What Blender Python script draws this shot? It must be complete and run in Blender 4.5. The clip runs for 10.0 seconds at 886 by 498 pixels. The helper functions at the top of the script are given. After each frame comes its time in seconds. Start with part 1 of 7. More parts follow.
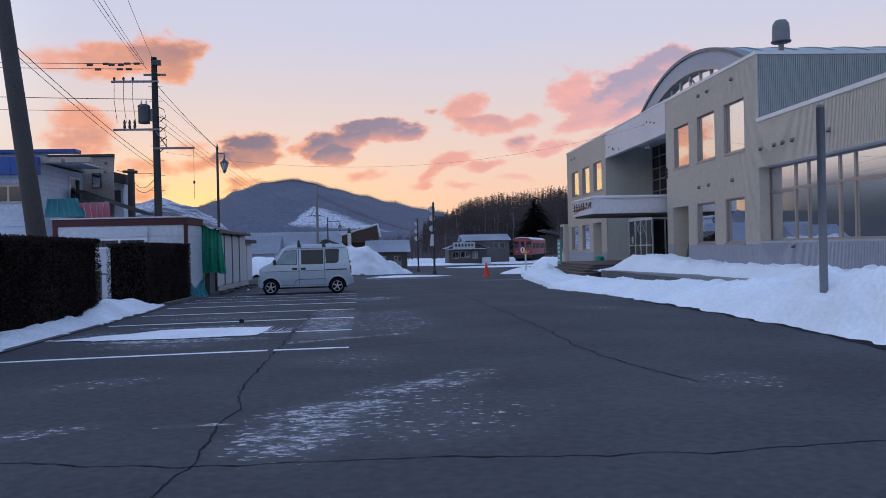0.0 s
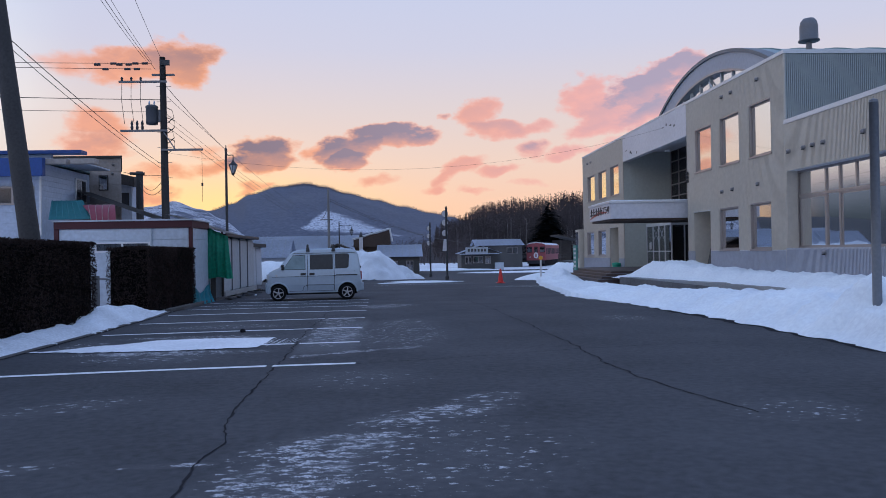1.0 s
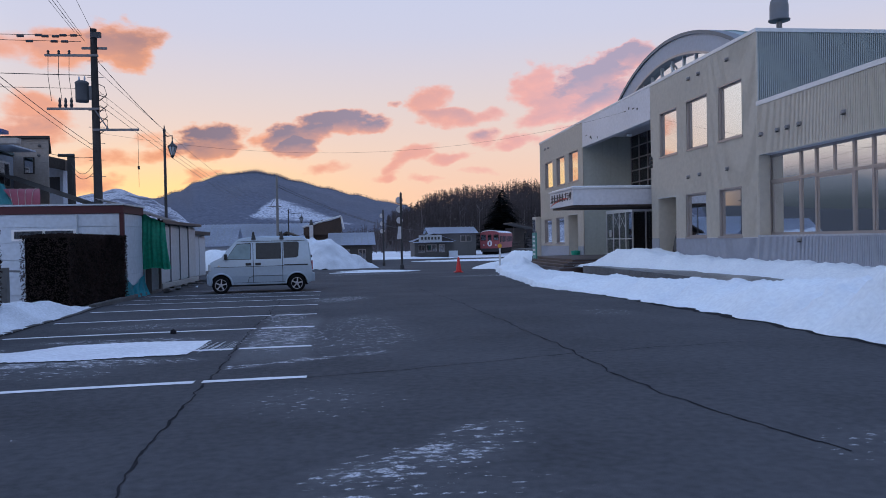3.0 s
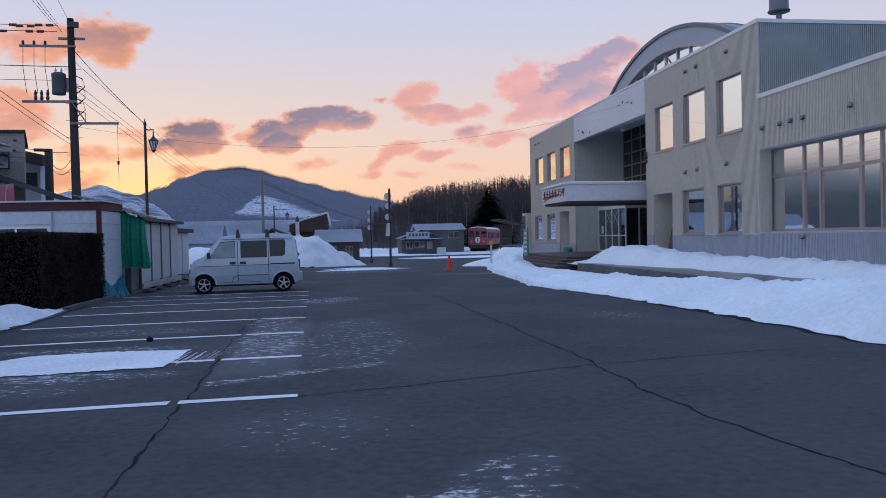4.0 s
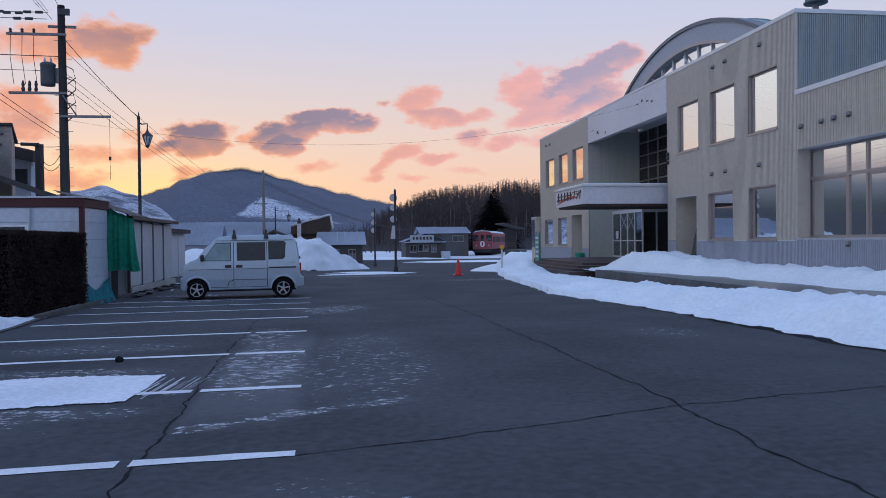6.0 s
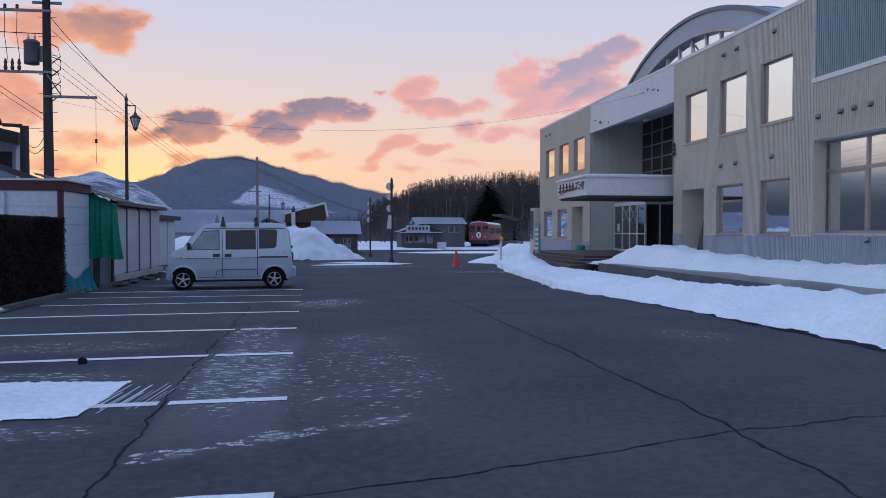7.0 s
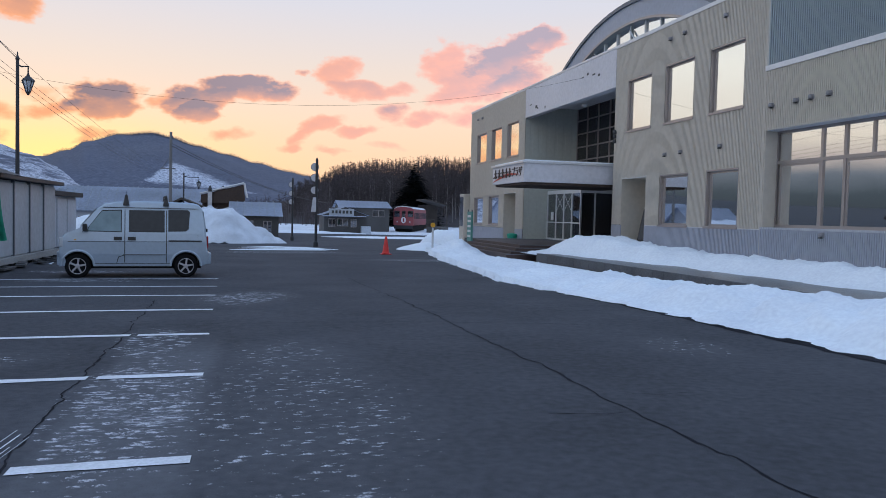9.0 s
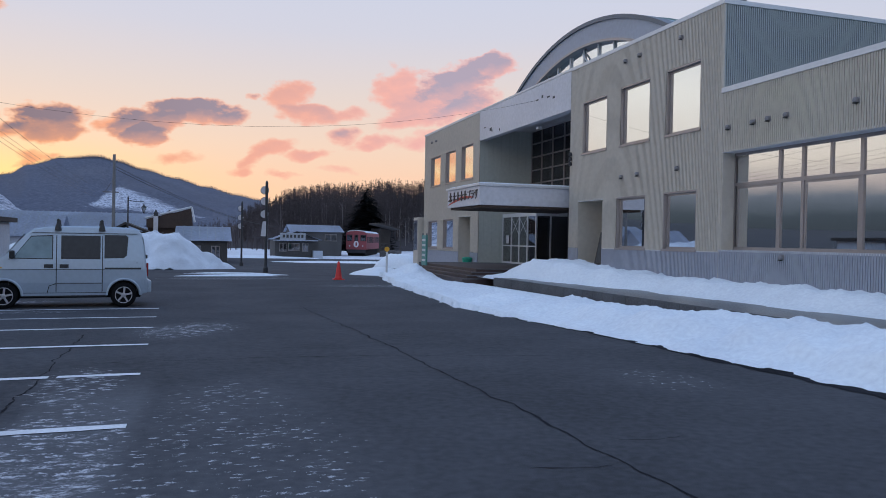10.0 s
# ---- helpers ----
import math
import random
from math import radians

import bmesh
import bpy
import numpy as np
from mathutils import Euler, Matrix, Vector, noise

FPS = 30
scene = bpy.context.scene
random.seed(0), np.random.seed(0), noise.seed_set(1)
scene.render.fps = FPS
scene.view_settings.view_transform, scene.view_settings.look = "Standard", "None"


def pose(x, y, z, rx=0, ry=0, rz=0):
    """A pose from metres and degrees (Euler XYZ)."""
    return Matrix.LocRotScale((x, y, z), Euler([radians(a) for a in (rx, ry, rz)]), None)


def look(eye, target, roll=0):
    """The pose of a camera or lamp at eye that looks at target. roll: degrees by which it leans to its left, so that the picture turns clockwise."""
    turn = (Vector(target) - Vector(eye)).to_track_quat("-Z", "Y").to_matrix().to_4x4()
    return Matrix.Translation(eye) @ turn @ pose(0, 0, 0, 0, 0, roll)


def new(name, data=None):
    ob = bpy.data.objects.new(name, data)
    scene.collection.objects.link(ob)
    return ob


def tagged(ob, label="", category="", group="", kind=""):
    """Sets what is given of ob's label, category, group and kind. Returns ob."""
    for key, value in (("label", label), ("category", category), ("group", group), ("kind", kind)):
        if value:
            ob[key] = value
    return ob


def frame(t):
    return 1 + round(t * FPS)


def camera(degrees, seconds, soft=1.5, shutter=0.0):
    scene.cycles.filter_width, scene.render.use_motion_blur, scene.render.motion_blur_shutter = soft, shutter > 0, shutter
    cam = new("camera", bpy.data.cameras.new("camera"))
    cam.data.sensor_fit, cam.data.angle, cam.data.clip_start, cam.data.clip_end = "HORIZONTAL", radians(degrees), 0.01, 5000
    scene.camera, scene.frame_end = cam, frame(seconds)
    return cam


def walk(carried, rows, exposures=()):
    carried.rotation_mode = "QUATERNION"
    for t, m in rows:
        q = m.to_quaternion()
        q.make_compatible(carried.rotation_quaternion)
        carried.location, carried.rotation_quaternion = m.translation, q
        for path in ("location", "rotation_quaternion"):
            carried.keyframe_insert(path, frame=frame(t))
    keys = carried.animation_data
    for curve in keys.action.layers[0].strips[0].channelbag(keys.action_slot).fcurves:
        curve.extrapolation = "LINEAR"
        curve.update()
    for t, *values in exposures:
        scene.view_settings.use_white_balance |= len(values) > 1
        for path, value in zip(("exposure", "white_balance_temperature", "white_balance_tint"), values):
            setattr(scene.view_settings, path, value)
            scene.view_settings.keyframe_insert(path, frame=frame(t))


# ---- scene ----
cam = camera(59.9, 10.0, soft=0.9)
PATH = [
    (0, (0.657, 0.221, 1.496), (0.793, 2.216, 1.493), -1.3),
    (0.5, (0.642, 0.777, 1.532), (0.77, 2.773, 1.543), -0.9),
    (1, (0.664, 1.277, 1.516), (0.769, 3.274, 1.526), -1.0),
    (1.5, (0.585, 1.828, 1.577), (0.686, 3.825, 1.57), -1.2),
    (2, (0.532, 2.281, 1.576), (0.658, 4.277, 1.557), -1.1),
    (2.5, (0.581, 2.762, 1.503), (0.756, 4.754, 1.481), -1.1),
    (3, (0.54, 3.184, 1.508), (0.771, 5.17, 1.485), -1.1),
    (4.5, (0.415, 4.687, 1.559), (0.683, 6.668, 1.523), -1.2),
    (5, (0.407, 5.189, 1.555), (0.664, 7.173, 1.521), -1.1),
    (5.5, (0.346, 5.634, 1.543), (0.605, 7.617, 1.52), -0.9),
    (7, (0.355, 7.241, 1.535), (0.631, 9.221, 1.487), 0.1),
    (7.5, (0.346, 7.795, 1.537), (0.64, 9.772, 1.455), 0.7),
    (8, (0.295, 8.29, 1.552), (0.627, 10.259, 1.441), 1.2),
    (8.5, (0.315, 8.778, 1.549), (0.712, 10.735, 1.436), 1.5),
    (9, (0.284, 9.254, 1.564), (0.761, 11.194, 1.479), 1.4),
    (9.5, (0.369, 9.642, 1.533), (0.922, 11.563, 1.49), 1.2),
    (10, (0.407, 10.045, 1.572), (1.001, 11.954, 1.551), 1.1),
]
walk(cam, [(t, look(eye, target, roll)) for t, eye, target, roll in PATH],
     exposures=[(0.0, 0.03, 6350, 11), (1.5, 0.03, 6200, 10), (5.5, 0.01, 6200, 10), (7.5, 0.04, 6200, 10), (8.5, 0.15, 6400, 7), (9.0, 0.23, 6800, 4), (10.0, 0.08, 6600, 6)])

# ---- sky ----
world = bpy.data.worlds.new("dusk_sky")
scene.world = world
world.use_nodes = True
wt = world.node_tree
wt.nodes.clear()


def wmath(op, a, b=0.0, c=0.0, clamp=False):
    n = wt.nodes.new("ShaderNodeMath")
    n.operation, n.use_clamp = op, clamp
    for k, v in enumerate((a, b, c)):
        if isinstance(v, (int, float)):
            n.inputs[k].default_value = v
        else:
            wt.links.new(v, n.inputs[k])
    return n.outputs[0]


def wmix(fac, a, b, blend="MIX"):
    n = wt.nodes.new("ShaderNodeMix")
    n.data_type, n.blend_type = "RGBA", blend
    for sock, v in ((n.inputs[0], fac), (n.inputs[6], a), (n.inputs[7], b)):
        if isinstance(v, (int, float)):
            sock.default_value = v
        elif isinstance(v, tuple):
            sock.default_value = (*v, 1)
        else:
            wt.links.new(v, sock)
    return n.outputs[2]


def wramp(fac, stops):
    n = wt.nodes.new("ShaderNodeValToRGB")
    els = n.color_ramp.elements
    while len(els) < len(stops):
        els.new(0.5)
    for e, (p, c) in zip(els, stops):
        e.position, e.color = p, (*c, 1)
    wt.links.new(fac, n.inputs[0])
    return n.outputs[0]


SUN_AZ, SUN_EL = -13.2, 3.0
coord = wt.nodes.new("ShaderNodeTexCoord").outputs["Generated"]
split = wt.nodes.new("ShaderNodeSeparateXYZ")
wt.links.new(coord, split.inputs[0])
dx, dy, dz = split.outputs
azim = wmath("MULTIPLY", wmath("ARCTAN2", dx, dy), 180 / math.pi)
elev = wmath("MULTIPLY", wmath("ARCSINE", dz), 180 / math.pi)
west = wramp(wmath("DIVIDE", elev, 90, clamp=True), [
    (0.0, (0.93, 0.55, 0.34)), (0.04, (0.94, 0.60, 0.43)), (0.075, (0.86, 0.64, 0.53)), (0.115, (0.75, 0.64, 0.62)),
    (0.165, (0.62, 0.62, 0.74)), (0.22, (0.56, 0.61, 0.79)), (0.4, (0.43, 0.59, 0.93)), (1.0, (0.30, 0.50, 1.0))])
east = wramp(wmath("DIVIDE", elev, 90, clamp=True), [
    (0.0, (0.42, 0.47, 0.60)), (0.12, (0.48, 0.54, 0.70)), (0.3, (0.42, 0.57, 0.87)), (1.0, (0.30, 0.50, 1.0))])
sx, sy = math.sin(radians(SUN_AZ)), math.cos(radians(SUN_AZ))
toward = wmath("ADD", wmath("MULTIPLY", dx, sx), wmath("MULTIPLY", dy, sy))
spread = wt.nodes.new("ShaderNodeMapRange")
spread.interpolation_type = "SMOOTHSTEP"
wt.links.new(toward, spread.inputs[0])
spread.inputs[1].default_value, spread.inputs[2].default_value = -0.35, 0.9
sky = wmix(spread.outputs[0], east, west)
# glow round the sun behind the ridge
ga = wmath("DIVIDE", wmath("SUBTRACT", azim, SUN_AZ), 11.0)
ge = wmath("DIVIDE", wmath("SUBTRACT", elev, SUN_EL), 3.0)
glow = wmath("EXPONENT", wmath("MULTIPLY", wmath("ADD", wmath("MULTIPLY", ga, ga), wmath("MULTIPLY", ge, ge)), -1.0))
sky = wmix(wmath("MULTIPLY", glow, 0.9), sky, (1.12, 0.75, 0.30))
nish = wt.nodes.new("ShaderNodeTexSky")
nish.sky_type, nish.sun_disc = "NISHITA", False
nish.sun_elevation, nish.sun_rotation = radians(SUN_EL), radians(SUN_AZ)
sky = wmix(0.003, sky, nish.outputs[0], "ADD")
# clouds: azimuth, elevation, half width, half height, lean, density, grey
def wnoise(scale, detail, rough, stretch=(1, 1, 1)):
    n, mp = wt.nodes.new("ShaderNodeTexNoise"), wt.nodes.new("ShaderNodeMapping")
    mp.inputs["Scale"].default_value = stretch
    wt.links.new(coord, mp.inputs[0])
    wt.links.new(mp.outputs[0], n.inputs["Vector"])
    n.inputs["Scale"].default_value, n.inputs["Detail"].default_value, n.inputs["Roughness"].default_value = scale, detail, rough
    return n.outputs


billow = wt.nodes.new("ShaderNodeSeparateColor")
wt.links.new(wnoise(24, 4, 0.5, (1, 1, 1.5))[1], billow.inputs[0])
fluff = wmath("SUBTRACT", wnoise(34, 5, 0.55, (1, 1, 2.0))[0], 0.5)
caz = wmath("ADD", azim, wmath("MULTIPLY_ADD", billow.outputs[0], 2.6, -1.3))
cel = wmath("ADD", elev, wmath("MULTIPLY_ADD", billow.outputs[1], 1.5, -0.75))
CLOUDS = [
    (-15.6, 13.6, 2.7, 1.7, 0.0, 1.25, 0.55), (-19.0, 13.1, 3.4, 1.25, 0.05, 1.0, 0.25), (-22.4, 12.9, 2.2, 1.0, 0.0, 0.6, 0.2),
    (-20.8, 9.2, 2.4, 1.0, -0.1, 0.85, 0.1), (-21.2, 7.8, 2.8, 1.1, 0.0, 0.8, 0.35), (-16.8, 6.0, 2.4, 0.7, 0.0, 0.6, 0.1), (-18.6, 4.4, 3.0, 0.8, 0.0, 0.75, 0.1), (-23.0, 5.2, 3.0, 1.0, 0.0, 0.8, 0.2),
    (-9.9, 7.3, 2.6, 1.35, 0.12, 1.6, 1.0), (-13.0, 6.5, 2.2, 0.7, 0.15, 0.8, 0.15), (-14.0, 7.3, 1.3, 0.5, 0.0, 0.5, 0.1),
    (-1.1, 8.75, 3.5, 0.95, 0.03, 1.7, 1.0), (-3.9, 7.9, 2.9, 1.1, 0.18, 1.7, 0.95), (-4.0, 6.9, 1.6, 0.9, 0.1, 1.5, 0.9), (1.2, 8.6, 1.7, 0.7, 0.0, 1.3, 0.85), (-6.1, 7.6, 1.2, 0.5, 0.2, 0.9, 0.2),
    (5.7, 10.3, 1.7, 1.0, 0.25, 1.1, 0.15), (7.3, 9.0, 2.6, 0.75, -0.03, 1.1, 0.3), (9.6, 9.1, 1.7, 0.45, 0.05, 0.8, 0.25), (3.3, 10.0, 0.5, 0.35, 0.0, 0.8, 1.0),
    (13.9, 11.1, 2.2, 1.5, 0.1, 1.2, 0.1), (15.8, 9.9, 2.9, 1.5, 0.1, 1.2, 0.25), (18.0, 11.5, 3.1, 1.4, 0.28, 1.5, 1.0), (20.4, 12.8, 2.4, 1.0, 0.25, 1.5, 1.0), (18.4, 9.9, 3.2, 1.2, 0.2, 1.2, 0.85),
    (14.6, 8.8, 2.6, 0.7, 0.1, 1.0, 0.2), (12.1, 7.2, 2.0, 0.6, 0.12, 0.85, 0.15), (9.8, 7.6, 1.3, 0.7, 0.15, 0.85, 0.65), (16.0, 7.4, 2.5, 0.7, 0.1, 0.7, 0.1),
    (4.6, 6.3, 1.9, 0.65, 0.22, 0.95, 0.1), (3.2, 5.6, 1.3, 0.5, 0.25, 0.8, 0.1), (2.3, 4.9, 1.3, 0.4, 0.1, 0.75, 0.0), (7.2, 6.1, 1.9, 0.42, 0.05, 0.85, 0.1), (5.5, 4.7, 1.4, 0.3, 0.0, 0.6, 0.0),
    (-2.0, 5.4, 1.9, 0.38, 0.05, 0.6, 0.1), (-10.6, 4.9, 1.5, 0.42, 0.2, 0.8, 0.2), (9.6, 5.0, 1.5, 0.3, 0.0, 0.4, 0.0)]
cover, lower = None, None
for ca, ce, cw, ch, lean, cd, cg in CLOUDS:
    da, de = wmath("SUBTRACT", caz, ca), wmath("SUBTRACT", cel, ce)
    u = wmath("DIVIDE", da, cw)
    v = wmath("DIVIDE", wmath("SUBTRACT", de, wmath("MULTIPLY", da, lean)), ch)
    d = wmath("SUBTRACT", 1.0, wmath("ADD", wmath("MULTIPLY", u, u), wmath("MULTIPLY", v, v)))
    d = wmath("MULTIPLY", wmath("MULTIPLY_ADD", fluff, 2.0, wmath("ADD", d, 0.25)), 0.68 * cd, clamp=True)
    low = wmath("MULTIPLY", wmath("MULTIPLY", wmath("MULTIPLY_ADD", d, 1.75, -0.40, clamp=True), wmath("MULTIPLY_ADD", v, 0.65, 0.78, clamp=True)), cg)
    cover = d if cover is None else wmath("MAXIMUM", cover, d)
    lower = low if lower is None else wmath("MAXIMUM", lower, low)
near_sun = wt.nodes.new("ShaderNodeMapRange")
wt.links.new(wmath("ABSOLUTE", wmath("SUBTRACT", azim, SUN_AZ)), near_sun.inputs[0])
near_sun.inputs[1].default_value, near_sun.inputs[2].default_value = 2.0, 30.0
lit = wmix(near_sun.outputs[0], (0.98, 0.40, 0.20), (0.90, 0.45, 0.42))
body = wmix(near_sun.outputs[0], (0.24, 0.18, 0.23), (0.42, 0.35, 0.46))
shade = wmath("MULTIPLY", wmath("ADD", lower, wmath("MULTIPLY", wmath("MULTIPLY", cover, 0.14), wmath("MULTIPLY_ADD", fluff, 5.0, 1.0, clamp=True))), wmath("MULTIPLY_ADD", fluff, 0.6, 1.0), clamp=True)
cloud = wmix(shade, lit, body)
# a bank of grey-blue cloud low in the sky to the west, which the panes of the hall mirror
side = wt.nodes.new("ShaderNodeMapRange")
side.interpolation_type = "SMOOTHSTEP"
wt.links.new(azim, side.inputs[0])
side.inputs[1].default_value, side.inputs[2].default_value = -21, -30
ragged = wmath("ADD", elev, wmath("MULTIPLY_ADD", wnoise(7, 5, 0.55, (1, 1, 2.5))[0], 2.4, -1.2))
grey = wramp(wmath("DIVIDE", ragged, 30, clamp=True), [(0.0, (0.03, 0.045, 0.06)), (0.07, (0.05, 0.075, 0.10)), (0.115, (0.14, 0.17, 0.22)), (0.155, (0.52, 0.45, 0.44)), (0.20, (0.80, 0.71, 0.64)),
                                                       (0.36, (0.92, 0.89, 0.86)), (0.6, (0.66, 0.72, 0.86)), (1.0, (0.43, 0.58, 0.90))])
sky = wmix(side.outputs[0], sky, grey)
smooth = wt.nodes.new("ShaderNodeMapRange")
smooth.interpolation_type = "SMOOTHSTEP"
wt.links.new(cover, smooth.inputs[0])
smooth.inputs[1].default_value, smooth.inputs[2].default_value = -0.05, 0.62
sky = wmix(wmath("MULTIPLY", smooth.outputs[0], 0.95), sky, cloud)
bg = wt.nodes.new("ShaderNodeBackground")
wt.links.new(sky, bg.inputs[0])
bg.inputs[1].default_value = 1.0
wout = wt.nodes.new("ShaderNodeOutputWorld")
wt.links.new(bg.outputs[0], wout.inputs[0])
scene.view_settings.exposure = 0.0

# ---- materials ----
def shader(name, base, rough=0.6, metal=0.0, vary=0.12, scale=6.0, bump=0.0, bump_scale=60.0, spec=0.5, second=None, island=0.0):
    """A Principled material: base colour varied by a broad and a fine noise, with a fine relief."""
    m = bpy.data.materials.new(name)
    m.use_nodes = True
    nt = m.node_tree
    b = nt.nodes["Principled BSDF"]
    b.inputs["Roughness"].default_value, b.inputs["Metallic"].default_value = rough, metal
    b.inputs["Specular IOR Level"].default_value = spec
    tc = nt.nodes.new("ShaderNodeNewGeometry")
    broad, fine = nt.nodes.new("ShaderNodeTexNoise"), nt.nodes.new("ShaderNodeTexNoise")
    for n, s, d in ((broad, scale * 0.15, 4), (fine, scale * 4, 3)):
        n.inputs["Scale"].default_value, n.inputs["Detail"].default_value = s, d
        nt.links.new(tc.outputs["Position"], n.inputs["Vector"])
    add = nt.nodes.new("ShaderNodeMath")
    add.operation = "ADD"
    nt.links.new(broad.outputs[0], add.inputs[0])
    nt.links.new(fine.outputs[0], add.inputs[1])
    ramp = nt.nodes.new("ShaderNodeMapRange")
    nt.links.new(add.outputs[0], ramp.inputs[0])
    ramp.inputs[1].default_value, ramp.inputs[2].default_value = 0.7, 1.3
    mix = nt.nodes.new("ShaderNodeMix")
    mix.data_type = "RGBA"
    nt.links.new(ramp.outputs[0], mix.inputs[0])
    other = second or tuple(c * (1 + 2 * vary) for c in base)
    mix.inputs[6].default_value = (*[c * (1 - vary) for c in base], 1)
    mix.inputs[7].default_value = (*[min(c, 0.95) for c in other], 1)
    nt.links.new(mix.outputs[2], b.inputs["Base Color"])
    if bump:
        bn, bp = nt.nodes.new("ShaderNodeTexNoise"), nt.nodes.new("ShaderNodeBump")
        bn.inputs["Scale"].default_value, bn.inputs["Detail"].default_value = bump_scale, 4
        nt.links.new(tc.outputs["Position"], bn.inputs["Vector"])
        bp.inputs["Strength"].default_value, bp.inputs["Distance"].default_value = bump, 0.02
        nt.links.new(bn.outputs[0], bp.inputs["Height"])
        nt.links.new(bp.outputs[0], b.inputs["Normal"])
    return m


def asphalt_material():
    """Worn asphalt with a dusting of frost in streaks and patches."""
    m = shader("asphalt", (0.068, 0.069, 0.077), 0.92, 0, 0.18, 3.0, 0.5, 90, 0.12)
    nt = m.node_tree
    b = nt.nodes["Principled BSDF"]
    mixed = b.inputs["Base Color"].links[0].from_socket
    geo = nt.nodes.new("ShaderNodeNewGeometry")
    sep = nt.nodes.new("ShaderNodeSeparateXYZ")
    nt.links.new(geo.outputs["Position"], sep.inputs[0])

    def calc(op, a, c=0.0, e=0.0, clamp=False):
        n = nt.nodes.new("ShaderNodeMath")
        n.operation, n.use_clamp = op, clamp
        for k, v in enumerate((a, c, e)):
            if isinstance(v, (int, float)):
                n.inputs[k].default_value = v
            else:
                nt.links.new(v, n.inputs[k])
        return n.outputs[0]

    zone = None
    # frosted patches: x, y, half length, half width, turn, strength
    for px, py, pl, pw, turn, amount in [(-0.1, 6.3, 0.55, 0.95, -12, 1.1), (0.15, 7.1, 0.85, 0.5, 25, 1.15), (0.95, 8.2, 0.95, 0.38, 30, 1.1), (0.9, 6.9, 1.3, 1.2, 0, 0.62), (1.5, 8.9, 0.5, 0.3, 30, 0.8),
                                         (-2.3, 6.6, 0.7, 0.2, 28, 0.85), (-1.0, 6.72, 0.4, 0.07, 3, 0.9), (-2.6, 9.0, 0.8, 0.4, 30, 0.62), (4.2, 7.9, 0.7, 0.6, 0, 0.55),
                                         (-0.75, 12.42, 0.32, 0.16, 24, 1.2), (-0.1, 12.78, 0.55, 0.17, 28, 1.15), (0.65, 13.1, 0.55, 0.17, 18, 1.0), (-0.6, 15.6, 0.62, 2.3, 0, 1.0), (0.6, 15.2, 1.1, 2.4, 0, 0.62),
                                         (-3.0, 12.5, 1.1, 0.6, 0, 0.7), (0.2, 23.6, 0.85, 1.7, -15, 0.85), (-0.8, 18.4, 0.5, 1.3, 0, 0.85), (-3.0, 17.4, 1.6, 0.6, 5, 0.65), (0.2, 10.2, 0.9, 0.8, 0, 0.5), (-4.6, 14.2, 0.5, 0.8, 0, 0.7), (-2.9, 13.1, 1.6, 0.35, 0, 1.2), (-3.0, 15.3, 1.5, 0.35, 0, 0.9),
                                         (5.4, 17.5, 0.6, 0.9, 0, 0.5), (-3.5, 28.2, 1.6, 0.4, 0, 0.85), (-4.2, 31.2, 1.4, 0.5, 0, 1.0), (6.5, 38.5, 2.0, 1.2, 0, 0.8), (1.5, 44.0, 3.5, 1.2, 10, 0.75), (0.6, 17.4, 0.7, 1.2, 0, 0.6)]:
        c, s = math.cos(radians(turn)), math.sin(radians(turn))
        ax, ay = calc("SUBTRACT", sep.outputs[0], px), calc("SUBTRACT", sep.outputs[1], py)
        u = calc("DIVIDE", calc("ADD", calc("MULTIPLY", ax, c), calc("MULTIPLY", ay, s)), pl)
        v = calc("DIVIDE", calc("SUBTRACT", calc("MULTIPLY", ay, c), calc("MULTIPLY", ax, s)), pw)
        d = calc("SUBTRACT", 1.3, calc("ADD", calc("MULTIPLY", u, u), calc("MULTIPLY", v, v)), clamp=True)
        d = calc("MULTIPLY", d, amount)
        zone = d if zone is None else calc("MAXIMUM", zone, d)
    flake = nt.nodes.new("ShaderNodeTexNoise")
    squash = nt.nodes.new("ShaderNodeMapping")
    squash.inputs["Scale"].default_value = (0.75, 1.6, 1)
    squash.inputs["Rotation"].default_value = (0, 0, 0.3)
    nt.links.new(geo.outputs["Position"], squash.inputs[0])
    nt.links.new(squash.outputs[0], flake.inputs["Vector"])
    flake.inputs["Scale"].default_value, flake.inputs["Detail"].default_value, flake.inputs["Roughness"].default_value = 15, 7, 0.78
    patchy = nt.nodes.new("ShaderNodeTexNoise")
    patchy.inputs["Scale"].default_value, patchy.inputs["Detail"].default_value = 2.1, 3
    nt.links.new(geo.outputs["Position"], patchy.inputs["Vector"])
    field = calc("MULTIPLY", zone, calc("MULTIPLY_ADD", patchy.outputs[0], 1.3, -0.1, clamp=True))
    stars = nt.nodes.new("ShaderNodeTexVoronoi")
    stars.inputs["Scale"].default_value = 11.0
    bent = nt.nodes.new("ShaderNodeMix")
    bent.data_type = "RGBA"
    bent.blend_type = "ADD"
    bent.inputs[0].default_value = 0.16
    jag = nt.nodes.new("ShaderNodeTexNoise")
    jag.inputs["Scale"].default_value, jag.inputs["Detail"].default_value, jag.inputs["Roughness"].default_value = 26, 5, 0.8
    nt.links.new(geo.outputs["Position"], jag.inputs["Vector"])
    nt.links.new(squash.outputs[0], bent.inputs[6])
    nt.links.new(jag.outputs[1], bent.inputs[7])
    nt.links.new(bent.outputs[2], stars.inputs["Vector"])
    cell = nt.nodes.new("ShaderNodeSeparateColor")
    nt.links.new(stars.outputs["Color"], cell.inputs[0])
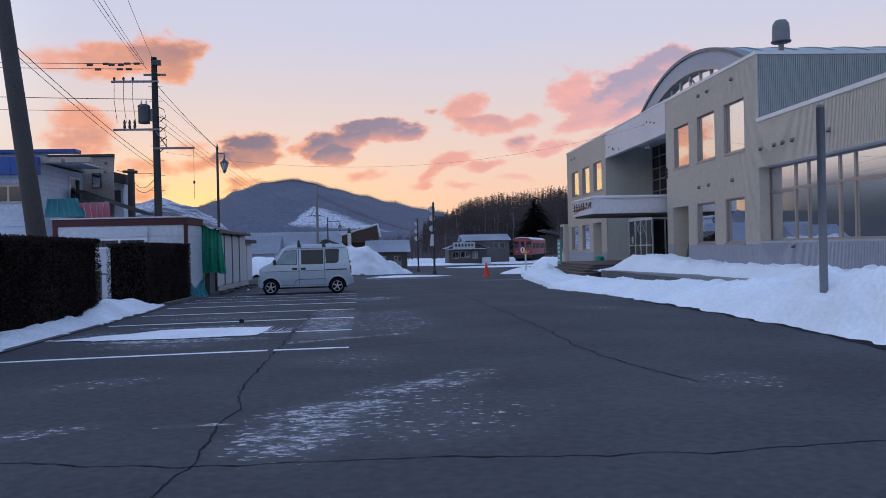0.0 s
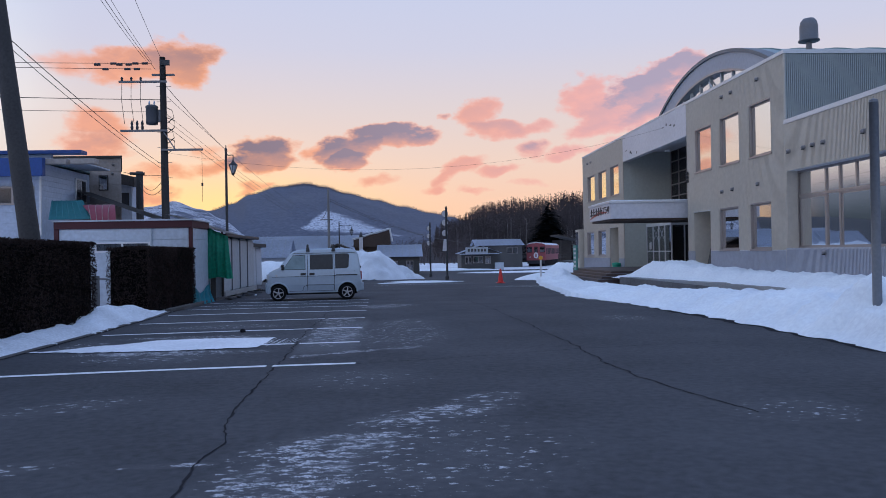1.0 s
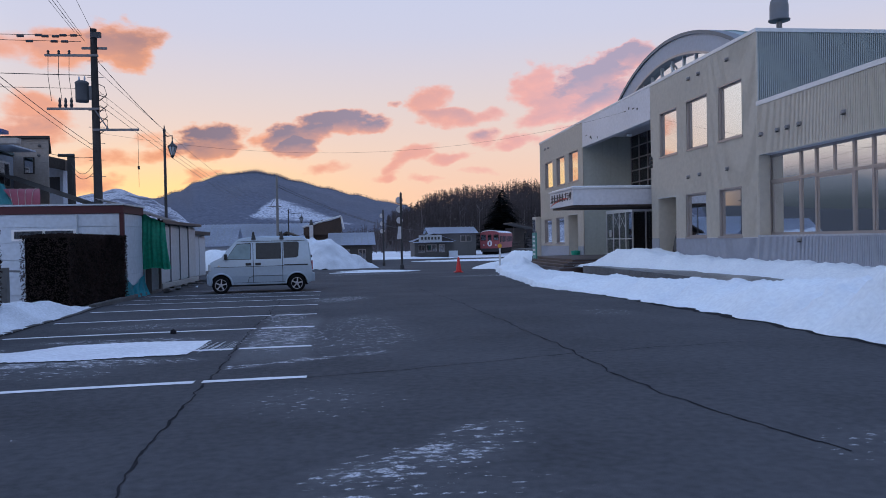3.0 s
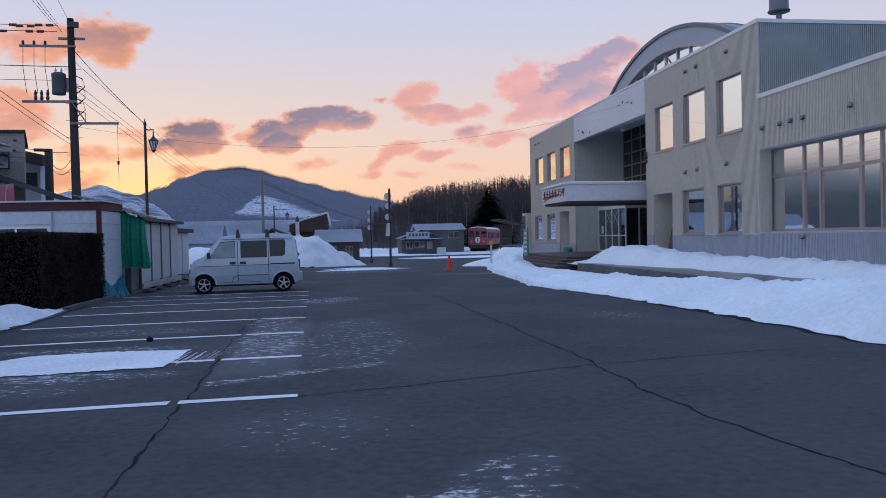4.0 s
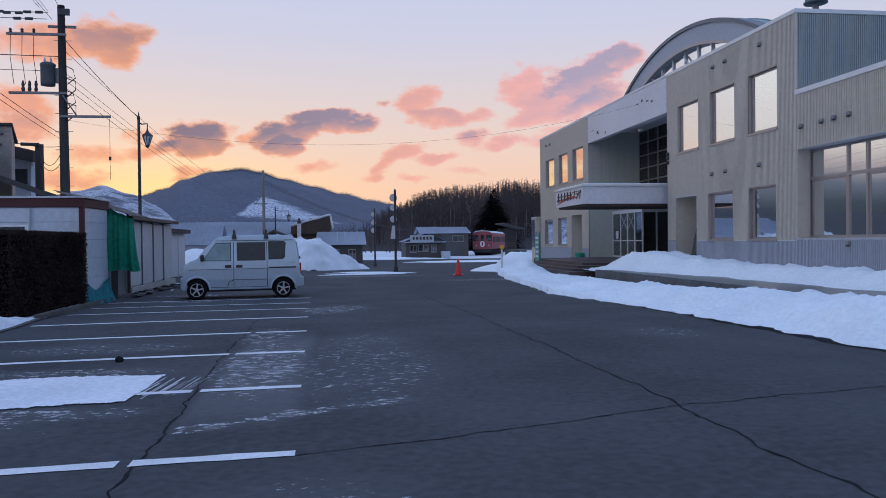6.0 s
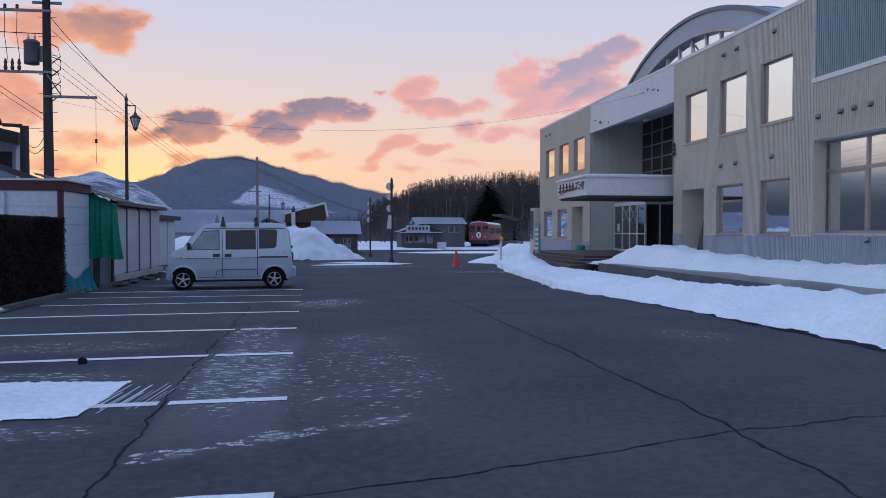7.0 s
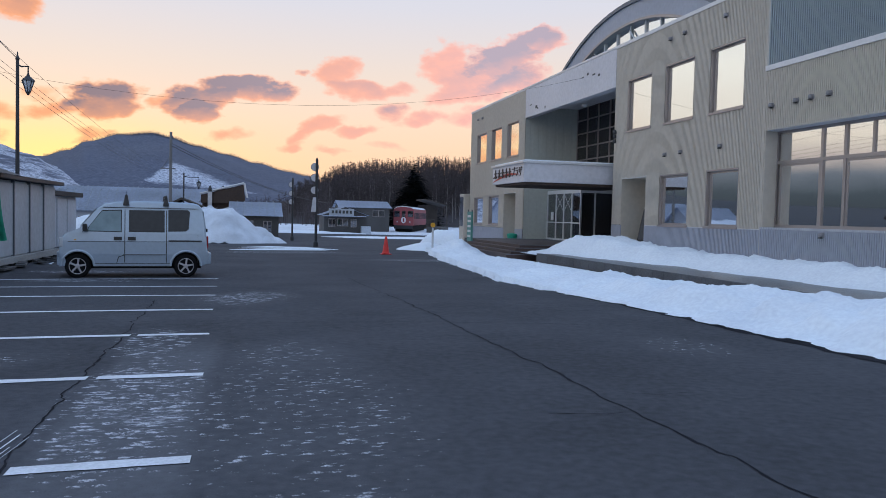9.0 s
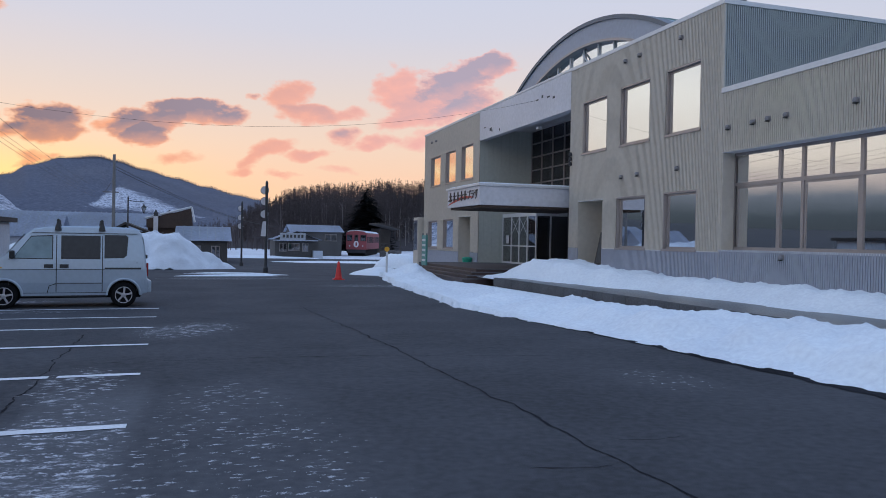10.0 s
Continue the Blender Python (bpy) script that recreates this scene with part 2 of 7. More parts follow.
    size = calc("MULTIPLY", calc("MULTIPLY_ADD", cell.outputs[0], 1.0, 0.0, clamp=True), calc("MULTIPLY", zone, 0.72))
    star = calc("MULTIPLY", calc("SUBTRACT", size, stars.outputs["Distance"]), 9.0, clamp=True)
    star = calc("MULTIPLY", star, calc("MULTIPLY_ADD", jag.outputs[0], 7.0, -2.9, clamp=True))
    level = calc("ADD", flake.outputs[0], calc("MULTIPLY", field, 0.31))
    frost = nt.nodes.new("ShaderNodeMapRange")
    frost.interpolation_type = "SMOOTHSTEP"
    nt.links.new(level, frost.inputs[0])
    frost.inputs[1].default_value, frost.inputs[2].default_value, frost.inputs[4].default_value = 0.72, 0.88, 0.62
    # sparse flecks all over the lot
    fleck = nt.nodes.new("ShaderNodeTexNoise")
    fleck.inputs["Scale"].default_value, fleck.inputs["Detail"].default_value, fleck.inputs["Roughness"].default_value = 5.5, 4, 0.8
    nt.links.new(squash.outputs[0], fleck.inputs["Vector"])
    sparse = calc("MULTIPLY", calc("MULTIPLY_ADD", fleck.outputs[0], 9.0, -6.3, clamp=True), calc("MULTIPLY_ADD", patchy.outputs[0], 4.0, -2.0, clamp=True))
    worn = calc("MULTIPLY", calc("MULTIPLY", calc("MULTIPLY_ADD", sep.outputs[0], 8.0, 8.6, clamp=True), calc("MULTIPLY_ADD", sep.outputs[0], -5.0, 0.2, clamp=True)),
                calc("MULTIPLY", calc("MULTIPLY_ADD", sep.outputs[1], 1.2, -14.6, clamp=True), calc("MULTIPLY_ADD", sep.outputs[1], -0.6, 11.6, clamp=True)))
    field = calc("MAXIMUM", field, calc("MULTIPLY", worn, calc("MULTIPLY_ADD", jag.outputs[0], 3.0, -0.4, clamp=True)))
    wash = calc("ADD", calc("MAXIMUM", calc("MAXIMUM", frost.outputs[0], calc("MULTIPLY", star, 0.95)), calc("MULTIPLY", sparse, 0.45)), calc("MULTIPLY", field, 0.09), clamp=True)
    over = nt.nodes.new("ShaderNodeMix")
    over.data_type = "RGBA"
    nt.links.new(wash, over.inputs[0])
    nt.links.new(mixed, over.inputs[6])
    over.inputs[7].default_value = (0.60, 0.60, 0.64, 1)
    nt.links.new(over.outputs[2], b.inputs["Base Color"])
    return m


def glass_material(name, mirror, tint=(0.9, 0.9, 0.9), rough=0.02, body=(0.02, 0.022, 0.025)):
    """Coated window glass: part mirror, part clear."""
    m = bpy.data.materials.new(name)
    m.use_nodes = True
    nt = m.node_tree
    nt.nodes.remove(nt.nodes["Principled BSDF"])
    g, t, d = nt.nodes.new("ShaderNodeBsdfGlossy"), nt.nodes.new("ShaderNodeBsdfTransparent"), nt.nodes.new("ShaderNodeMixShader")
    g.inputs["Color"].default_value, g.inputs["Roughness"].default_value = (*tint, 1), rough
    t.inputs["Color"].default_value = (0.45, 0.47, 0.5, 1)
    d.inputs[0].default_value = mirror
    wave, bp = nt.nodes.new("ShaderNodeTexNoise"), nt.nodes.new("ShaderNodeBump")
    wave.inputs["Scale"].default_value = 0.7
    geo = nt.nodes.new("ShaderNodeNewGeometry")
    nt.links.new(geo.outputs["Position"], wave.inputs["Vector"])
    bp.inputs["Strength"].default_value, bp.inputs["Distance"].default_value = 0.02, 0.02
    nt.links.new(wave.outputs[0], bp.inputs["Height"])
    nt.links.new(bp.outputs[0], g.inputs["Normal"])
    nt.links.new(t.outputs[0], d.inputs[1])
    nt.links.new(g.outputs[0], d.inputs[2])
    nt.links.new(d.outputs[0], nt.nodes["Material Output"].inputs[0])
    return m


ASPHALT = asphalt_material()
SNOW = shader("snow", (0.76, 0.80, 0.86), 0.75, 0, 0.07, 3, 0.8, 11, 0.3)
SNOW_DIRTY = shader("old_snow", (0.60, 0.63, 0.68), 0.85, 0, 0.16, 6, 1.0, 9, 0.2)
FIELD = shader("snow_field", (0.66, 0.68, 0.73), 0.8, 0, 0.12, 0.6, 0.3, 5, 0.3)
SIDING = shader("beige_siding", (0.51, 0.465, 0.40), 0.5, 0.1, 0.06, 1.2, 0, 60, 0.4)
SIDING_GREEN = shader("grey_green_siding", (0.33, 0.36, 0.355), 0.5, 0.15, 0.05, 1.2, 0, 60, 0.4)
PLINTH = shader("blue_grey_siding", (0.35, 0.37, 0.43), 0.5, 0.15, 0.06, 1.2, 0, 60, 0.4)
PANEL = shader("pale_panel", (0.60, 0.59, 0.62), 0.45, 0, 0.07, 1.5)
TRIM = shader("white_metal_trim", (0.62, 0.62, 0.63), 0.4, 0.2, 0.05, 3)
FRAME = shader("bronze_aluminium", (0.33, 0.295, 0.285), 0.35, 0.5, 0.05, 5)
GLASS = glass_material("coated_glass", 0.80, (0.93, 0.95, 0.98))
# flat grey-green panel, its colour raised to offset the weak light in the recess
PORCH_LIGHTENED = shader("porch_panel_lightened", (0.50, 0.52, 0.475), 0.55, 0, 0.05, 1.5)
BLIND = shader("white_blind", (0.70, 0.70, 0.70), 0.8, 0, 0.04, 3)
LOBBY_GLASS = glass_material("lobby_glass", 0.38, (0.85, 0.87, 0.9))
GLASS_DARK = glass_material("dark_glass", 0.18, (0.8, 0.8, 0.85))
# near-black: indoor shade put into the wall colour, also used for dark railcar parts
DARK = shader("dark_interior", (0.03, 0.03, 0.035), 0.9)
ROOF_METAL = shader("roof_metal", (0.20, 0.29, 0.31), 0.4, 0.5, 0.08, 2)
CONCRETE = shader("concrete", (0.30, 0.295, 0.285), 0.85, 0, 0.16, 4, 0.5, 70)
WET_PAVING = shader("wet_paving", (0.04, 0.043, 0.047), 0.28, 0, 0.3, 5, 0.3, 40)
STEP_BROWN = shader("brown_step_tile", (0.055, 0.036, 0.033), 0.6, 0, 0.2, 8)
PAINT_WHITE = shader("line_paint", (0.68, 0.69, 0.72), 0.7, 0, 0.12, 12, 0.3, 80)
CRACK = shader("crack_filler", (0.020, 0.020, 0.024), 0.95, 0, 0.3, 10, 0, 60, 0.05)
ICE = shader("thin_ice", (0.70, 0.72, 0.78), 0.65, 0, 0.12, 5, 0.25, 30)
KERB = shader("wet_kerb", (0.055, 0.056, 0.060), 0.7, 0, 0.35, 5, 0.5, 50)
# near-black colour stands for the shade deep among the leaves
HEDGE_SHADE = shader("hedge_inner_shade", (0.003, 0.003, 0.003), 0.95, 0, 0.1, 5, 0, 60, 0.05)
HEDGE_LEAF = shader("hedge_leaf", (0.027, 0.0185, 0.0165), 0.9, 0, 0.5, 5, 0, 60, 0.08)
# brighter copy of the pole concrete: light on the far pole put into colour
POLE_LIT = shader("lit_pole_concrete", (0.17, 0.165, 0.165), 0.85, 0, 0.18, 5, 0.4, 40)
TANK = shader("transformer_paint", (0.06, 0.065, 0.075), 0.5, 0.2, 0.12, 8)
POLE_CONC = shader("pole_concrete", (0.046, 0.043, 0.043), 0.85, 0, 0.18, 5, 0.4, 40)
POLE_DARK = shader("dark_pole_paint", (0.035, 0.035, 0.04), 0.55, 0.1, 0.1, 6)
POLE_GREY = shader("grey_post_paint", (0.14, 0.15, 0.17), 0.5, 0.2, 0.1, 6)
STEEL = shader("galvanised_steel", (0.16, 0.16, 0.17), 0.5, 0.6, 0.12, 8)
RUBBER = shader("black_rubber", (0.008, 0.008, 0.009), 0.9, 0, 0.2, 8, 0, 60, 0.15)
WIRE = shader("wire_black", (0.02, 0.02, 0.02), 0.6)
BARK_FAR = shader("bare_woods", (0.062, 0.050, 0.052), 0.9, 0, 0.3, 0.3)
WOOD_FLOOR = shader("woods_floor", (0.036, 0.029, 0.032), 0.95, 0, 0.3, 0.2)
# paler and bluer than the near bark: distance haze put into the colour
RIDGE_BARK_HAZED = shader("hazed_ridge_trees", (0.10, 0.105, 0.135), 0.95, 0, 0.2, 0.05)
BIRCH = shader("birch_bark", (0.20, 0.18, 0.175), 0.85, 0, 0.2, 2)
FIR = shader("fir_needles", (0.006, 0.008, 0.009), 0.9, 0, 0.3, 2, 0, 60, 0.1)
VAN_PAINT = shader("silver_blue_paint", (0.40, 0.47, 0.55), 0.28, 0.3, 0.04, 3, 0, 60, 0.5)
HOOD = shader("vent_hood_metal", (0.27, 0.26, 0.27), 0.45, 0.4, 0.1, 6)
PLASTIC = shader("black_plastic", (0.02, 0.02, 0.022), 0.5)
CHROME = shader("alloy", (0.46, 0.45, 0.48), 0.35, 0.6, 0.05, 8)
# opaque pane; its pale blue base stands for the mirrored sky
CAR_GLASS = shader("van_glass_sky_tone", (0.20, 0.28, 0.31), 0.06, 0, 0.15, 1.0)
CAR_GLASS_TINT = shader("tinted_van_glass", (0.016, 0.017, 0.020), 0.06, 0, 0.2, 3)
LAMP_CLEAR = shader("clear_lamp_lens", (0.55, 0.57, 0.6), 0.15, 0.2, 0.03)
LAMP_RED = shader("red_lamp_lens", (0.25, 0.02, 0.02), 0.25)
CONE_RED = shader("cone_red_plastic", (0.60, 0.03, 0.025), 0.5, 0, 0.08, 6)
TRAIN_RED = shader("railcar_red", (0.25, 0.05, 0.062), 0.5, 0, 0.12, 2)
TARP_GREEN = shader("green_tarp", (0.016, 0.30, 0.19), 0.55, 0, 0.2, 2.5, 0.4, 9)
TARP_BLUE = shader("teal_net", (0.02, 0.26, 0.32), 0.6, 0, 0.2, 4, 0.4, 12)
SHED_WHITE = shader("white_shed_panel", (0.43, 0.47, 0.53), 0.5, 0, 0.1, 2)
SHED_GREY = shader("grey_shed_panel", (0.40, 0.43, 0.465), 0.5, 0.1, 0.1, 2)
SHED_RED = shader("maroon_trim", (0.055, 0.012, 0.015), 0.75, 0, 0.15, 4)
BLUE_METAL = shader("blue_roof_metal", (0.02, 0.06, 0.22), 0.45, 0.3, 0.1, 3)
TEAL_METAL = shader("teal_awning", (0.05, 0.24, 0.27), 0.5, 0, 0.12, 3)
MAROON = shader("maroon_awning", (0.22, 0.035, 0.06), 0.5, 0, 0.12, 3)
WALL_TAN = shader("tan_siding", (0.32, 0.28, 0.255), 0.7, 0, 0.12, 2)
WALL_GREY = shader("grey_board", (0.07, 0.068, 0.068), 0.85, 0, 0.22, 2)
WALL_BROWN = shader("brown_board", (0.062, 0.042, 0.034), 0.85, 0, 0.2, 2)
WALL_WHITE = shader("white_board", (0.42, 0.46, 0.54), 0.7, 0, 0.1, 2)
DARK_WOOD = shader("dark_wood", (0.045, 0.038, 0.035), 0.85, 0, 0.25, 4)
YELLOW = shader("yellow_plastic", (0.65, 0.32, 0.02), 0.5)
SIGN_TEAL = shader("teal_sign", (0.08, 0.25, 0.22), 0.5)
LETTER_DARK = shader("dark_letter", (0.05, 0.035, 0.035), 0.5)
LETTER_RED = shader("red_swoosh", (0.45, 0.06, 0.04), 0.5)


def mountain_material(name, clearing):
    """Leafless woods over snow, with blue distance haze put into the colours; clearing picks the open snowy slope."""
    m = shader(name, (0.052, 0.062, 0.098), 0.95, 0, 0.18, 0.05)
    nt = m.node_tree
    b = nt.nodes["Principled BSDF"]
    woods = b.inputs["Base Color"].links[0].from_socket
    geo = nt.nodes.new("ShaderNodeNewGeometry")
    sep = nt.nodes.new("ShaderNodeSeparateXYZ")
    nt.links.new(geo.outputs["Position"], sep.inputs[0])

    def calc(op, a, c=0.0, e=0.0, clamp=False):
        n = nt.nodes.new("ShaderNodeMath")
        n.operation, n.use_clamp = op, clamp
        for k, v in enumerate((a, c, e)):
            if isinstance(v, (int, float)):
                n.inputs[k].default_value = v
            else:
                nt.links.new(v, n.inputs[k])
        return n.outputs[0]

    def noise_of(scale, squash, detail=5):
        t, mp = nt.nodes.new("ShaderNodeTexNoise"), nt.nodes.new("ShaderNodeMapping")
        mp.inputs["Scale"].default_value = squash
        nt.links.new(geo.outputs["Position"], mp.inputs[0])
        nt.links.new(mp.outputs[0], t.inputs["Vector"])
        t.inputs["Scale"].default_value, t.inputs["Detail"].default_value, t.inputs["Roughness"].default_value = scale, detail, 0.65
        return t.outputs[0]

    x, z = sep.outputs[0], sep.outputs[2]
    wob = calc("MULTIPLY_ADD", noise_of(0.05, (1, 1, 1)), 14, -7)
    speck = noise_of(0.35, (1, 0.6, 1.6), 3)
    if clearing:
        # below the falling edge, above the foot and right of the left edge
        d1 = calc("SUBTRACT", calc("MULTIPLY_ADD", x, -0.40, 22.0), z)
        d2 = calc("SUBTRACT", z, calc("MULTIPLY_ADD", x, -0.07, 20.0))
        d3 = calc("ADD", x, calc("MULTIPLY_ADD", z, -0.3, 118))
        inside = calc("MINIMUM", calc("MINIMUM", d1, d2), d3)
        mask = calc("MULTIPLY", calc("ADD", inside, wob), 0.25, clamp=True)
        mask = calc("MULTIPLY", mask, calc("MULTIPLY_ADD", speck, 4.0, -1.25, clamp=True))
        mask = calc("MULTIPLY", mask, 0.85)
    else:
        bands = noise_of(0.016, (0.7, 0.7, 7.0), 4)
        mask = calc("MULTIPLY_ADD", bands, 10.0, -4.1, clamp=True)
        mask = calc("MULTIPLY", mask, calc("MULTIPLY_ADD", speck, 4.5, -1.6, clamp=True))
        mask = calc("MULTIPLY", mask, 0.85)
    grain = noise_of(0.22, (1, 1, 0.35), 4)
    mix2 = nt.nodes.new("ShaderNodeMix")
    mix2.data_type = "RGBA"
    nt.links.new(calc("MULTIPLY_ADD", grain, 3.0, -1.25, clamp=True), mix2.inputs[0])
    nt.links.new(woods, mix2.inputs[6])
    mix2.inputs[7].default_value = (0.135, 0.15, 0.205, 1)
    mix = nt.nodes.new("ShaderNodeMix")
    mix.data_type = "RGBA"
    nt.links.new(mask, mix.inputs[0])
    nt.links.new(mix2.outputs[2], mix.inputs[6])
    mix.inputs[7].default_value = (0.62, 0.65, 0.74, 1)
    nt.links.new(mix.outputs[2], b.inputs["Base Color"])
    return m


MOUNT = mountain_material("hazed_winter_woods", True)
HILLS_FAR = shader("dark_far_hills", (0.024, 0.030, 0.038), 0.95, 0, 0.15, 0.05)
TERRACED = mountain_material("terraced_snow_slope", False)


# ---- mesh helpers ----
def mesh_of(name, bm, material, smooth=False):
    me = bpy.data.meshes.new(name)
    bm.normal_update()
    bm.to_mesh(me)
    bm.free()
    for m in material if isinstance(material, (list, tuple)) else [material]:
        me.materials.append(m)
    if smooth:
        me.polygons.foreach_set("use_smooth", [True] * len(me.polygons))
    return me


def part(name, bm, material, parent, label="", smooth=False):
    ob = new(name, mesh_of(name, bm, material, smooth))
    ob.parent = parent
    return tagged(ob, label)


def thing(name, label, category, at=None, group="", kind=""):
    ob = new(name)
    if at is not None:
        ob.matrix_basis = at
    return tagged(ob, label, category, group, kind)


def solid(name, bm, material, label="", category="", group="", kind="", smooth=False, at=None):
    ob = new(name, mesh_of(name, bm, material, smooth))
    if at is not None:
        ob.matrix_basis = at
    return tagged(ob, label, category, group, kind)


def box(x0, y0, z0, x1, y1, z1, bevel=0.0, bm=None, m=None):
    own = bmesh.new()
    bmesh.ops.create_cube(own, size=1)
    for v in own.verts:
        v.co = Vector(((x0 + x1) / 2 + v.co.x * (x1 - x0), (y0 + y1) / 2 + v.co.y * (y1 - y0), (z0 + z1) / 2 + v.co.z * (z1 - z0)))
    if bevel:
        bmesh.ops.bevel(own, geom=own.edges[:], offset=bevel, segments=2, affect="EDGES", profile=0.6)
    if m is not None:
        bmesh.ops.transform(own, matrix=m, verts=own.verts)
    return join(bm, own)


def join(bm, own):
    if bm is None:
        return own
    me = bpy.data.meshes.new("tmp")
    own.to_mesh(me)
    own.free()
    bm.from_mesh(me)
    bpy.data.meshes.remove(me)
    return bm


def tube(points, radii, sides=10, bm=None, caps=True):
    """A tapered tube through the points."""
    own = bm or bmesh.new()
    rings = []
    pts = [Vector(p) for p in points]
    for i, p in enumerate(pts):
        d = (pts[min(i + 1, len(pts) - 1)] - pts[max(i - 1, 0)]).normalized()
        ref = Vector((0, 0, 1)) if abs(d.z) < 0.9 else Vector((1, 0, 0))
        a = d.cross(ref).normalized()
        b = d.cross(a)
        r = radii[i] if isinstance(radii, (list, tuple)) else radii
        rings.append([own.verts.new(p + (a * math.cos(2 * math.pi * k / sides) + b * math.sin(2 * math.pi * k / sides)) * r) for k in range(sides)])
    for r0, r1 in zip(rings, rings[1:]):
        for k in range(sides):
            own.faces.new((r0[k], r0[(k + 1) % sides], r1[(k + 1) % sides], r1[k]))
    if caps:
        own.faces.new(rings[0])
        own.faces.new(rings[-1][::-1])
    return own


def lathe(profile, sides=20, bm=None, m=None):
    """Turns (radius, height) pairs round z."""
    own = bmesh.new()
    rings = [[own.verts.new((r * math.cos(2 * math.pi * k / sides), r * math.sin(2 * math.pi * k / sides), z)) for k in range(sides)] for r, z in profile]
    for r0, r1 in zip(rings, rings[1:]):
        for k in range(sides):
            own.faces.new((r0[k], r0[(k + 1) % sides], r1[(k + 1) % sides], r1[k]))
    own.faces.new(rings[0][::-1])
    own.faces.new(rings[-1])
    if m is not None:
        bmesh.ops.transform(own, matrix=m, verts=own.verts)
    return join(bm, own)


def slab(outline, depth, bm=None, m=None, bevel=0.0):
    """Extrudes an outline in (x, z) by depth along y."""
    own = bmesh.new()
    a = [own.verts.new((x, 0, z)) for x, z in outline]
    b = [own.verts.new((x, depth, z)) for x, z in outline]
    own.faces.new(a)
    own.faces.new(b[::-1])
    n = len(outline)
    for k in range(n):
        own.faces.new((a[k], b[k], b[(k + 1) % n], a[(k + 1) % n]))
    bmesh.ops.recalc_face_normals(own, faces=own.faces)
    if bevel:
        bmesh.ops.bevel(own, geom=own.edges[:], offset=bevel, segments=1, affect="EDGES")
    if m is not None:
        bmesh.ops.transform(own, matrix=m, verts=own.verts)
    return join(bm, own)


def lerp_table(rows, x):
    if x <= rows[0][0]:
        return rows[0][1]
    for (a, u), (b, v) in zip(rows, rows[1:]):
        if x <= b:
            k = (x - a) / (b - a)
            k = k * k * (3 - 2 * k)
            return u + (v - u) * k
    return rows[-1][1]


def gz(y):
    """Height of the tarmac, which falls gently away."""
    return lerp_table([(16, 0.07), (21, 0.045), (30, -0.13), (45, -0.2), (54, -0.36), (72, -0.66), (95, -0.7)], y)


def grid_sheet(xs, ys, height):
    bm = bmesh.new()
    rows = [[bm.verts.new((x, y, height(x, y))) for x in xs] for y in ys]
    for r0, r1 in zip(rows, rows[1:]):
        for k in range(len(xs) - 1):
            bm.faces.new((r0[k], r0[k + 1], r1[k + 1], r1[k]))
    return bm


def spread_range(a, b, step):
    n = max(1, round((b - a) / step))
    return [a + (b - a) * k / n for k in range(n + 1)]

# ---- ground ----
far = [-3000, -1200, -500, -200, -90, -40] + spread_range(-30, 45, 3) + [70, 140, 300, 700, 1500, 3000]
farther = [-3000, -1200, -500, -200, -90, -40] + spread_range(-20, 130, 3) + [150, 200, 300, 450, 700, 1200, 2000, 3000]
solid("ground", grid_sheet(far, farther, lambda x, y: gz(y) - 0.07), FIELD, "open ground under old snow", "ground", kind="structure")


def left_edge(y):
    return lerp_table([(-15, -5.1), (12.5, -5.2), (15.5, -5.22), (20, -5.4), (23.5, -5.7), (26.5, -6.0), (29, -6.3), (40, -6.3), (46, -9), (52, -14), (60, -18), (96, -22)], y)


def right_edge(y):
    return lerp_table([(-15, 9.5), (38, 9.5), (52, 9.5), (60, 12), (70, 16), (80, 26), (96, 30)], y)


bm = bmesh.new()
rows = []
for y in spread_range(-15, 96, 1.5):
    a, b = left_edge(y), right_edge(y)
    rows.append([bm.verts.new((a + (b - a) * k / 14, y, gz(y))) for k in range(15)])
for r0, r1 in zip(rows, rows[1:]):
    for k in range(14):
        bm.faces.new((r0[k], r0[k + 1], r1[k + 1], r1[k]))
solid("road", bm, ASPHALT, "dark worn asphalt car park with frost", "car park", kind="structure")


# ---- hills ----
def hill(name, label, profile, r_foot, r_top, material, rough=0.12, step=0.35, seed=0.0, back=1.25, level=-1.0, material_index=None):
    """A range of hills: its skyline is given as (azimuth, elevation) in degrees."""
    bm = bmesh.new()
    az = spread_range(profile[0][0], profile[-1][0], step)
    cuts = [0.0, 0.08, 0.16, 0.26, 0.36, 0.46, 0.56, 0.66, 0.76, 0.86, 0.94, 1.0, 1.3]
    grid = []
    for a in az:
        el = lerp_table(profile, a)
        row = []
        for c in cuts:
            r = r_foot + (r_top - r_foot) * min(c, 1.0) + (r_top * (back - 1) if c > 1 else 0)
            top = math.tan(radians(el)) * r_top + 1.5
            rise = c ** 0.85 if c <= 1 else 0.55
            wob = noise.fractal(Vector((a * 0.22 + seed, c * 2.2, seed)), 0.9, 2.1, 5) * rough * top * (c * (1.02 - c) * 4 if c <= 1 else 0.5)
            row.append(bm.verts.new((math.sin(radians(a)) * r, math.cos(radians(a)) * r, level + (top - level) * rise + wob)))
        grid.append(row)
    for g0, g1 in zip(grid, grid[1:]):
        for k in range(len(cuts) - 1):
            bm.faces.new((g0[k], g1[k], g1[k + 1], g0[k + 1]))
    return solid(name, bm, material, label, "hill", kind="structure", smooth=True)


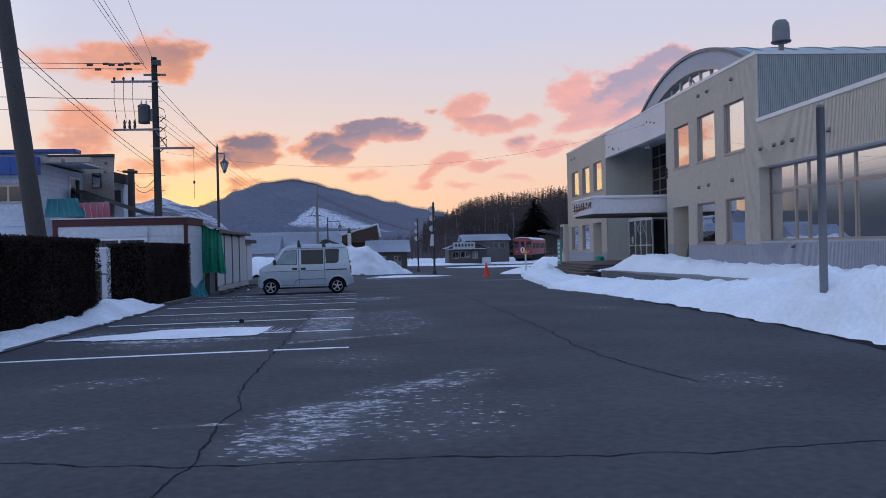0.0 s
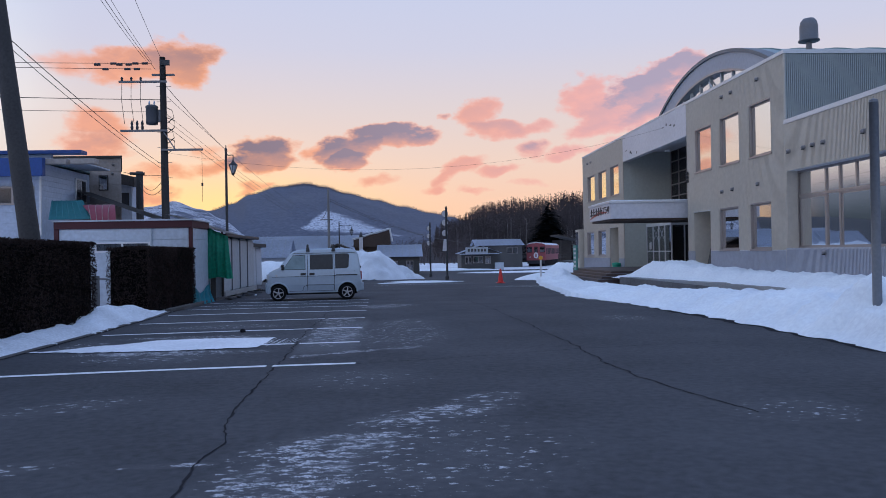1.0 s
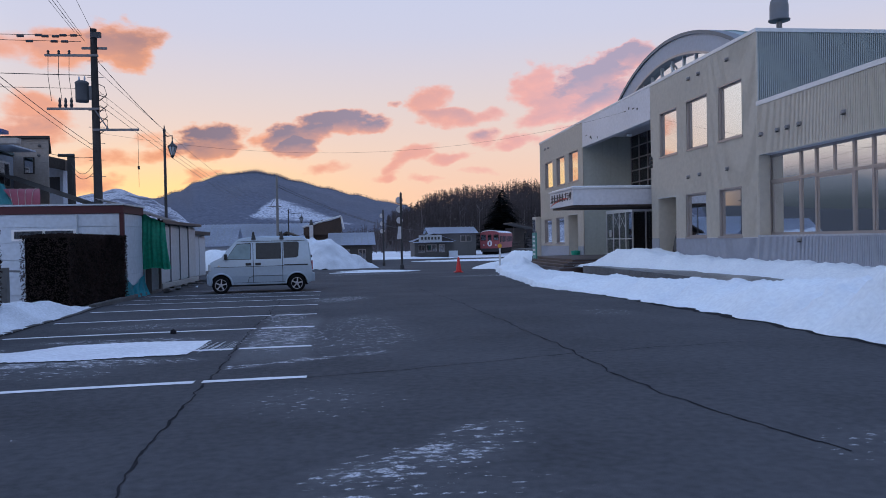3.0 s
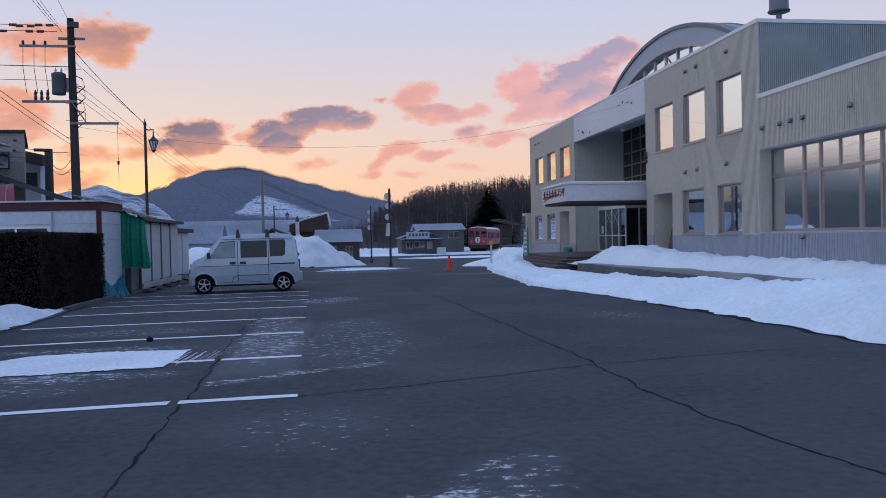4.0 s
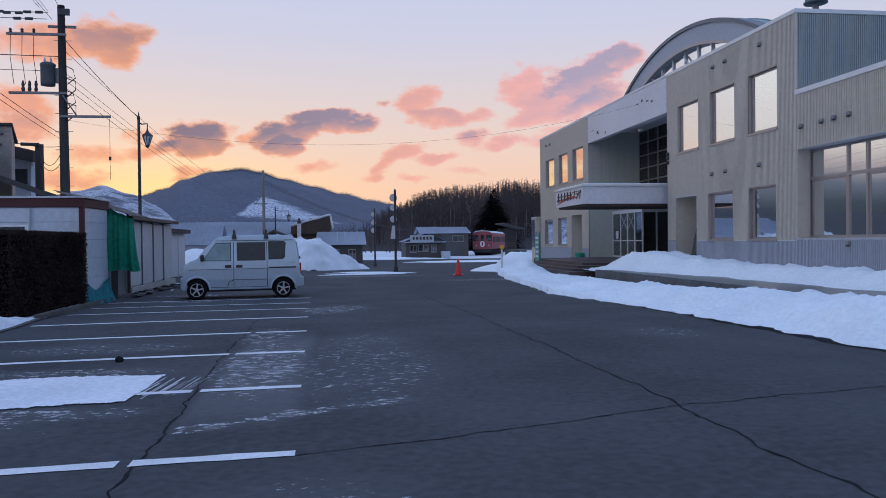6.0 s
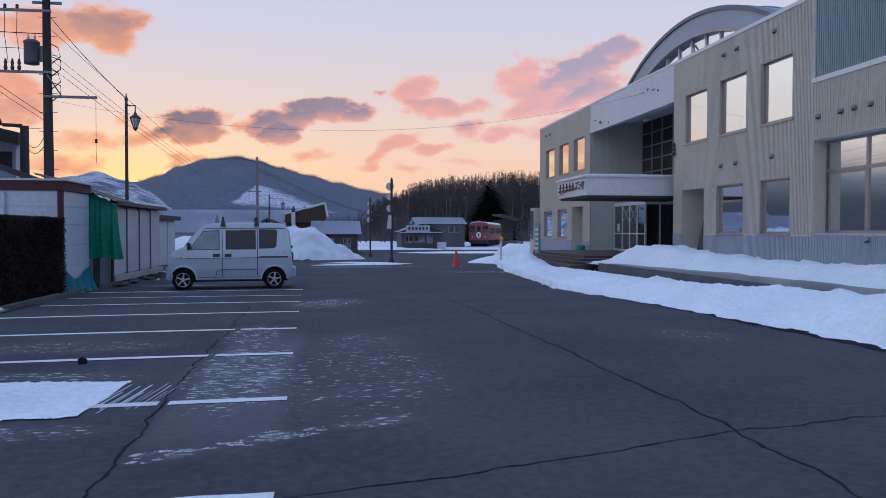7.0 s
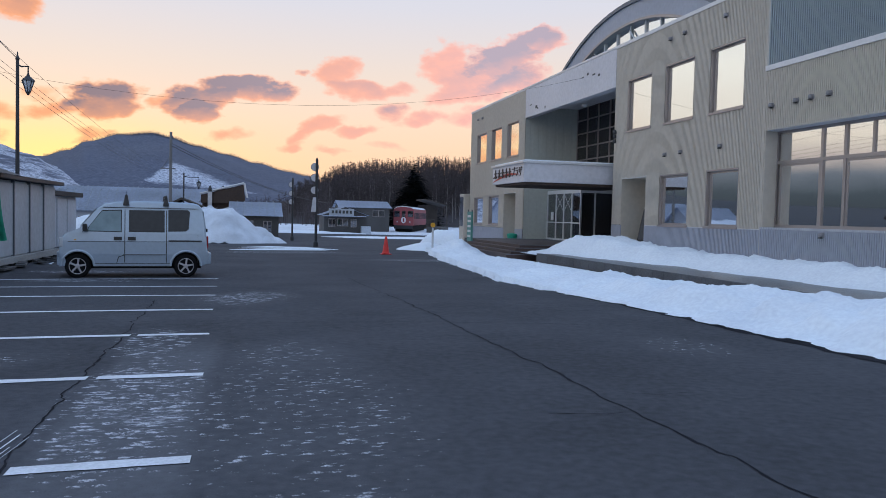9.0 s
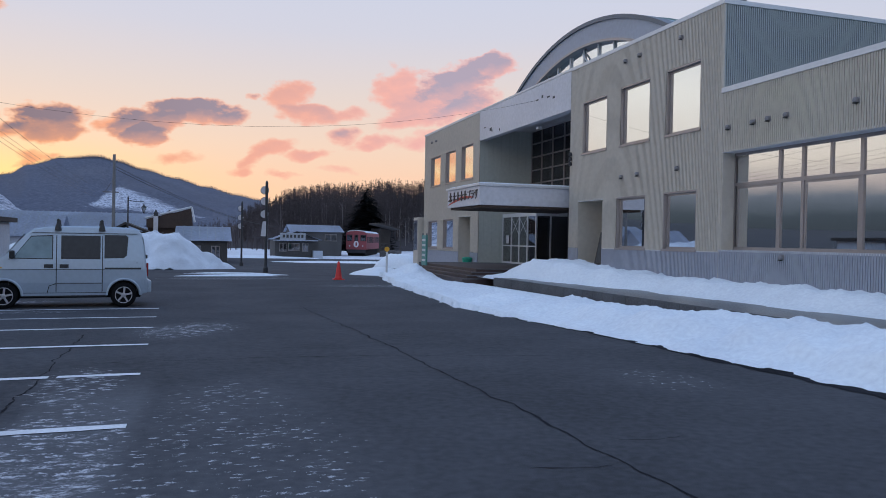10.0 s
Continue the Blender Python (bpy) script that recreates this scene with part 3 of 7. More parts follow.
hill("backdrop", "wooded mountain with a rounded top, haze in its blue-grey colour", [
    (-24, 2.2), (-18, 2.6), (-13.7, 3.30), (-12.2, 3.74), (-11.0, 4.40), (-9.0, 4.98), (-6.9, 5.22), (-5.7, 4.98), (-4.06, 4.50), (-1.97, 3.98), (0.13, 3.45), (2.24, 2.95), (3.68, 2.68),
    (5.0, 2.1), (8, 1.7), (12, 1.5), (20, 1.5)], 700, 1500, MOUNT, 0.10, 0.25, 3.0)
hill("backdrop", "low snowy terraced hill beside the mountain", [
    (-34, -0.1), (-28, 0.3), (-24, 1.2), (-20.5, 2.9), (-17.6, 3.6), (-16.2, 3.95), (-14.5, 3.42), (-12.6, 2.65), (-10.3, 1.7), (-7, 1.2), (-4, 1.0)], 500, 1050, TERRACED, 0.14, 0.25, 9.0)
hill("backdrop", "distant wooded hills all round", [
    (20, 1.6), (40, 3.0), (75, 4.0), (120, 3.2), (170, 4.2), (215, 3.6), (260, 3.6), (290, 1.6), (308, 1.2), (318, 1.2), (322, 1.3), (327, 1.6), (332, 2.0), (338, 2.2)], 900, 1900, HILLS_FAR, 0.15, 1.0, 21.0)

# ---- community hall ----
FX = 15.2


def ribbed(cells, x0, pitch=0.076, depth=0.036, bm=None, axis="y"):
    """Vertically ribbed sheet over rectangular cells (a0, a1, z0, z1); it faces -x, or -y when axis is x."""
    bm = bm or bmesh.new()

    def proud(p):
        f = (p / pitch) % 1.0
        return max(0.0, min(1.0, (f - 0.24) / 0.08, (1.0 - f) / 0.08))

    for a0, a1, z0, z1 in cells:
        cuts = [(a0, proud(a0))]
        k = math.floor(a0 / pitch)
        while k * pitch < a1:
            for f, d in ((0.0, 0.0), (0.24, 0.0), (0.32, 1.0), (0.92, 1.0)):
                p = (k + f) * pitch
                if a0 < p < a1:
                    cuts.append((p, d))
            k += 1
        cuts.append((a1, proud(a1)))
        low, high = [], []
        for p, d in cuts:
            for row, z in ((low, z0), (high, z1)):
                row.append(bm.verts.new((x0 - d * depth, p, z) if axis == "y" else (p, x0 - d * depth, z)))
        for k in range(len(cuts) - 1):
            f = (low[k], low[k + 1], high[k + 1], high[k])
            bm.faces.new(f if axis == "x" else f[::-1])
    bmesh.ops.remove_doubles(bm, verts=bm.verts, dist=0.0005)
    return bm


def holes(a0, a1, z0, z1, openings):
    """Cells of a wall that leave the openings (a0, a1, z0, z1) free."""
    cuts = sorted({a0, a1, *[o[0] for o in openings], *[o[1] for o in openings]})
    cuts = [c for c in cuts if a0 <= c <= a1]
    cells = []
    levels = sorted({z0, z1, *[z for o in openings for z in o[2:] if z0 < z < z1]})
    for p, q in zip(cuts, cuts[1:]):
        z = z0
        for o in sorted((o for o in openings if o[0] <= p and o[1] >= q), key=lambda o: o[2]):
            if o[2] > z:
                cells.append((p, q, z, min(o[2], z1)))
            z = max(z, o[3])
        if z < z1:
            cells.append((p, q, z, z1))
    return [(p, q, a, b) for p, q, lo, hi in cells for a, b in zip(levels, levels[1:]) if a >= lo and b <= hi]


UPPER = (5.22, 7.32)
WINDOWS = [(30.68, 32.58, 5.23, 7.42), (33.55, 35.53, 5.23, 7.40), (36.54, 38.53, 5.23, 7.34), (30.78, 32.62, 1.42, 3.34), (33.72, 35.70, 1.42, 3.32),
           (51.95, 54.09, 5.22, 7.28), (55.17, 57.27, 5.22, 7.25), (58.38, 60.61, 5.22, 7.22), (55.48, 57.61, 1.10, 2.97), (58.88, 61.02, 1.10, 2.93)]
NICHES = [(36.75, 38.75, 0.2, 3.31), (52.25, 54.38, -0.3, 3.06)]
BIG = (12.0, 29.55, 1.47, 4.37)
TOP, LOW_TOP = 8.96, 6.29

hall = thing("community_hall", "two-storey beige ribbed metal public hall with arched roof", "building")
near_open = [w for w in WINDOWS if w[0] < 45] + [NICHES[0]]
far_open = [w for w in WINDOWS if w[0] > 45] + [NICHES[1]]
part("wall", ribbed(holes(29.65, 39.62, 1.40, TOP - 0.1, near_open), FX), SIDING, hall, "beige ribbed metal wall")
part("wall", ribbed(holes(29.65, 39.62, -0.3, 1.385, near_open), FX - 0.01), PLINTH, hall, "blue-grey ribbed metal base")
part("wall", ribbed(holes(50.88, 62.15, 0.95, TOP - 0.1, far_open), FX), SIDING, hall, "beige ribbed metal wall")
part("wall", ribbed(holes(50.88, 62.15, -0.5, 0.935, far_open), FX - 0.01), PLINTH, hall, "blue-grey ribbed metal base")
part("wall", ribbed(holes(12.0, 29.64, 4.37, LOW_TOP - 0.1, []), FX), SIDING, hall, "beige ribbed metal wall of the low wing")
part("wall", ribbed([(12.0, 29.64, -0.3, 1.47)], FX), PLINTH, hall, "blue-grey ribbed metal base")
part("wall", ribbed([(FX, 46, LOW_TOP, TOP - 0.1)], 29.65, axis="x"), SIDING_GREEN, hall, "grey-green ribbed end wall")
# edge trims
part("roof_trim", box(FX - 0.06, 29.58, TOP - 0.12, FX + 0.35, 39.66, TOP + 0.02, 0.01), TRIM, hall)
part("roof_trim", box(FX - 0.06, 50.84, TOP - 0.12, FX + 0.35, 62.2, TOP + 0.02, 0.01), TRIM, hall)
part("roof_trim", box(FX - 0.06, 39.66, TOP - 0.08, FX + 0.35, 50.84, TOP + 0.02, 0.01), TRIM, hall)
part("roof_trim", box(FX + 0.35, 29.58, TOP - 0.12, 46, 29.9, TOP + 0.02, 0.01), TRIM, hall)
part("roof_trim", box(FX - 0.07, 12.0, LOW_TOP - 0.14, FX + 0.4, 29.62, LOW_TOP + 0.02, 0.01), TRIM, hall)
part("corner_trim", box(FX - 0.03, 29.60, -0.3, FX + 0.02, 29.68, TOP - 0.12), SIDING, hall)
part("base_trim", box(FX - 0.035, 29.66, 1.375, FX, 36.75, 1.41), TRIM, hall)
# roofs and inner shell
part("roof", box(FX + 0.35, 29.9, TOP - 0.4, 46, 62.1, TOP - 0.25), ROOF_METAL, hall)
part("roof", box(FX + 0.3, 12.0, LOW_TOP - 0.35, 46, 29.6, LOW_TOP - 0.2), ROOF_METAL, hall)
bm = box(45.8, 12, -0.4, 46, 62.1, 8.6)
box(FX + 0.3, 62.0, -0.4, 46, 62.15, 8.8, bm=bm)
box(FX + 0.3, 12.0, -0.4, 46, 12.15, 6.0, bm=bm)
part("rear_wall", bm, SIDING_GREEN, hall)
# room walls coloured near-black in place of real indoor shade
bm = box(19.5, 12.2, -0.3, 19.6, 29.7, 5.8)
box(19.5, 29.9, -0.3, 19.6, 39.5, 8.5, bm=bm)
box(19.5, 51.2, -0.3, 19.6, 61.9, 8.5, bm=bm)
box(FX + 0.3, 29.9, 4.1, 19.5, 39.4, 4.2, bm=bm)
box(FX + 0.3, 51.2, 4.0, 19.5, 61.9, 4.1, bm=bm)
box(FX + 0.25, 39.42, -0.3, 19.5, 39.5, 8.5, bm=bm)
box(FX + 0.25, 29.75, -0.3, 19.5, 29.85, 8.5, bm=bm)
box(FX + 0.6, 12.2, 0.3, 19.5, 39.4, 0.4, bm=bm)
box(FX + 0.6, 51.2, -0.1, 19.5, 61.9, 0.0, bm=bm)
part("inner_wall", bm, DARK, hall, "near-black walls standing for the unlit room behind the panes")


def window(y0, y1, z0, z1, mull=()):
    w = part("window", box(FX - 0.02, y0, z0 - 0.02, FX + 0.17, y0 + 0.05, z1), FRAME, hall)
    bm = box(FX - 0.02, y1 - 0.05, z0, FX + 0.17, y1, z1)
    box(FX - 0.03, y0 + 0.05, z1 - 0.05, FX + 0.17, y1 - 0.05, z1, bm=bm)
    box(FX + 0.08, y0 + 0.05, z0 + 0.03, FX + 0.13, y0 + 0.12, z1 - 0.05, bm=bm)
    box(FX + 0.08, y1 - 0.12, z0 + 0.03, FX + 0.13, y1 - 0.05, z1 - 0.05, bm=bm)
    box(FX + 0.08, y0 + 0.12, z1 - 0.12, FX + 0.13, y1 - 0.12, z1 - 0.05, bm=bm)
    box(FX + 0.08, y0 + 0.12, z0 + 0.03, FX + 0.13, y1 - 0.12, z0 + 0.10, bm=bm)
    part("window_frame", bm, FRAME, w)
    part("window_sill", box(FX - 0.07, y0 - 0.03, z0 - 0.05, FX + 0.17, y1 + 0.03, z0 + 0.03, 0.008), FRAME, w)
    p = part("pane", box(FX + 0.10, y0 + 0.10, z0 + 0.09, FX + 0.108, y1 - 0.10, z1 - 0.11), GLASS, w, "mirror-like coated glass")
    p.visible_shadow = False
    if z0 > 4:
        part("blind", box(FX + 0.16, y0 + 0.06, z0 + 0.05, FX + 0.17, y1 - 0.06, z1 - 0.06), BLIND, w, "closed white roller blind")


for w in WINDOWS:
    window(*w)


def niche(y0, y1, z0, z1, depth=1.1):
    bm = box(FX + depth, y0 - 0.1, z0, FX + depth + 0.1, y1 + 0.1, z1)
    box(FX, y0 - 0.1, z0, FX + depth, y0, z1, bm=bm)
    box(FX, y1, z0, FX + depth, y1 + 0.1, z1, bm=bm)
    box(FX, y0 - 0.1, z1, FX + depth, y1 + 0.1, z1 + 0.1, bm=bm)
    n = part("door_niche", bm, SIDING, hall, "recessed side doorway")
    part("door", box(FX + depth - 0.06, y0 + 0.35, z0, FX + depth - 0.005, y1 - 0.35, z0 + 2.1), SHED_GREY, n, "grey steel side door")
    part("niche_trim", box(FX - 0.03, y0 - 0.06, z1 - 0.02, FX + 0.05, y1 + 0.06, z1 + 0.05), TRIM, n)


for n in NICHES:
    niche(*n)

# long window of the low wing, set back
GX = 15.65
y0, y1, z0, z1 = BIG
bm = box(FX - 0.02, y0, z1 - 0.005, GX + 0.1, y1 + 0.1, z1 + 0.06)
box(FX - 0.03, y0, z0 - 0.06, GX + 0.1, y1 + 0.1, z0, bm=bm)
part("reveal", bm, TRIM, hall)
part("reveal", box(FX - 0.01, y1, z0, GX + 0.1, y1 + 0.1, z1), SIDING, hall)
strip = part("window", box(GX - 0.04, y0, z0, GX + 0.06, y1, z0 + 0.09), FRAME, hall)
part("window_frame", box(GX - 0.04, y0, z1 - 0.09, GX + 0.06, y1, z1 - 0.006), FRAME, strip)
part("transom", box(GX - 0.05, y0, 3.37, GX + 0.05, y1, 3.47), FRAME, strip)
y, k = y1, 0
while y > y0 + 1:
    wide = (1.85, 0.87, 1.93, 0.87)[k % 4]
    part("mullion", box(GX - 0.045, y - (0.10 if k else 0.05), z0 + 0.09, GX + 0.055, y, z1 - 0.09), FRAME, strip)
    nxt = y - wide
    for za, zb in ((z0 + 0.09, 3.37), (3.47, z1 - 0.09)):
        pa = part("pane", box(GX, nxt + 0.0, za, GX + 0.008, y - 0.1, zb), GLASS, strip, "mirror-like coated glass")
        pa.visible_shadow = False
    if k % 4 == 2:
        part("mullion", box(GX - 0.04, y - wide / 2 - 0.09, 3.47, GX + 0.05, y - wide / 2 - 0.01, z1 - 0.09), FRAME, strip)
    if k % 2 == 0:
        bmf = box(GX - 0.02, y - 0.17, z0 + 0.09, GX + 0.03, y - 0.10, 3.37)
        box(GX - 0.02, nxt, z0 + 0.09, GX + 0.03, nxt + 0.07, 3.37, bm=bmf)
        box(GX - 0.02, nxt + 0.07, 3.30, GX + 0.03, y - 0.17, 3.37, bm=bmf)
        part("sash", bmf, FRAME, strip)
    y, k = nxt, k + 1

# porch: high recess with a band over it
part("band", box(FX - 0.05, 39.62, 7.24, FX + 0.3, 50.88, TOP - 0.09, 0.01), PANEL, hall, "pale mauve-grey panel band with peeling marks")
RX = 18.38
part("side_wall", ribbed([(FX, RX, 0.4, TOP)], 50.88, pitch=0.5, depth=0.006, axis="x"), PORCH_LIGHTENED, hall, "grey-green porch side wall in a lightened colour")
part("side_wall", box(FX, 39.5, -0.3, RX, 39.62, TOP - 0.2), SIDING_GREEN, hall)
part("soffit", box(FX + 0.3, 39.62, 7.9, RX, 50.88, 8.0), PANEL, hall)
gw = part("glass_wall", box(RX + 0.05, 39.62, 3.9, RX + 0.1, 50.88, 4.2), FRAME, hall, "dark gridded glass wall")
for i in range(9):
    y = 39.62 + i * (50.88 - 39.62) / 8
    part("mullion", box(RX - 0.06, y - 0.04, 4.2, RX + 0.05, y + 0.04, 7.9), FRAME, gw)
for z in (4.95, 5.7, 6.45, 7.2):
    part("transom", box(RX - 0.05, 39.62, z - 0.035, RX + 0.04, 50.88, z + 0.035), FRAME, gw)
part("pane", box(RX, 39.62, 4.2, RX + 0.01, 50.88, 7.9), GLASS_DARK, gw)
# near-black back wall and sheet give the porch opening its shade by colour
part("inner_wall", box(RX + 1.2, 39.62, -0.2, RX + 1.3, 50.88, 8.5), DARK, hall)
part("lobby_shade_sheet", box(RX, 39.62, 0.35, RX + 0.1, 46.2, 3.9), DARK, hall, "near-black sheet standing for the shaded lobby opening")

# glazed lobby with sliding doors
lobby = part("lobby", box(16.62, 46.2, 2.95, RX, 50.86, 3.15, 0.01), TRIM, hall, "glazed entrance lobby with aluminium frames")
for y in (46.2, 47.3, 48.4, 49.5, 50.78):
    part("mullion", box(16.62, y, 0.4, 16.70, y + 0.09, 2.95), TRIM, lobby)
for z in (0.4, 1.35):
    part("rail", box(16.63, 46.28, z, 16.70, 50.78, z + (0.10 if z < 1 else 0.06)), TRIM, lobby)
for ya, yb in ((46.28, 47.3), (47.38, 48.4), (48.48, 49.5), (49.58, 50.78)):
    part("pane", box(16.66, ya, 0.5, 16.668, yb, 2.95), LOBBY_GLASS, lobby)
for ya, yb in ((47.39, 48.4), (48.49, 49.5)):
    for za, zb in ((2.0, 2.9), (2.9, 2.0)):
        part("door_brace", tube([(16.64, ya, za), (16.64, yb, zb)], 0.014, 5), TRIM, lobby)
part("notice", box(16.60, 49.8, 1.5, 16.615, 50.2, 1.95), TRIM, lobby, "white paper notice")
part("side_pane", box(16.72, 46.22, 0.4, RX, 46.23, 2.95), LOBBY_GLASS, lobby)
part("side_frame", box(17.4, 46.19, 0.4, 17.48, 46.26, 2.95), TRIM, lobby)

# canopy with the lettered front
canopy = part("canopy", box(11.37, 40.3, 3.12, 17.0, 44.7, 3.92, 0.015), PANEL, hall, "white box canopy over the entrance")
part("canopy_cap", box(11.30, 40.23, 3.92, 17.0, 44.77, 4.02, 0.01), TRIM, canopy)
# dark brown stands for the shade under the canopy
part("canopy_soffit", box(11.5, 40.4, 3.02, 17.0, 44.6, 3.12), WALL_BROWN, canopy)
part("canopy_snow", box(11.45, 40.4, 4.02, 16.9, 44.6, 4.08, 0.02), SNOW, canopy)
# lettering: three readable signs, the rest as bars of the same size, over a red swoosh
sign = part("sign_lettering", box(11.32, 44.05, 3.40, 11.366, 44.45, 3.44), LETTER_DARK, canopy, "dark raised lettering")
bmesh_letters = [(44.35, 0.36), (43.80, 0.34), (43.28, 0.36), (42.76, 0.34), (42.28, 0.34)]
for yy, w in bmesh_letters:
    bm = box(11.325, yy - w, 3.44, 11.366, yy, 3.50)
    box(11.325, yy - w, 3.60, 11.366, yy, 3.65, bm=bm)
    box(11.325, yy - w * 0.6, 3.38, 11.366, yy - w * 0.42, 3.80, bm=bm)
    part("letter_bar", bm, LETTER_DARK, sign)
txt = bpy.data.curves.new("sign_word", "FONT")
txt.body, txt.size, txt.extrude = "プラザ", 0.46, 0.012
word = new("sign_word", txt)
word.matrix_basis = Matrix.Translation((11.35, 41.85, 3.42)) @ Euler((radians(90), 0, radians(-90))).to_matrix().to_4x4()
word.data.materials.append(LETTER_DARK)
bpy.context.view_layer.update()
word_mesh = bpy.data.meshes.new_from_object(word.evaluated_get(bpy.context.evaluated_depsgraph_get()))
keep = word.matrix_basis.copy()
bpy.data.objects.remove(word)
wob = new("sign_word", word_mesh)
wob.matrix_basis = keep
wob.parent = sign
bm = bmesh.new()
arc = [(44.55 - 3.6 * k / 16, 3.16 + 0.30 * math.sin(math.pi * (0.06 + 0.52 * k / 16))) for k in range(17)]
lo = [bm.verts.new((11.355, y, z)) for y, z in arc]
hi = [bm.verts.new((11.355, y, z + 0.03 + 0.10 * math.sin(math.pi * k / 16))) for k, (y, z) in enumerate(arc)]
for k in range(16):
    bm.faces.new((lo[k], lo[k + 1], hi[k + 1], hi[k]))
part("sign_swoosh", bm, LETTER_RED, sign, "red swoosh under the lettering")
# peeling marks on the band
for yy, zz, w, h in ((50.2, 7.9, 0.35, 0.05), (49.3, 7.75, 0.3, 0.16), (49.0, 7.62, 0.12, 0.1), (47.9, 7.55, 0.12, 0.14), (43.2, 8.25, 0.25, 0.06), (42.6, 8.35, 0.18, 0.12), (42.0, 8.2, 0.3, 0.07), (41.4, 8.1, 0.2, 0.10)):
    part("mark", box(FX - 0.056, yy - w, zz - h, FX - 0.05, yy, zz), WALL_GREY, hall, "dark flaking mark")
# arched hall roof behind the band
ARC_Y, ARC_TOP, ARC_R, AX = 46.5, 12.85, 17.8, 19.0


def arch_points(r, low, n=28):
    cz = ARC_TOP - ARC_R
    half = math.acos((low - cz) / r)
    return [(ARC_Y + r * math.sin(-half + 2 * half * k / n), cz + r * math.cos(-half + 2 * half * k / n)) for k in range(n + 1)]


def arch_strip(r, low, x0, x1, bm=None, n=28):
    bm = bm or bmesh.new()
    pts = arch_points(r, low, n)
    a, b = [bm.verts.new((x0, y, z)) for y, z in pts], [bm.verts.new((x1, y, z)) for y, z in pts]
    for k in range(n):
        bm.faces.new((a[k], a[k + 1], b[k + 1], b[k]))
    return bm


def arch_ring(r0, r1, low, x0, x1):
    bm = bmesh.new()
    p, q = arch_points(r0, low), arch_points(r1, low)
    v = [[bm.verts.new((x, y, z)) for y, z in pts] for x in (x0, x1) for pts in (p, q)]
    for k in range(len(p) - 1):
        bm.faces.new((v[0][k], v[0][k + 1], v[1][k + 1], v[1][k]))
        bm.faces.new((v[2][k], v[3][k], v[3][k + 1], v[2][k + 1]))
        bm.faces.new((v[1][k], v[1][k + 1], v[3][k + 1], v[3][k]))
        bm.faces.new((v[0][k], v[2][k], v[2][k + 1], v[0][k + 1]))
    return bm


vault = part("arched_roof", arch_strip(ARC_R + 0.02, 8.6, AX + 0.3, 44), ROOF_METAL, hall, "blue-green standing-seam arched roof")
part("arch_band", arch_ring(ARC_R, ARC_R - 1.05, 8.6, AX, AX + 0.5), PLINTH, vault, "wide pale arch band")
part("arch_edge", arch_ring(ARC_R + 0.07, ARC_R - 0.12, 8.6, AX - 0.10, AX + 0.6), POLE_GREY, vault)
part("arch_frame", arch_ring(ARC_R - 1.0, ARC_R - 1.12, 8.6, AX - 0.02, AX + 0.4), FRAME, vault)
bm = bmesh.new()
pts = arch_points(ARC_R - 1.1, 8.6)
bm.faces.new([bm.verts.new((AX + 0.35, y, z)) for y, z in pts])
part("pane", bm, GLASS, vault, "arched glazing")
for k in range(-6, 7):
    y = ARC_Y + k * 1.55
    top = ARC_TOP - ARC_R + math.sqrt(max(0.1, (ARC_R - 1.1) ** 2 - (y - ARC_Y) ** 2))
    if top > 8.7:
        part("mullion", box(AX + 0.26, y - 0.05, 8.6, AX + 0.34, y + 0.05, top), TRIM, vault)
for a, b in ((-4.5, -3.0), (-1.5, 0.0), (1.5, 3.0)):
    part("brace", tube([(AX + 0.22, ARC_Y + a * 1.55, 9.3), (AX + 0.22, ARC_Y + b * 1.55, 11.5)], 0.05, 6), TRIM, vault)
for k in range(12):
    x = AX + 1.5 + 2.0 * k
    part("seam", arch_ring(ARC_R + 0.08, ARC_R - 0.02, 9.0, x, x + 0.05), ROOF_METAL, vault)
# wall fittings
def vent_hood(y, z):
    m = Matrix.Translation((FX, y, z)) @ Euler((0, radians(-90), 0)).to_matrix().to_4x4()
    v = part("vent_hood", lathe([(0.07, 0.0), (0.07, 0.10), (0.062, 0.14), (0.03, 0.165)], 14, m=m), HOOD, hall, "small round metal vent hood", True)
    part("vent_base", box(FX - 0.06, y - 0.075, z - 0.075, FX - 0.037, y + 0.075, z + 0.075, 0.01), HOOD, v)
    # added black block darkens the hood's underside as shade would
    part("vent_under_shade", box(FX - 0.15, y - 0.045, z - 0.09, FX - 0.065, y + 0.045, z - 0.055, 0.006), PLASTIC, v, "black block standing for the shaded underside of the hood")


for y, z in ((35.17, 8.32), (34.21, 8.33), (31.72, 8.34), (35.31, 4.07), (34.22, 4.09), (31.8, 4.1), (29.27, 5.09), (28.2, 5.09), (27.59, 5.1), (26.9, 5.1), (24.6, 5.1), (60.3, 8.25), (59.3, 8.24), (26.96, 1.30)):
    vent_hood(y, z)
for z in (5.24, 4.85, 5.05):
    part("wall_lamp", lathe([(0.07, 0), (0.08, 0.05), (0.05, 0.16)], 12, m=Matrix.Translation((FX - 0.1, 39.46, z))), POLE_DARK, hall, "dark wall lamp", True)
part("camera_box", box(15.6, 44.0, 7.02, 15.85, 44.15, 7.14, 0.02), TRIM, hall)
# warning siren on the roof
siren = thing("roof_siren", "grey dome-shaped siren on a short roof post", "siren", pose(17.6, 32.2, 0))
part("post", tube([(0, 0, 8.7), (0, 0, 9.95)], 0.11, 12), STEEL, siren)
part("base_box", box(-0.2, -0.45, 8.7, 1.2, 0.35, 9.25, 0.02), STEEL, siren)
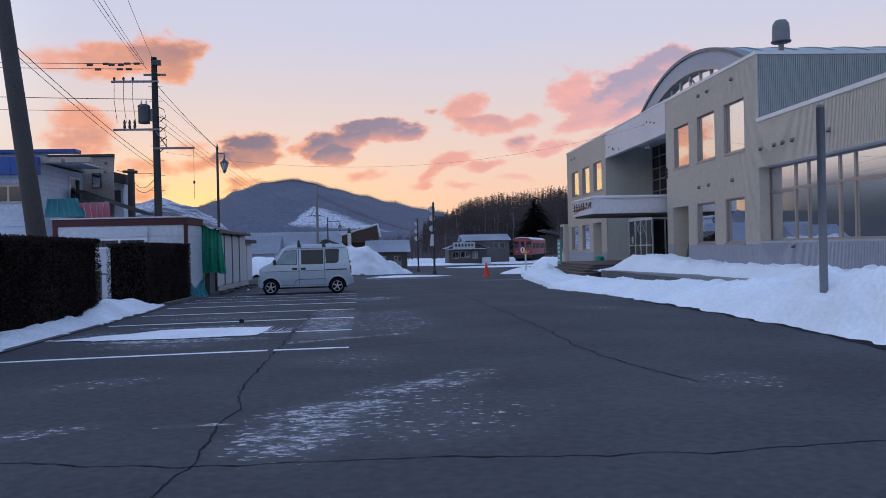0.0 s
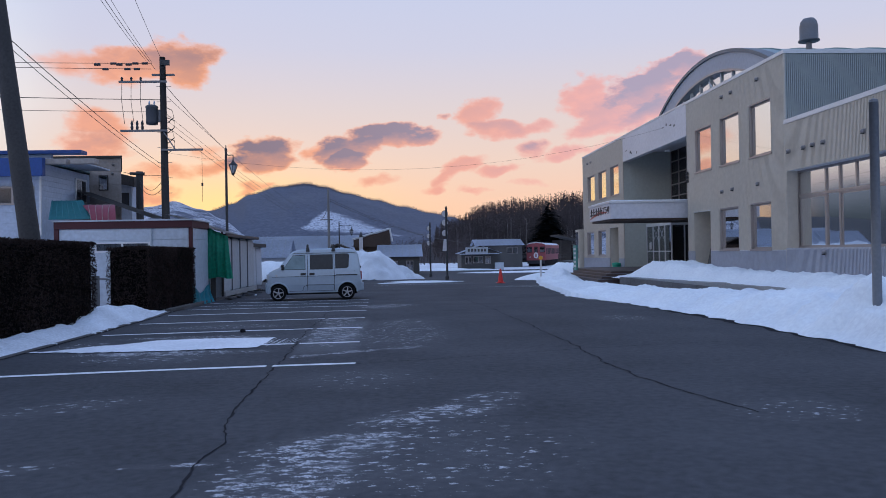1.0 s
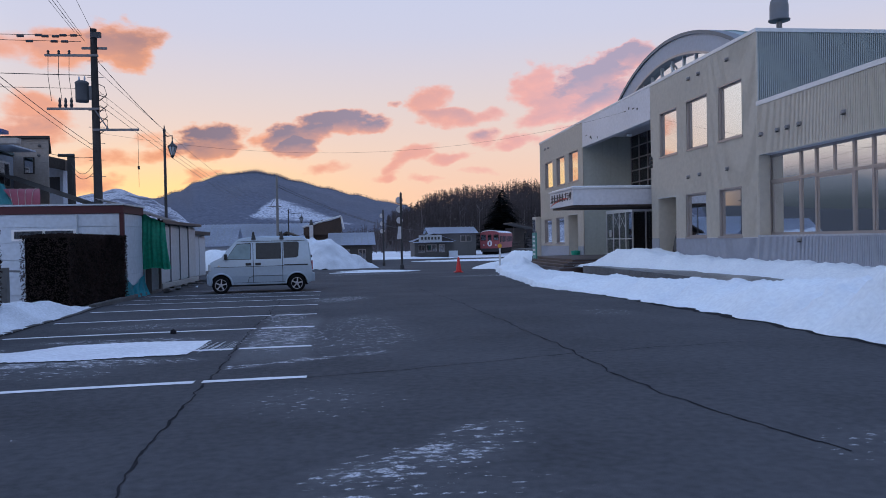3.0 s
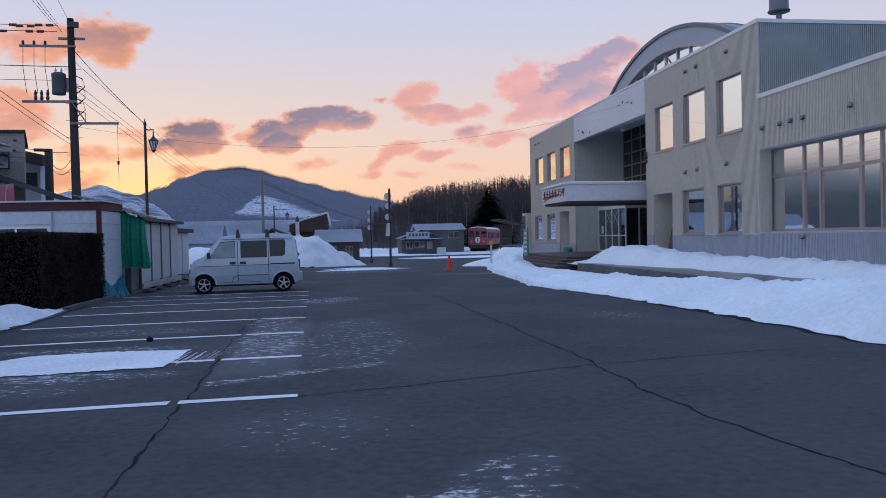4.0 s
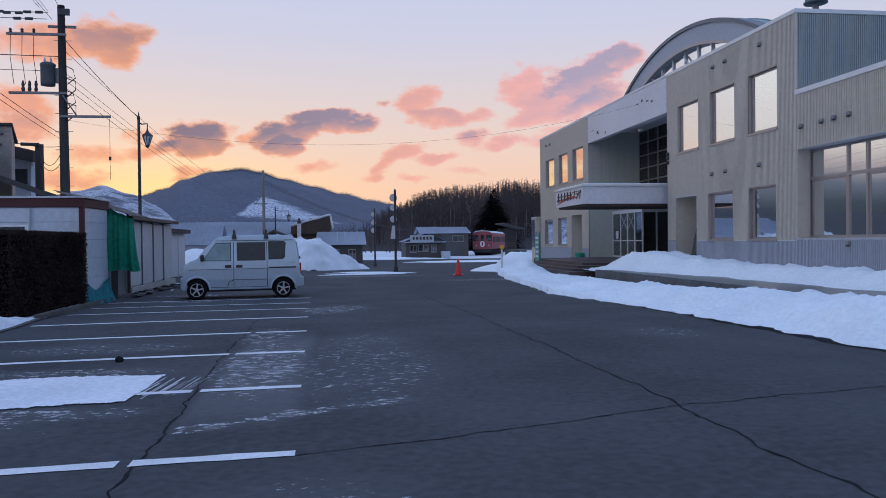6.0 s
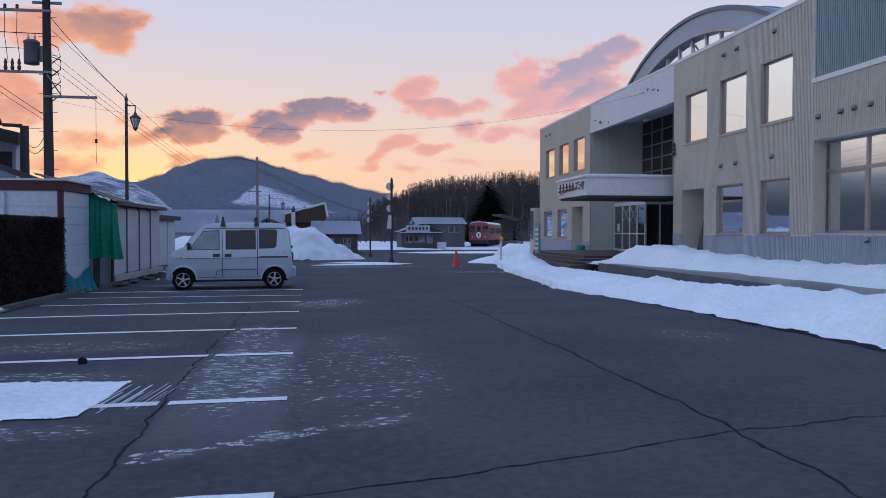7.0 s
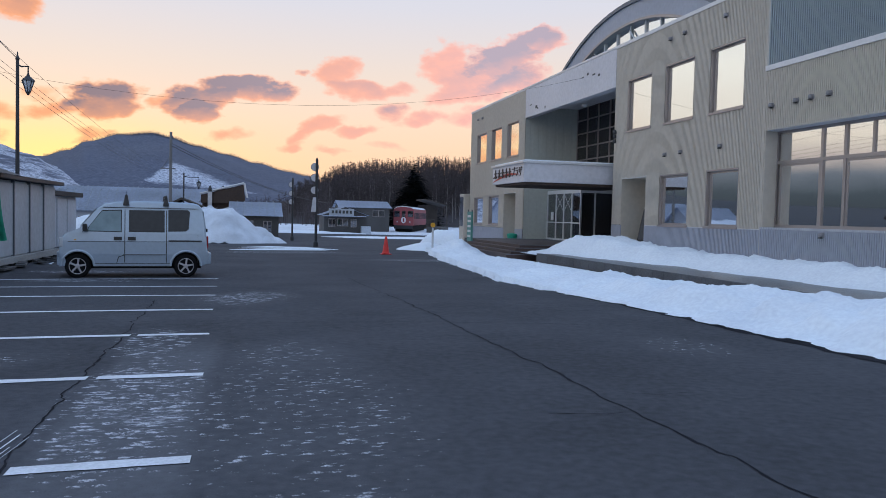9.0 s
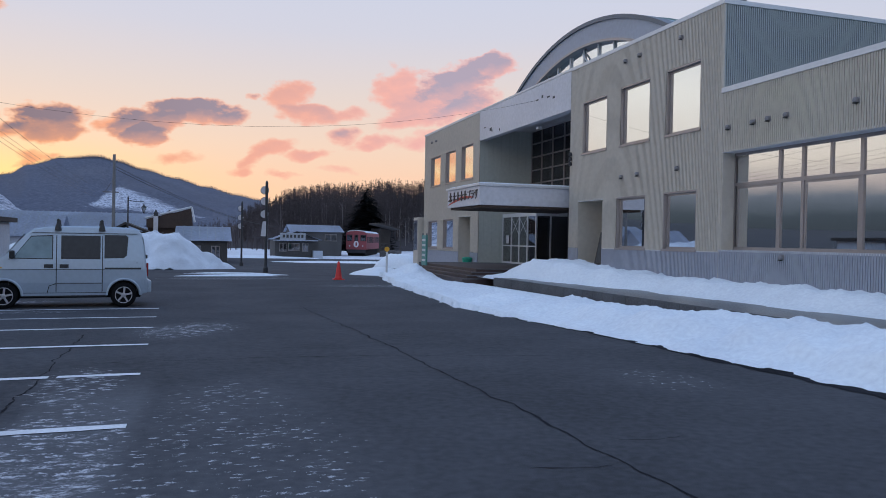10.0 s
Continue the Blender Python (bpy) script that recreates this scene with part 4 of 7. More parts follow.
part("dome", lathe([(0.02, 10.0), (0.40, 9.99), (0.415, 10.04), (0.36, 10.08), (0.355, 10.6), (0.32, 10.8), (0.22, 10.93), (0.04, 10.97)], 28), STEEL, siren, "grey dome", True)

# platform and steps
part("porch_floor", box(11.75, 41.0, -0.4, RX + 0.2, 50.9, 0.40), WALL_GREY, hall)
steps = thing("entrance_steps", "dark brown tiled steps up to the porch", "steps")
for i in range(4):
    part("step", box(10.5 + 0.31 * i, 39.75 + 0.31 * i, -0.4, 15.1 - 0.02 * i, 48.0 - 0.02 * i, -0.08 + 0.125 * (i + 1), 0.012), STEP_BROWN, steps)
    part("nosing", box(10.49 + 0.31 * i, 39.74 + 0.31 * i, -0.105 + 0.125 * (i + 1), 15.0, 39.79 + 0.31 * i, -0.075 + 0.125 * (i + 1), 0.006), POLE_GREY, steps)
board = thing("leaning_board", "dark framed board leaning in the side doorway", "board", pose(15.36, 37.25, 0.72, 0, 12, 0))
part("frame", box(-0.03, -0.4, 0, 0.03, 0.4, 1.35, 0.01), DARK_WOOD, board)
part("face", box(-0.04, -0.32, 0.1, -0.032, 0.32, 1.27), WALL_GREY, board)
drum = thing("green_bin", "dark green plastic bin by the side doorway", "bin", pose(14.9, 51.9, 0.0))
part("body", lathe([(0.22, -0.2), (0.28, 0.5), (0.30, 0.52), (0.30, 0.58)], 16), TARP_GREEN, drum, "", True)
part("lid", lathe([(0.31, 0.58), (0.29, 0.64), (0.05, 0.68)], 16), TARP_GREEN, drum, "", True)
kiosk = thing("porch_annex", "narrow beige glazed annex at the far end of the hall", "annex", pose(15.0, 63.2, 0))
part("body", box(-0.2, -0.9, -0.5, 0.8, 0.3, 3.2, 0.02), SIDING, kiosk)
part("window", box(-0.215, -0.7, 0.9, -0.2, 0.2, 3.0), GLASS_DARK, kiosk)
board = thing("notice_board", "tall teal and white notice board on posts", "sign", pose(11.4, 48.6, -0.25))
part("panel", box(-0.05, -0.4, 0.55, 0.05, 0.4, 2.1, 0.01), SIGN_TEAL, board)
for k in range(5):
    part("text_bar", box(-0.056, -0.3, 0.75 + 0.26 * k, -0.05, 0.3, 0.87 + 0.26 * k), TRIM, board)
for y in (-0.38, 0.34):
    part("post", box(-0.03, y, -0.1, 0.03, y + 0.05, 2.2), POLE_GREY, board)
mark = thing("marker_post", "white post with a yellow round reflector", "post", pose(8.6, 45.2, -0.25))
part("post", tube([(0, 0, 0), (0, 0, 1.25)], 0.05, 10), TRIM, mark)
part("reflector", lathe([(0.11, -0.02), (0.12, 0), (0.11, 0.02)], 16, m=Matrix.Translation((0, 0, 1.38)) @ Euler((radians(90), 0, 0)).to_matrix().to_4x4()), YELLOW, mark)

# ---- pavement and snow banks ----
def fbm(x, y, s, seed=0.0, octaves=5):
    return noise.fractal(Vector((x * s + seed, y * s - seed, seed)), 0.85, 2.05, octaves)


bm = box(11.12, 8.0, -0.3, 13.6, 37.36, 0.20)
solid("pavement", bm, WET_PAVING, "dark wet raised walkway in front of the hall", "pavement", kind="structure")
kerb = thing("walkway_kerb", "grey concrete kerb stones of the walkway", "kerb", kind="structure")
for i in range(49):
    part("kerb_stone", box(10.95, 8.0 + 0.6 * i + 0.006, -0.3, 11.11, 8.0 + 0.6 * (i + 1) - 0.006, 0.215, 0.012), KERB, kerb)


def snow_edge(y):
    return lerp_table([(-12, 7.0), (9, 6.95), (13.6, 7.1), (19, 6.85), (24, 6.62), (28, 6.58), (33, 6.95), (38, 7.35), (42, 7.85), (46, 8.5), (49, 9.2)], y)


def outer_height(x, y):
    e = snow_edge(y) + 0.16 * fbm(0, y, 1.3, 4.0)
    far_side = lerp_table([(-12, 10.9), (36, 10.9), (39, 10.2), (43, 10.6), (49, 10.9)], y)
    d, w = x - e, far_side - e
    crest = lerp_table([(-12, 0.7), (6, 0.8), (11, 0.92), (13, 0.86), (15.5, 0.55), (19, 0.36), (24, 0.27), (30, 0.22), (35, 0.17), (38, 0.2), (41, 0.34), (43.5, 0.72), (46, 0.5), (49, 0.1)], y)
    if d <= 0:
        return gz(y) - 0.12
    u = min(1.0, d / w)
    rise = min(1.0, d / 1.5)
    rise = rise * rise * (3 - 2 * rise)
    fall = 1.0 if u < 0.45 else max(0.0, 1 - ((u - 0.45) / 0.5) ** 1.4)
    lump = 0.17 * fbm(x, y, 0.6, 1.0) + 0.15 * fbm(x, y, 1.9, 7.0) - 0.10 * abs(fbm(x, y, 3.4, 2.0)) + 0.05 * abs(fbm(x, y, 6.5, 9.0))
    lip = 0.05 * min(1.0, d / 0.05)
    return gz(y) * min(1, d) + lip + (crest * rise + lump * min(1, d / 0.6) * (0.35 + crest)) * fall


melt = bmesh.new()
prev = None
for y in spread_range(-8, 42, 0.25):
    e = snow_edge(y) + 0.16 * fbm(0, y, 1.3, 4.0)
    w = 0.015 + 0.035 * abs(fbm(3, y, 0.8, 2.0))
    pair = [melt.verts.new((e - w, y, gz(y) + 0.005)), melt.verts.new((e + 0.3, y, gz(y) + 0.005))]
    if prev:
        melt.faces.new((prev[0], prev[1], pair[1], pair[0]))
    prev = pair
solid("meltwater", melt, CRACK, "dark wet seam at the snow edge", "water", kind="structure")


def snow_sheet(x_of, n, ys, height):
    bm = bmesh.new()
    rows = [[bm.verts.new((x, y, height(x, y))) for x in (x_of(y, k / n) for k in range(n + 1))] for y in ys]
    for r0, r1 in zip(rows, rows[1:]):
        for k in range(n):
            bm.faces.new((r0[k], r0[k + 1], r1[k + 1], r1[k]))
    return bm


solid("snow_bank", snow_sheet(lambda y, u: snow_edge(y) - 0.35 + u * (11.25 - snow_edge(y)), 44, spread_range(-12, 50, 0.13), outer_height), SNOW,
      "ploughed white snow bank along the car park edge", "snow bank", smooth=True)


def inner_height(x, y):
    d = x - (12.75 + 0.25 * fbm(1, y, 0.5, 3.0) + lerp_table([(20, 0.2), (30, 0.0), (36, -0.9), (38, -1.2)], y))
    crest = lerp_table([(8, 0.5), (20, 0.42), (27, 0.42), (32, 0.46), (35, 0.6), (37, 0.72), (38.5, 0.45), (40, 0.05)], y)
    if d <= 0:
        return 0.12
    r = min(1, d / 1.0)
    r = r * r * (3 - 2 * r)
    down = 1.0 if x < 14.3 else 1 - 0.45 * min(1, (x - 14.3) / 0.8)
    lump = 0.12 * fbm(x, y, 0.6, 5.0) + 0.10 * fbm(x, y, 1.8, 8.0) - 0.07 * abs(fbm(x, y, 3.6, 6.0)) + 0.035 * abs(fbm(x, y, 6.5, 9.0))
    return 0.2 + crest * r * down + lump * r


solid("snow_bank", snow_sheet(lambda y, u: 11.2 + u * 4.15, 28, spread_range(8, 40, 0.14), inner_height), SNOW, "smooth white snow bank against the hall wall", "snow bank", smooth=True)


def mound(name, label, cx, cy, rx, ry, h, turn=0.0, base=None, rough=0.22, n=30, material=None, seed=0.0, power=0.8):
    bm = bmesh.new()
    c, s = math.cos(radians(turn)), math.sin(radians(turn))
    rows = []
    for i in range(n + 1):
        row = []
        for j in range(n + 1):
            u, v = i / n * 2 - 1, j / n * 2 - 1
            x, y = cx + u * rx * c - v * ry * s, cy + u * rx * s + v * ry * c
            r = math.hypot(u, v) + 0.14 * fbm(x, y, 0.5, seed)
            z = (max(0.0, 1 - r * r)) ** power * h * (1 + rough * fbm(x, y, 0.55, seed + 3)) + 0.05 * h * fbm(x, y, 1.7, seed + 5) * (r < 1)
            row.append(bm.verts.new((x, y, (gz(y) if base is None else base) + z - 0.03 - 0.5 * max(0.0, r - 0.95))))
        rows.append(row)
    for r0, r1 in zip(rows, rows[1:]):
        for k in range(n):
            bm.faces.new((r0[k], r0[k + 1], r1[k + 1], r1[k]))
    return solid(name, bm, material or SNOW, label, "snow pile", smooth=True)


mound("snow_pile", "tall ploughed snow pile behind the parked van", -3.5, 60, 5.2, 3.0, 2.3, 0, seed=2.0, rough=0.35, material=SNOW_DIRTY)
mound("snow_pile", "low snow pile sloping off toward the road", -0.2, 60.5, 2.6, 1.8, 0.85, 0, seed=5.0, rough=0.4, material=SNOW_DIRTY)
mound("snow_pile", "snow heap beside the white shed", -9.4, 61, 2.6, 2.0, 1.5, 0, seed=9.0)
mound("snow_pile", "snow heap beyond the entrance steps", 15.4, 69, 2.4, 2.6, 1.15, 0, seed=12.0)
mound("snow_pile", "flat snow verge before the railcar", 15, 84, 9, 4.0, 0.12, 0, seed=15.0)
mound("snow_pile", "low snow heap near the marker post", 9.4, 50, 1.6, 2.4, 0.45, 0, seed=19.0)
mound("snow_pile", "thin snow strip on the road island", 1.5, 46.2, 2.6, 0.28, 0.12, 8, seed=21.0, n=24)
mound("snow_pile", "thin snow strip on the road island", 1.6, 51.2, 2.6, 0.28, 0.10, 6, seed=23.0, n=24)
mound("snow_pile", "thin snow strip on the road island", 3.0, 47.8, 1.6, 0.25, 0.10, 10, seed=25.0, n=20)
mound("snow_pile", "snow field edge across the road", 4, 99, 9, 3.0, 0.25, 0, seed=27.0, n=36)

# snow and kerb on the hedge side
def left_snow(x, y):
    k = left_edge(y) - 0.02 + 0.1 * fbm(0, y, 0.9, 2.0)
    d = k - x
    h = lerp_table([(8, 0.10), (14, 0.12), (17, 0.14), (18.6, 0.34), (20.2, 0.30), (21.6, 0.1), (22.6, 0.0)], y)
    if d < 0:
        return gz(y) - 0.15
    r = min(1, d / 0.55)
    return gz(y) + 0.02 + h * r * r * (3 - 2 * r) + 0.09 * fbm(x, y, 1.3, 6.0) * r + 0.04 * fbm(x, y, 4, 1.0) * r


solid("snow_bank", snow_sheet(lambda y, u: -8.2 + u * (left_edge(y) + 8.2), 26, spread_range(7.5, 22.8, 0.12), left_snow), SNOW_DIRTY, "thin trodden snow under the hedges", "snow bank", smooth=True)
seam = bmesh.new()
prev = None
for y in spread_range(7.5, 24, 0.2):
    e = left_edge(y) + 0.05 * fbm(0, y, 0.9, 2.0)
    pair = [seam.verts.new((e - 0.12, y, gz(y) + 0.006)), seam.verts.new((e + 0.03 + 0.03 * abs(fbm(2, y, 1.1, 5.0)), y, gz(y) + 0.006))]
    if prev:
        seam.faces.new((prev[0], prev[1], pair[1], pair[0]))
    prev = pair
solid("meltwater", seam, CRACK, "dark wet seam along the hedge-side snow", "water", kind="structure")
edging = thing("lot_kerb", "low concrete kerb along the hedge side", "kerb", kind="structure")
for i in range(46):
    y = 8 + 0.66 * i
    x, x2 = left_edge(y), left_edge(y + 0.66)
    m = Matrix.Translation((x - 0.08, y, gz(y))) @ Euler((0, 0, math.atan2(-(x2 - x), 0.66))).to_matrix().to_4x4()
    part("kerb_stone", box(-0.08, 0.005, -0.2, 0.07, 0.655, 0.02 if y < 22 else 0.09, 0.012, m=m), WALL_GREY, edging)

# ---- painted bay lines, cracks, ice ----
lines = thing("bay_lines", "white painted parking bay lines", "road marking", kind="structure")
for i in range(8):
    y, x = 11.52 + 2.5 * i, 0.015 - 0.083 * i
    xl = left_edge(y) + 0.25
    bm = bmesh.new()
    n = 60
    for k in range(n):
        xa, xb = xl + (x - xl) * k / n, xl + (x - xl) * (k + 1) / n
        if i < 4 and -1.13 < (xa + xb) / 2 < -1.04:
            continue
        wa = 0.07 + 0.012 * fbm(xa, y, 3, 2.0)
        wb = 0.07 + 0.012 * fbm(xb, y, 3, 2.0)
        ya, yb = (y - 0.05 * (x - q) - 0.011 * (x - q) ** 2 for q in (xa, xb))
        bm.faces.new([bm.verts.new((px, py, gz(py) + 0.006)) for px, py in ((xa, ya - wa), (xb, yb - wb), (xb, yb + wb), (xa, ya + wa))])
    part("line", bm, PAINT_WHITE, lines)


def crack(points, width, seed, wiggle=0.06):
    bm = bmesh.new()
    row = []
    for (x0, y0), (x1, y1) in zip(points, points[1:]):
        n = max(2, int(math.hypot(x1 - x0, y1 - y0) / 0.06))
        for k in range(n):
            t = k / n
            x, y = x0 + (x1 - x0) * t, y0 + (y1 - y0) * t
            row.append((x + wiggle * fbm(x, y, 2.2, seed), y + wiggle * fbm(x, y, 2.2, seed + 9), width * (0.30 + 1.0 * abs(fbm(x, y, 3.5, seed + 4)))))
    prev = None
    for k, (x, y, w) in enumerate(row):
        xn, yn, _ = row[min(k + 1, len(row) - 1)]
        xp, yp, _ = row[max(k - 1, 0)]
        d = Vector((xn - xp, yn - yp)).normalized()
        pair = [bm.verts.new((x - d.y * w * s, y + d.x * w * s, gz(y) + 0.004)) for s in (-0.5, 0.5)]
        if prev:
            bm.faces.new((prev[0], pair[0], pair[1], prev[1]))
        prev = pair
    return bm


cracks = thing("tarmac_cracks", "dark jagged cracks in the asphalt", "crack", kind="structure")
for k, (pts, w) in enumerate([
        ([(-0.8, 2.0), (-0.76, 4.8), (-0.72, 5.5), (-0.77, 7.1), (-0.76, 7.35), (-0.94, 8.4), (-1.0, 10.4), (-1.04, 13.0), (-1.12, 14.4), (-1.18, 17.2), (-1.24, 20.0), (-1.32, 23.0)], 0.028),
        ([(2.73, 29.5), (2.85, 23.5), (3.0, 20.2), (3.09, 17.65), (3.17, 16.3), (3.15, 15.1), (3.23, 14.0), (3.27, 12.6), (3.24, 11.0), (3.29, 10.1), (3.46, 9.2), (3.75, 7.8)], 0.033),
        ([(-4.4, 6.2), (-2.1, 5.78), (-1.4, 5.6), (-0.75, 5.45), (0.15, 5.45), (1.05, 5.44), (1.8, 5.34), (2.8, 5.27), (4.1, 5.42), (6.5, 5.7)], 0.024),
        ([(0.03, 11.48), (0.91, 11.7), (1.87, 12.02), (3.22, 12.47), (4.37, 12.74), (5.9, 12.99)], 0.024),
        ([(-0.6, 19.9), (1.2, 20.0), (2.6, 19.95), (4.9, 19.5)], 0.02),
        ([(3.5, 15.23), (4.05, 15.16)], 0.014), ([(2.5, 14.7), (3.15, 14.67)], 0.014), ([(-3.6, 11.75), (-3.4, 12.6), (-3.0, 13.1)], 0.02)]):
    part("crack", crack(pts, w, 3.0 + 5 * k), CRACK, cracks)

bm = bmesh.new()
st = 0.02
for i in range(int(4.2 / st)):
    for j in range(int(2.6 / st)):
        x, y = -5.15 + i * st, 12.9 + j * st
        top = lerp_table([(-5.0, 13.6), (-4.2, 14.3), (-3.5, 14.95), (-2.6, 15.05), (-1.5, 14.97)], x)
        low = lerp_table([(-5.0, 13.45), (-4.3, 13.3), (-3.0, 13.3), (-1.9, 13.45), (-1.4, 13.55)], x)
        end = -1.62 + 0.04 * (y - 14.2) - x
        edge = min(top - y, y - low, end * 3) + 0.06 * fbm(x, y, 1.8, 2.0) + 0.05 * fbm(x, y, 9.0, 5.0)
        if edge > 0.03:
            bm.faces.new([bm.verts.new((x + a, y + b, gz(y) + 0.012)) for a, b in ((0, 0), (st, 0), (st, st), (0, st))])
bmesh.ops.remove_doubles(bm, verts=bm.verts, dist=0.001)
ice = thing("ice_sheet", "thin grey-white sheet of packed ice on the asphalt", "ice")
part("sheet", bm, ICE, ice)
srng = random.Random(4)
for k in range(11):
    o = 0.02 + 0.045 * k + srng.uniform(-0.015, 0.015)
    w = srng.uniform(0.004, 0.013) * (1.15 - k / 11)
    ya, yb = 13.55 + srng.uniform(0, 0.4), 14.85 - srng.uniform(0, 0.5)
    quad = []
    for yy in (ya, yb):
        xx = -1.62 + (yy - 14.2) * 0.10 + o
        quad.append((xx - w, xx + w, yy))
    bm = bmesh.new()
    bm.faces.new([bm.verts.new((px, py, gz(py) + 0.010)) for px, py in ((quad[0][0], ya), (quad[0][1], ya), (quad[1][1], yb), (quad[1][0], yb))])
    part("streak", bm, ICE, ice)
stone = bmesh.new()
bmesh.ops.create_icosphere(stone, subdivisions=2, radius=0.05)
for v in stone.verts:
    v.co *= 1 + 0.3 * fbm(v.co.x * 20, v.co.y * 20 + v.co.z * 9, 1.0, 3.0)
solid("stone", stone, CRACK, "small dark lump lying in a bay", "stone", at=pose(-2.4, 16.1, 0.09))
for k in range(6):
    lump = bmesh.new()
    r = random.uniform(0.02, 0.06)
    bmesh.ops.create_icosphere(lump, subdivisions=2, radius=r)
    for v in lump.verts:
        v.co.z *= 0.6
        v.co *= 1 + 0.6 * noise.noise(v.co * 14 + Vector((k, 0, 0)))
    x, y = (random.uniform(-5.9, -5.1), random.uniform(13, 21)) if k < 3 else (random.uniform(-6.1, -5.5), random.uniform(31, 37)) if k < 10 else (random.uniform(6.3, 6.7), random.uniform(12, 30))
    solid("snow_lump", lump, SNOW, "loose lump of snow at the lot edge", "snow lump", "loose snow lumps", smooth=True, at=pose(x, y, gz(y) + r * 0.5))

# ---- hedges ----
def hedge(label, x0, y0, x1, y1, z1):
    ob = thing("hedge", label, "hedge", group="clipped hedges")
    # added solid core, coloured as the shade between the leaves
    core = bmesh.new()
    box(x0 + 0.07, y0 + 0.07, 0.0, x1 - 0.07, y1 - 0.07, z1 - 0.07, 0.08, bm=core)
    part("core", core, HEDGE_SHADE, ob)
    verts, faces = [], []
    rng = random.Random(int(y0 * 10))
    area = [((y1 - y0) * z1, 0), ((x1 - x0) * z1, 1), ((x1 - x0) * (y1 - y0), 2), ((x1 - x0) * z1 * 0.6, 3), ((y1 - y0) * z1 * 0.3, 4)]
    for a, side in area:
        for _ in range(int(a * 1200)):
            u, v = rng.random(), rng.random()
            x, y, z = x0 + u * (x1 - x0), y0 + u * (y1 - y0), 0.05 + v * (z1 - 0.05)
            wob = 0.05 * noise.noise(Vector((x * 2.2, y * 2.2, z * 2.2)))
            if side == 0:
                c = Vector((x1 + wob - rng.random() * 0.09, y, z))
            elif side == 1:
                c = Vector((x, y0 - wob + rng.random() * 0.09, z))
            elif side == 2:
                c = Vector((x, y0 + v * (y1 - y0), z1 + wob - rng.random() * 0.08))
            elif side == 3:
                c = Vector((x, y1 + wob - rng.random() * 0.09, z))
            else:
                c = Vector((x0 - wob + rng.random() * 0.09, y, z))
            d = Vector((rng.gauss(0, 1), rng.gauss(0, 1), rng.gauss(0, 1))).normalized()
            e = d.cross(Vector((rng.gauss(0, 1), rng.gauss(0, 1), rng.gauss(0, 1)))).normalized()
            ln, wd = rng.uniform(0.02, 0.05), rng.uniform(0.008, 0.016)
            n = len(verts)
            verts += [c - d * ln, c + e * wd, c + d * ln, c - e * wd]
            faces.append((n, n + 1, n + 2, n + 3))
    me = bpy.data.meshes.new("foliage")
    me.from_pydata([tuple(v) for v in verts], [], faces)
    me.materials.append(HEDGE_LEAF)
    fo = new("foliage", me)
    fo.parent = ob
    tagged(fo, "dense dry dark leaves", kind="stuff")


hedge("long dark clipped hedge with bare brown leaves", -7.05, 8.0, -6.0, 18.4, 1.88)
hedge("short box-shaped dark clipped hedge before the shed", -7.35, 22.5, -6.2, 27.2, 1.83)
post = thing("gate_post", "short grey wooden post between the hedges", "post", pose(-6.84, 20.5, 0.1))
part("post", box(-0.07, -0.07, 0, 0.07, 0.07, 1.0, 0.012), WALL_GREY, post)
part("rail", tube([(-0.6, 0.2, 0.95), (0, 0.0, 0.93), (0.1, 0.5, 0.9)], 0.025, 8), STEEL, post)

# ---- prefabricated shed and store ----
shed = thing("prefab_shed", "low white panelled prefab shed with maroon trim", "shed")
X1, Y0, H = -6.43, 27.6, 2.76
part("body", box(-10.85, Y0 + 0.03, -0.2, X1 - 0.03, 29.78, H - 0.15), SHED_WHITE, shed)
for z0, z1 in ((0.1, 0.62), (0.63, 1.14), (1.15, 1.66), (1.67, 2.12), (2.13, 2.5)):
    part("panel", box(X1 - 0.03, Y0 + 0.1, z0, X1, 29.76, z1, 0.006), SHED_WHITE, shed)
    part("panel", box(-10.75, Y0, z0, X1 - 0.1, Y0 + 0.03, z1, 0.006), SHED_WHITE, shed)
for bx in ((-10.95, Y0 - 0.04, H - 0.24, X1 + 0.04, Y0 + 0.06, H), (X1 - 0.06, Y0 + 0.06, H - 0.24, X1 + 0.04, 29.8, H), (X1 - 0.09, Y0 - 0.03, -0.15, X1 + 0.03, Y0 + 0.09, H - 0.24), (-10.95, Y0 - 0.03, -0.15, -10.8, Y0 + 0.09, H - 0.24)):
    part("trim", box(*bx, 0.008), SHED_RED, shed)
part("roof", box(-11.0, Y0 - 0.07, H, X1 + 0.08, 29.85, H + 0.05, 0.01), SHED_GREY, shed)
sw = part("window", box(-9.64, Y0 - 0.03, 1.72, -7.79, Y0 + 0.0, 2.06, 0.01), TRIM, shed)
for k in range(2):
    part("pane", box(-9.56 + 0.88 * k, Y0 - 0.036, 1.78, -8.75 + 0.88 * k, Y0 - 0.03, 2.01), GLASS_DARK, sw)
part("downpipe", tube([(-7.75, Y0 - 0.06, 0.0), (-7.75, Y0 - 0.06, 2.5)], 0.03, 8), SHED_GREY, shed)

store = thing("store_shed", "long low grey panelled store shed with flat dark roof", "shed")
part("body", box(-9.6, 31.9, -0.2, X1 - 0.05, 38.4, 2.28), SHED_GREY, store)
for k in range(4):
    y = 32.0 + 1.6 * k
    part("panel", box(X1 - 0.05, y + 0.02, 0.15, X1, y + 1.56, 2.22, 0.01), SHED_GREY, store)
    part("post", box(X1 - 0.05, y - 0.045, -0.15, X1 + 0.04, y + 0.02, 2.3), POLE_GREY, store)
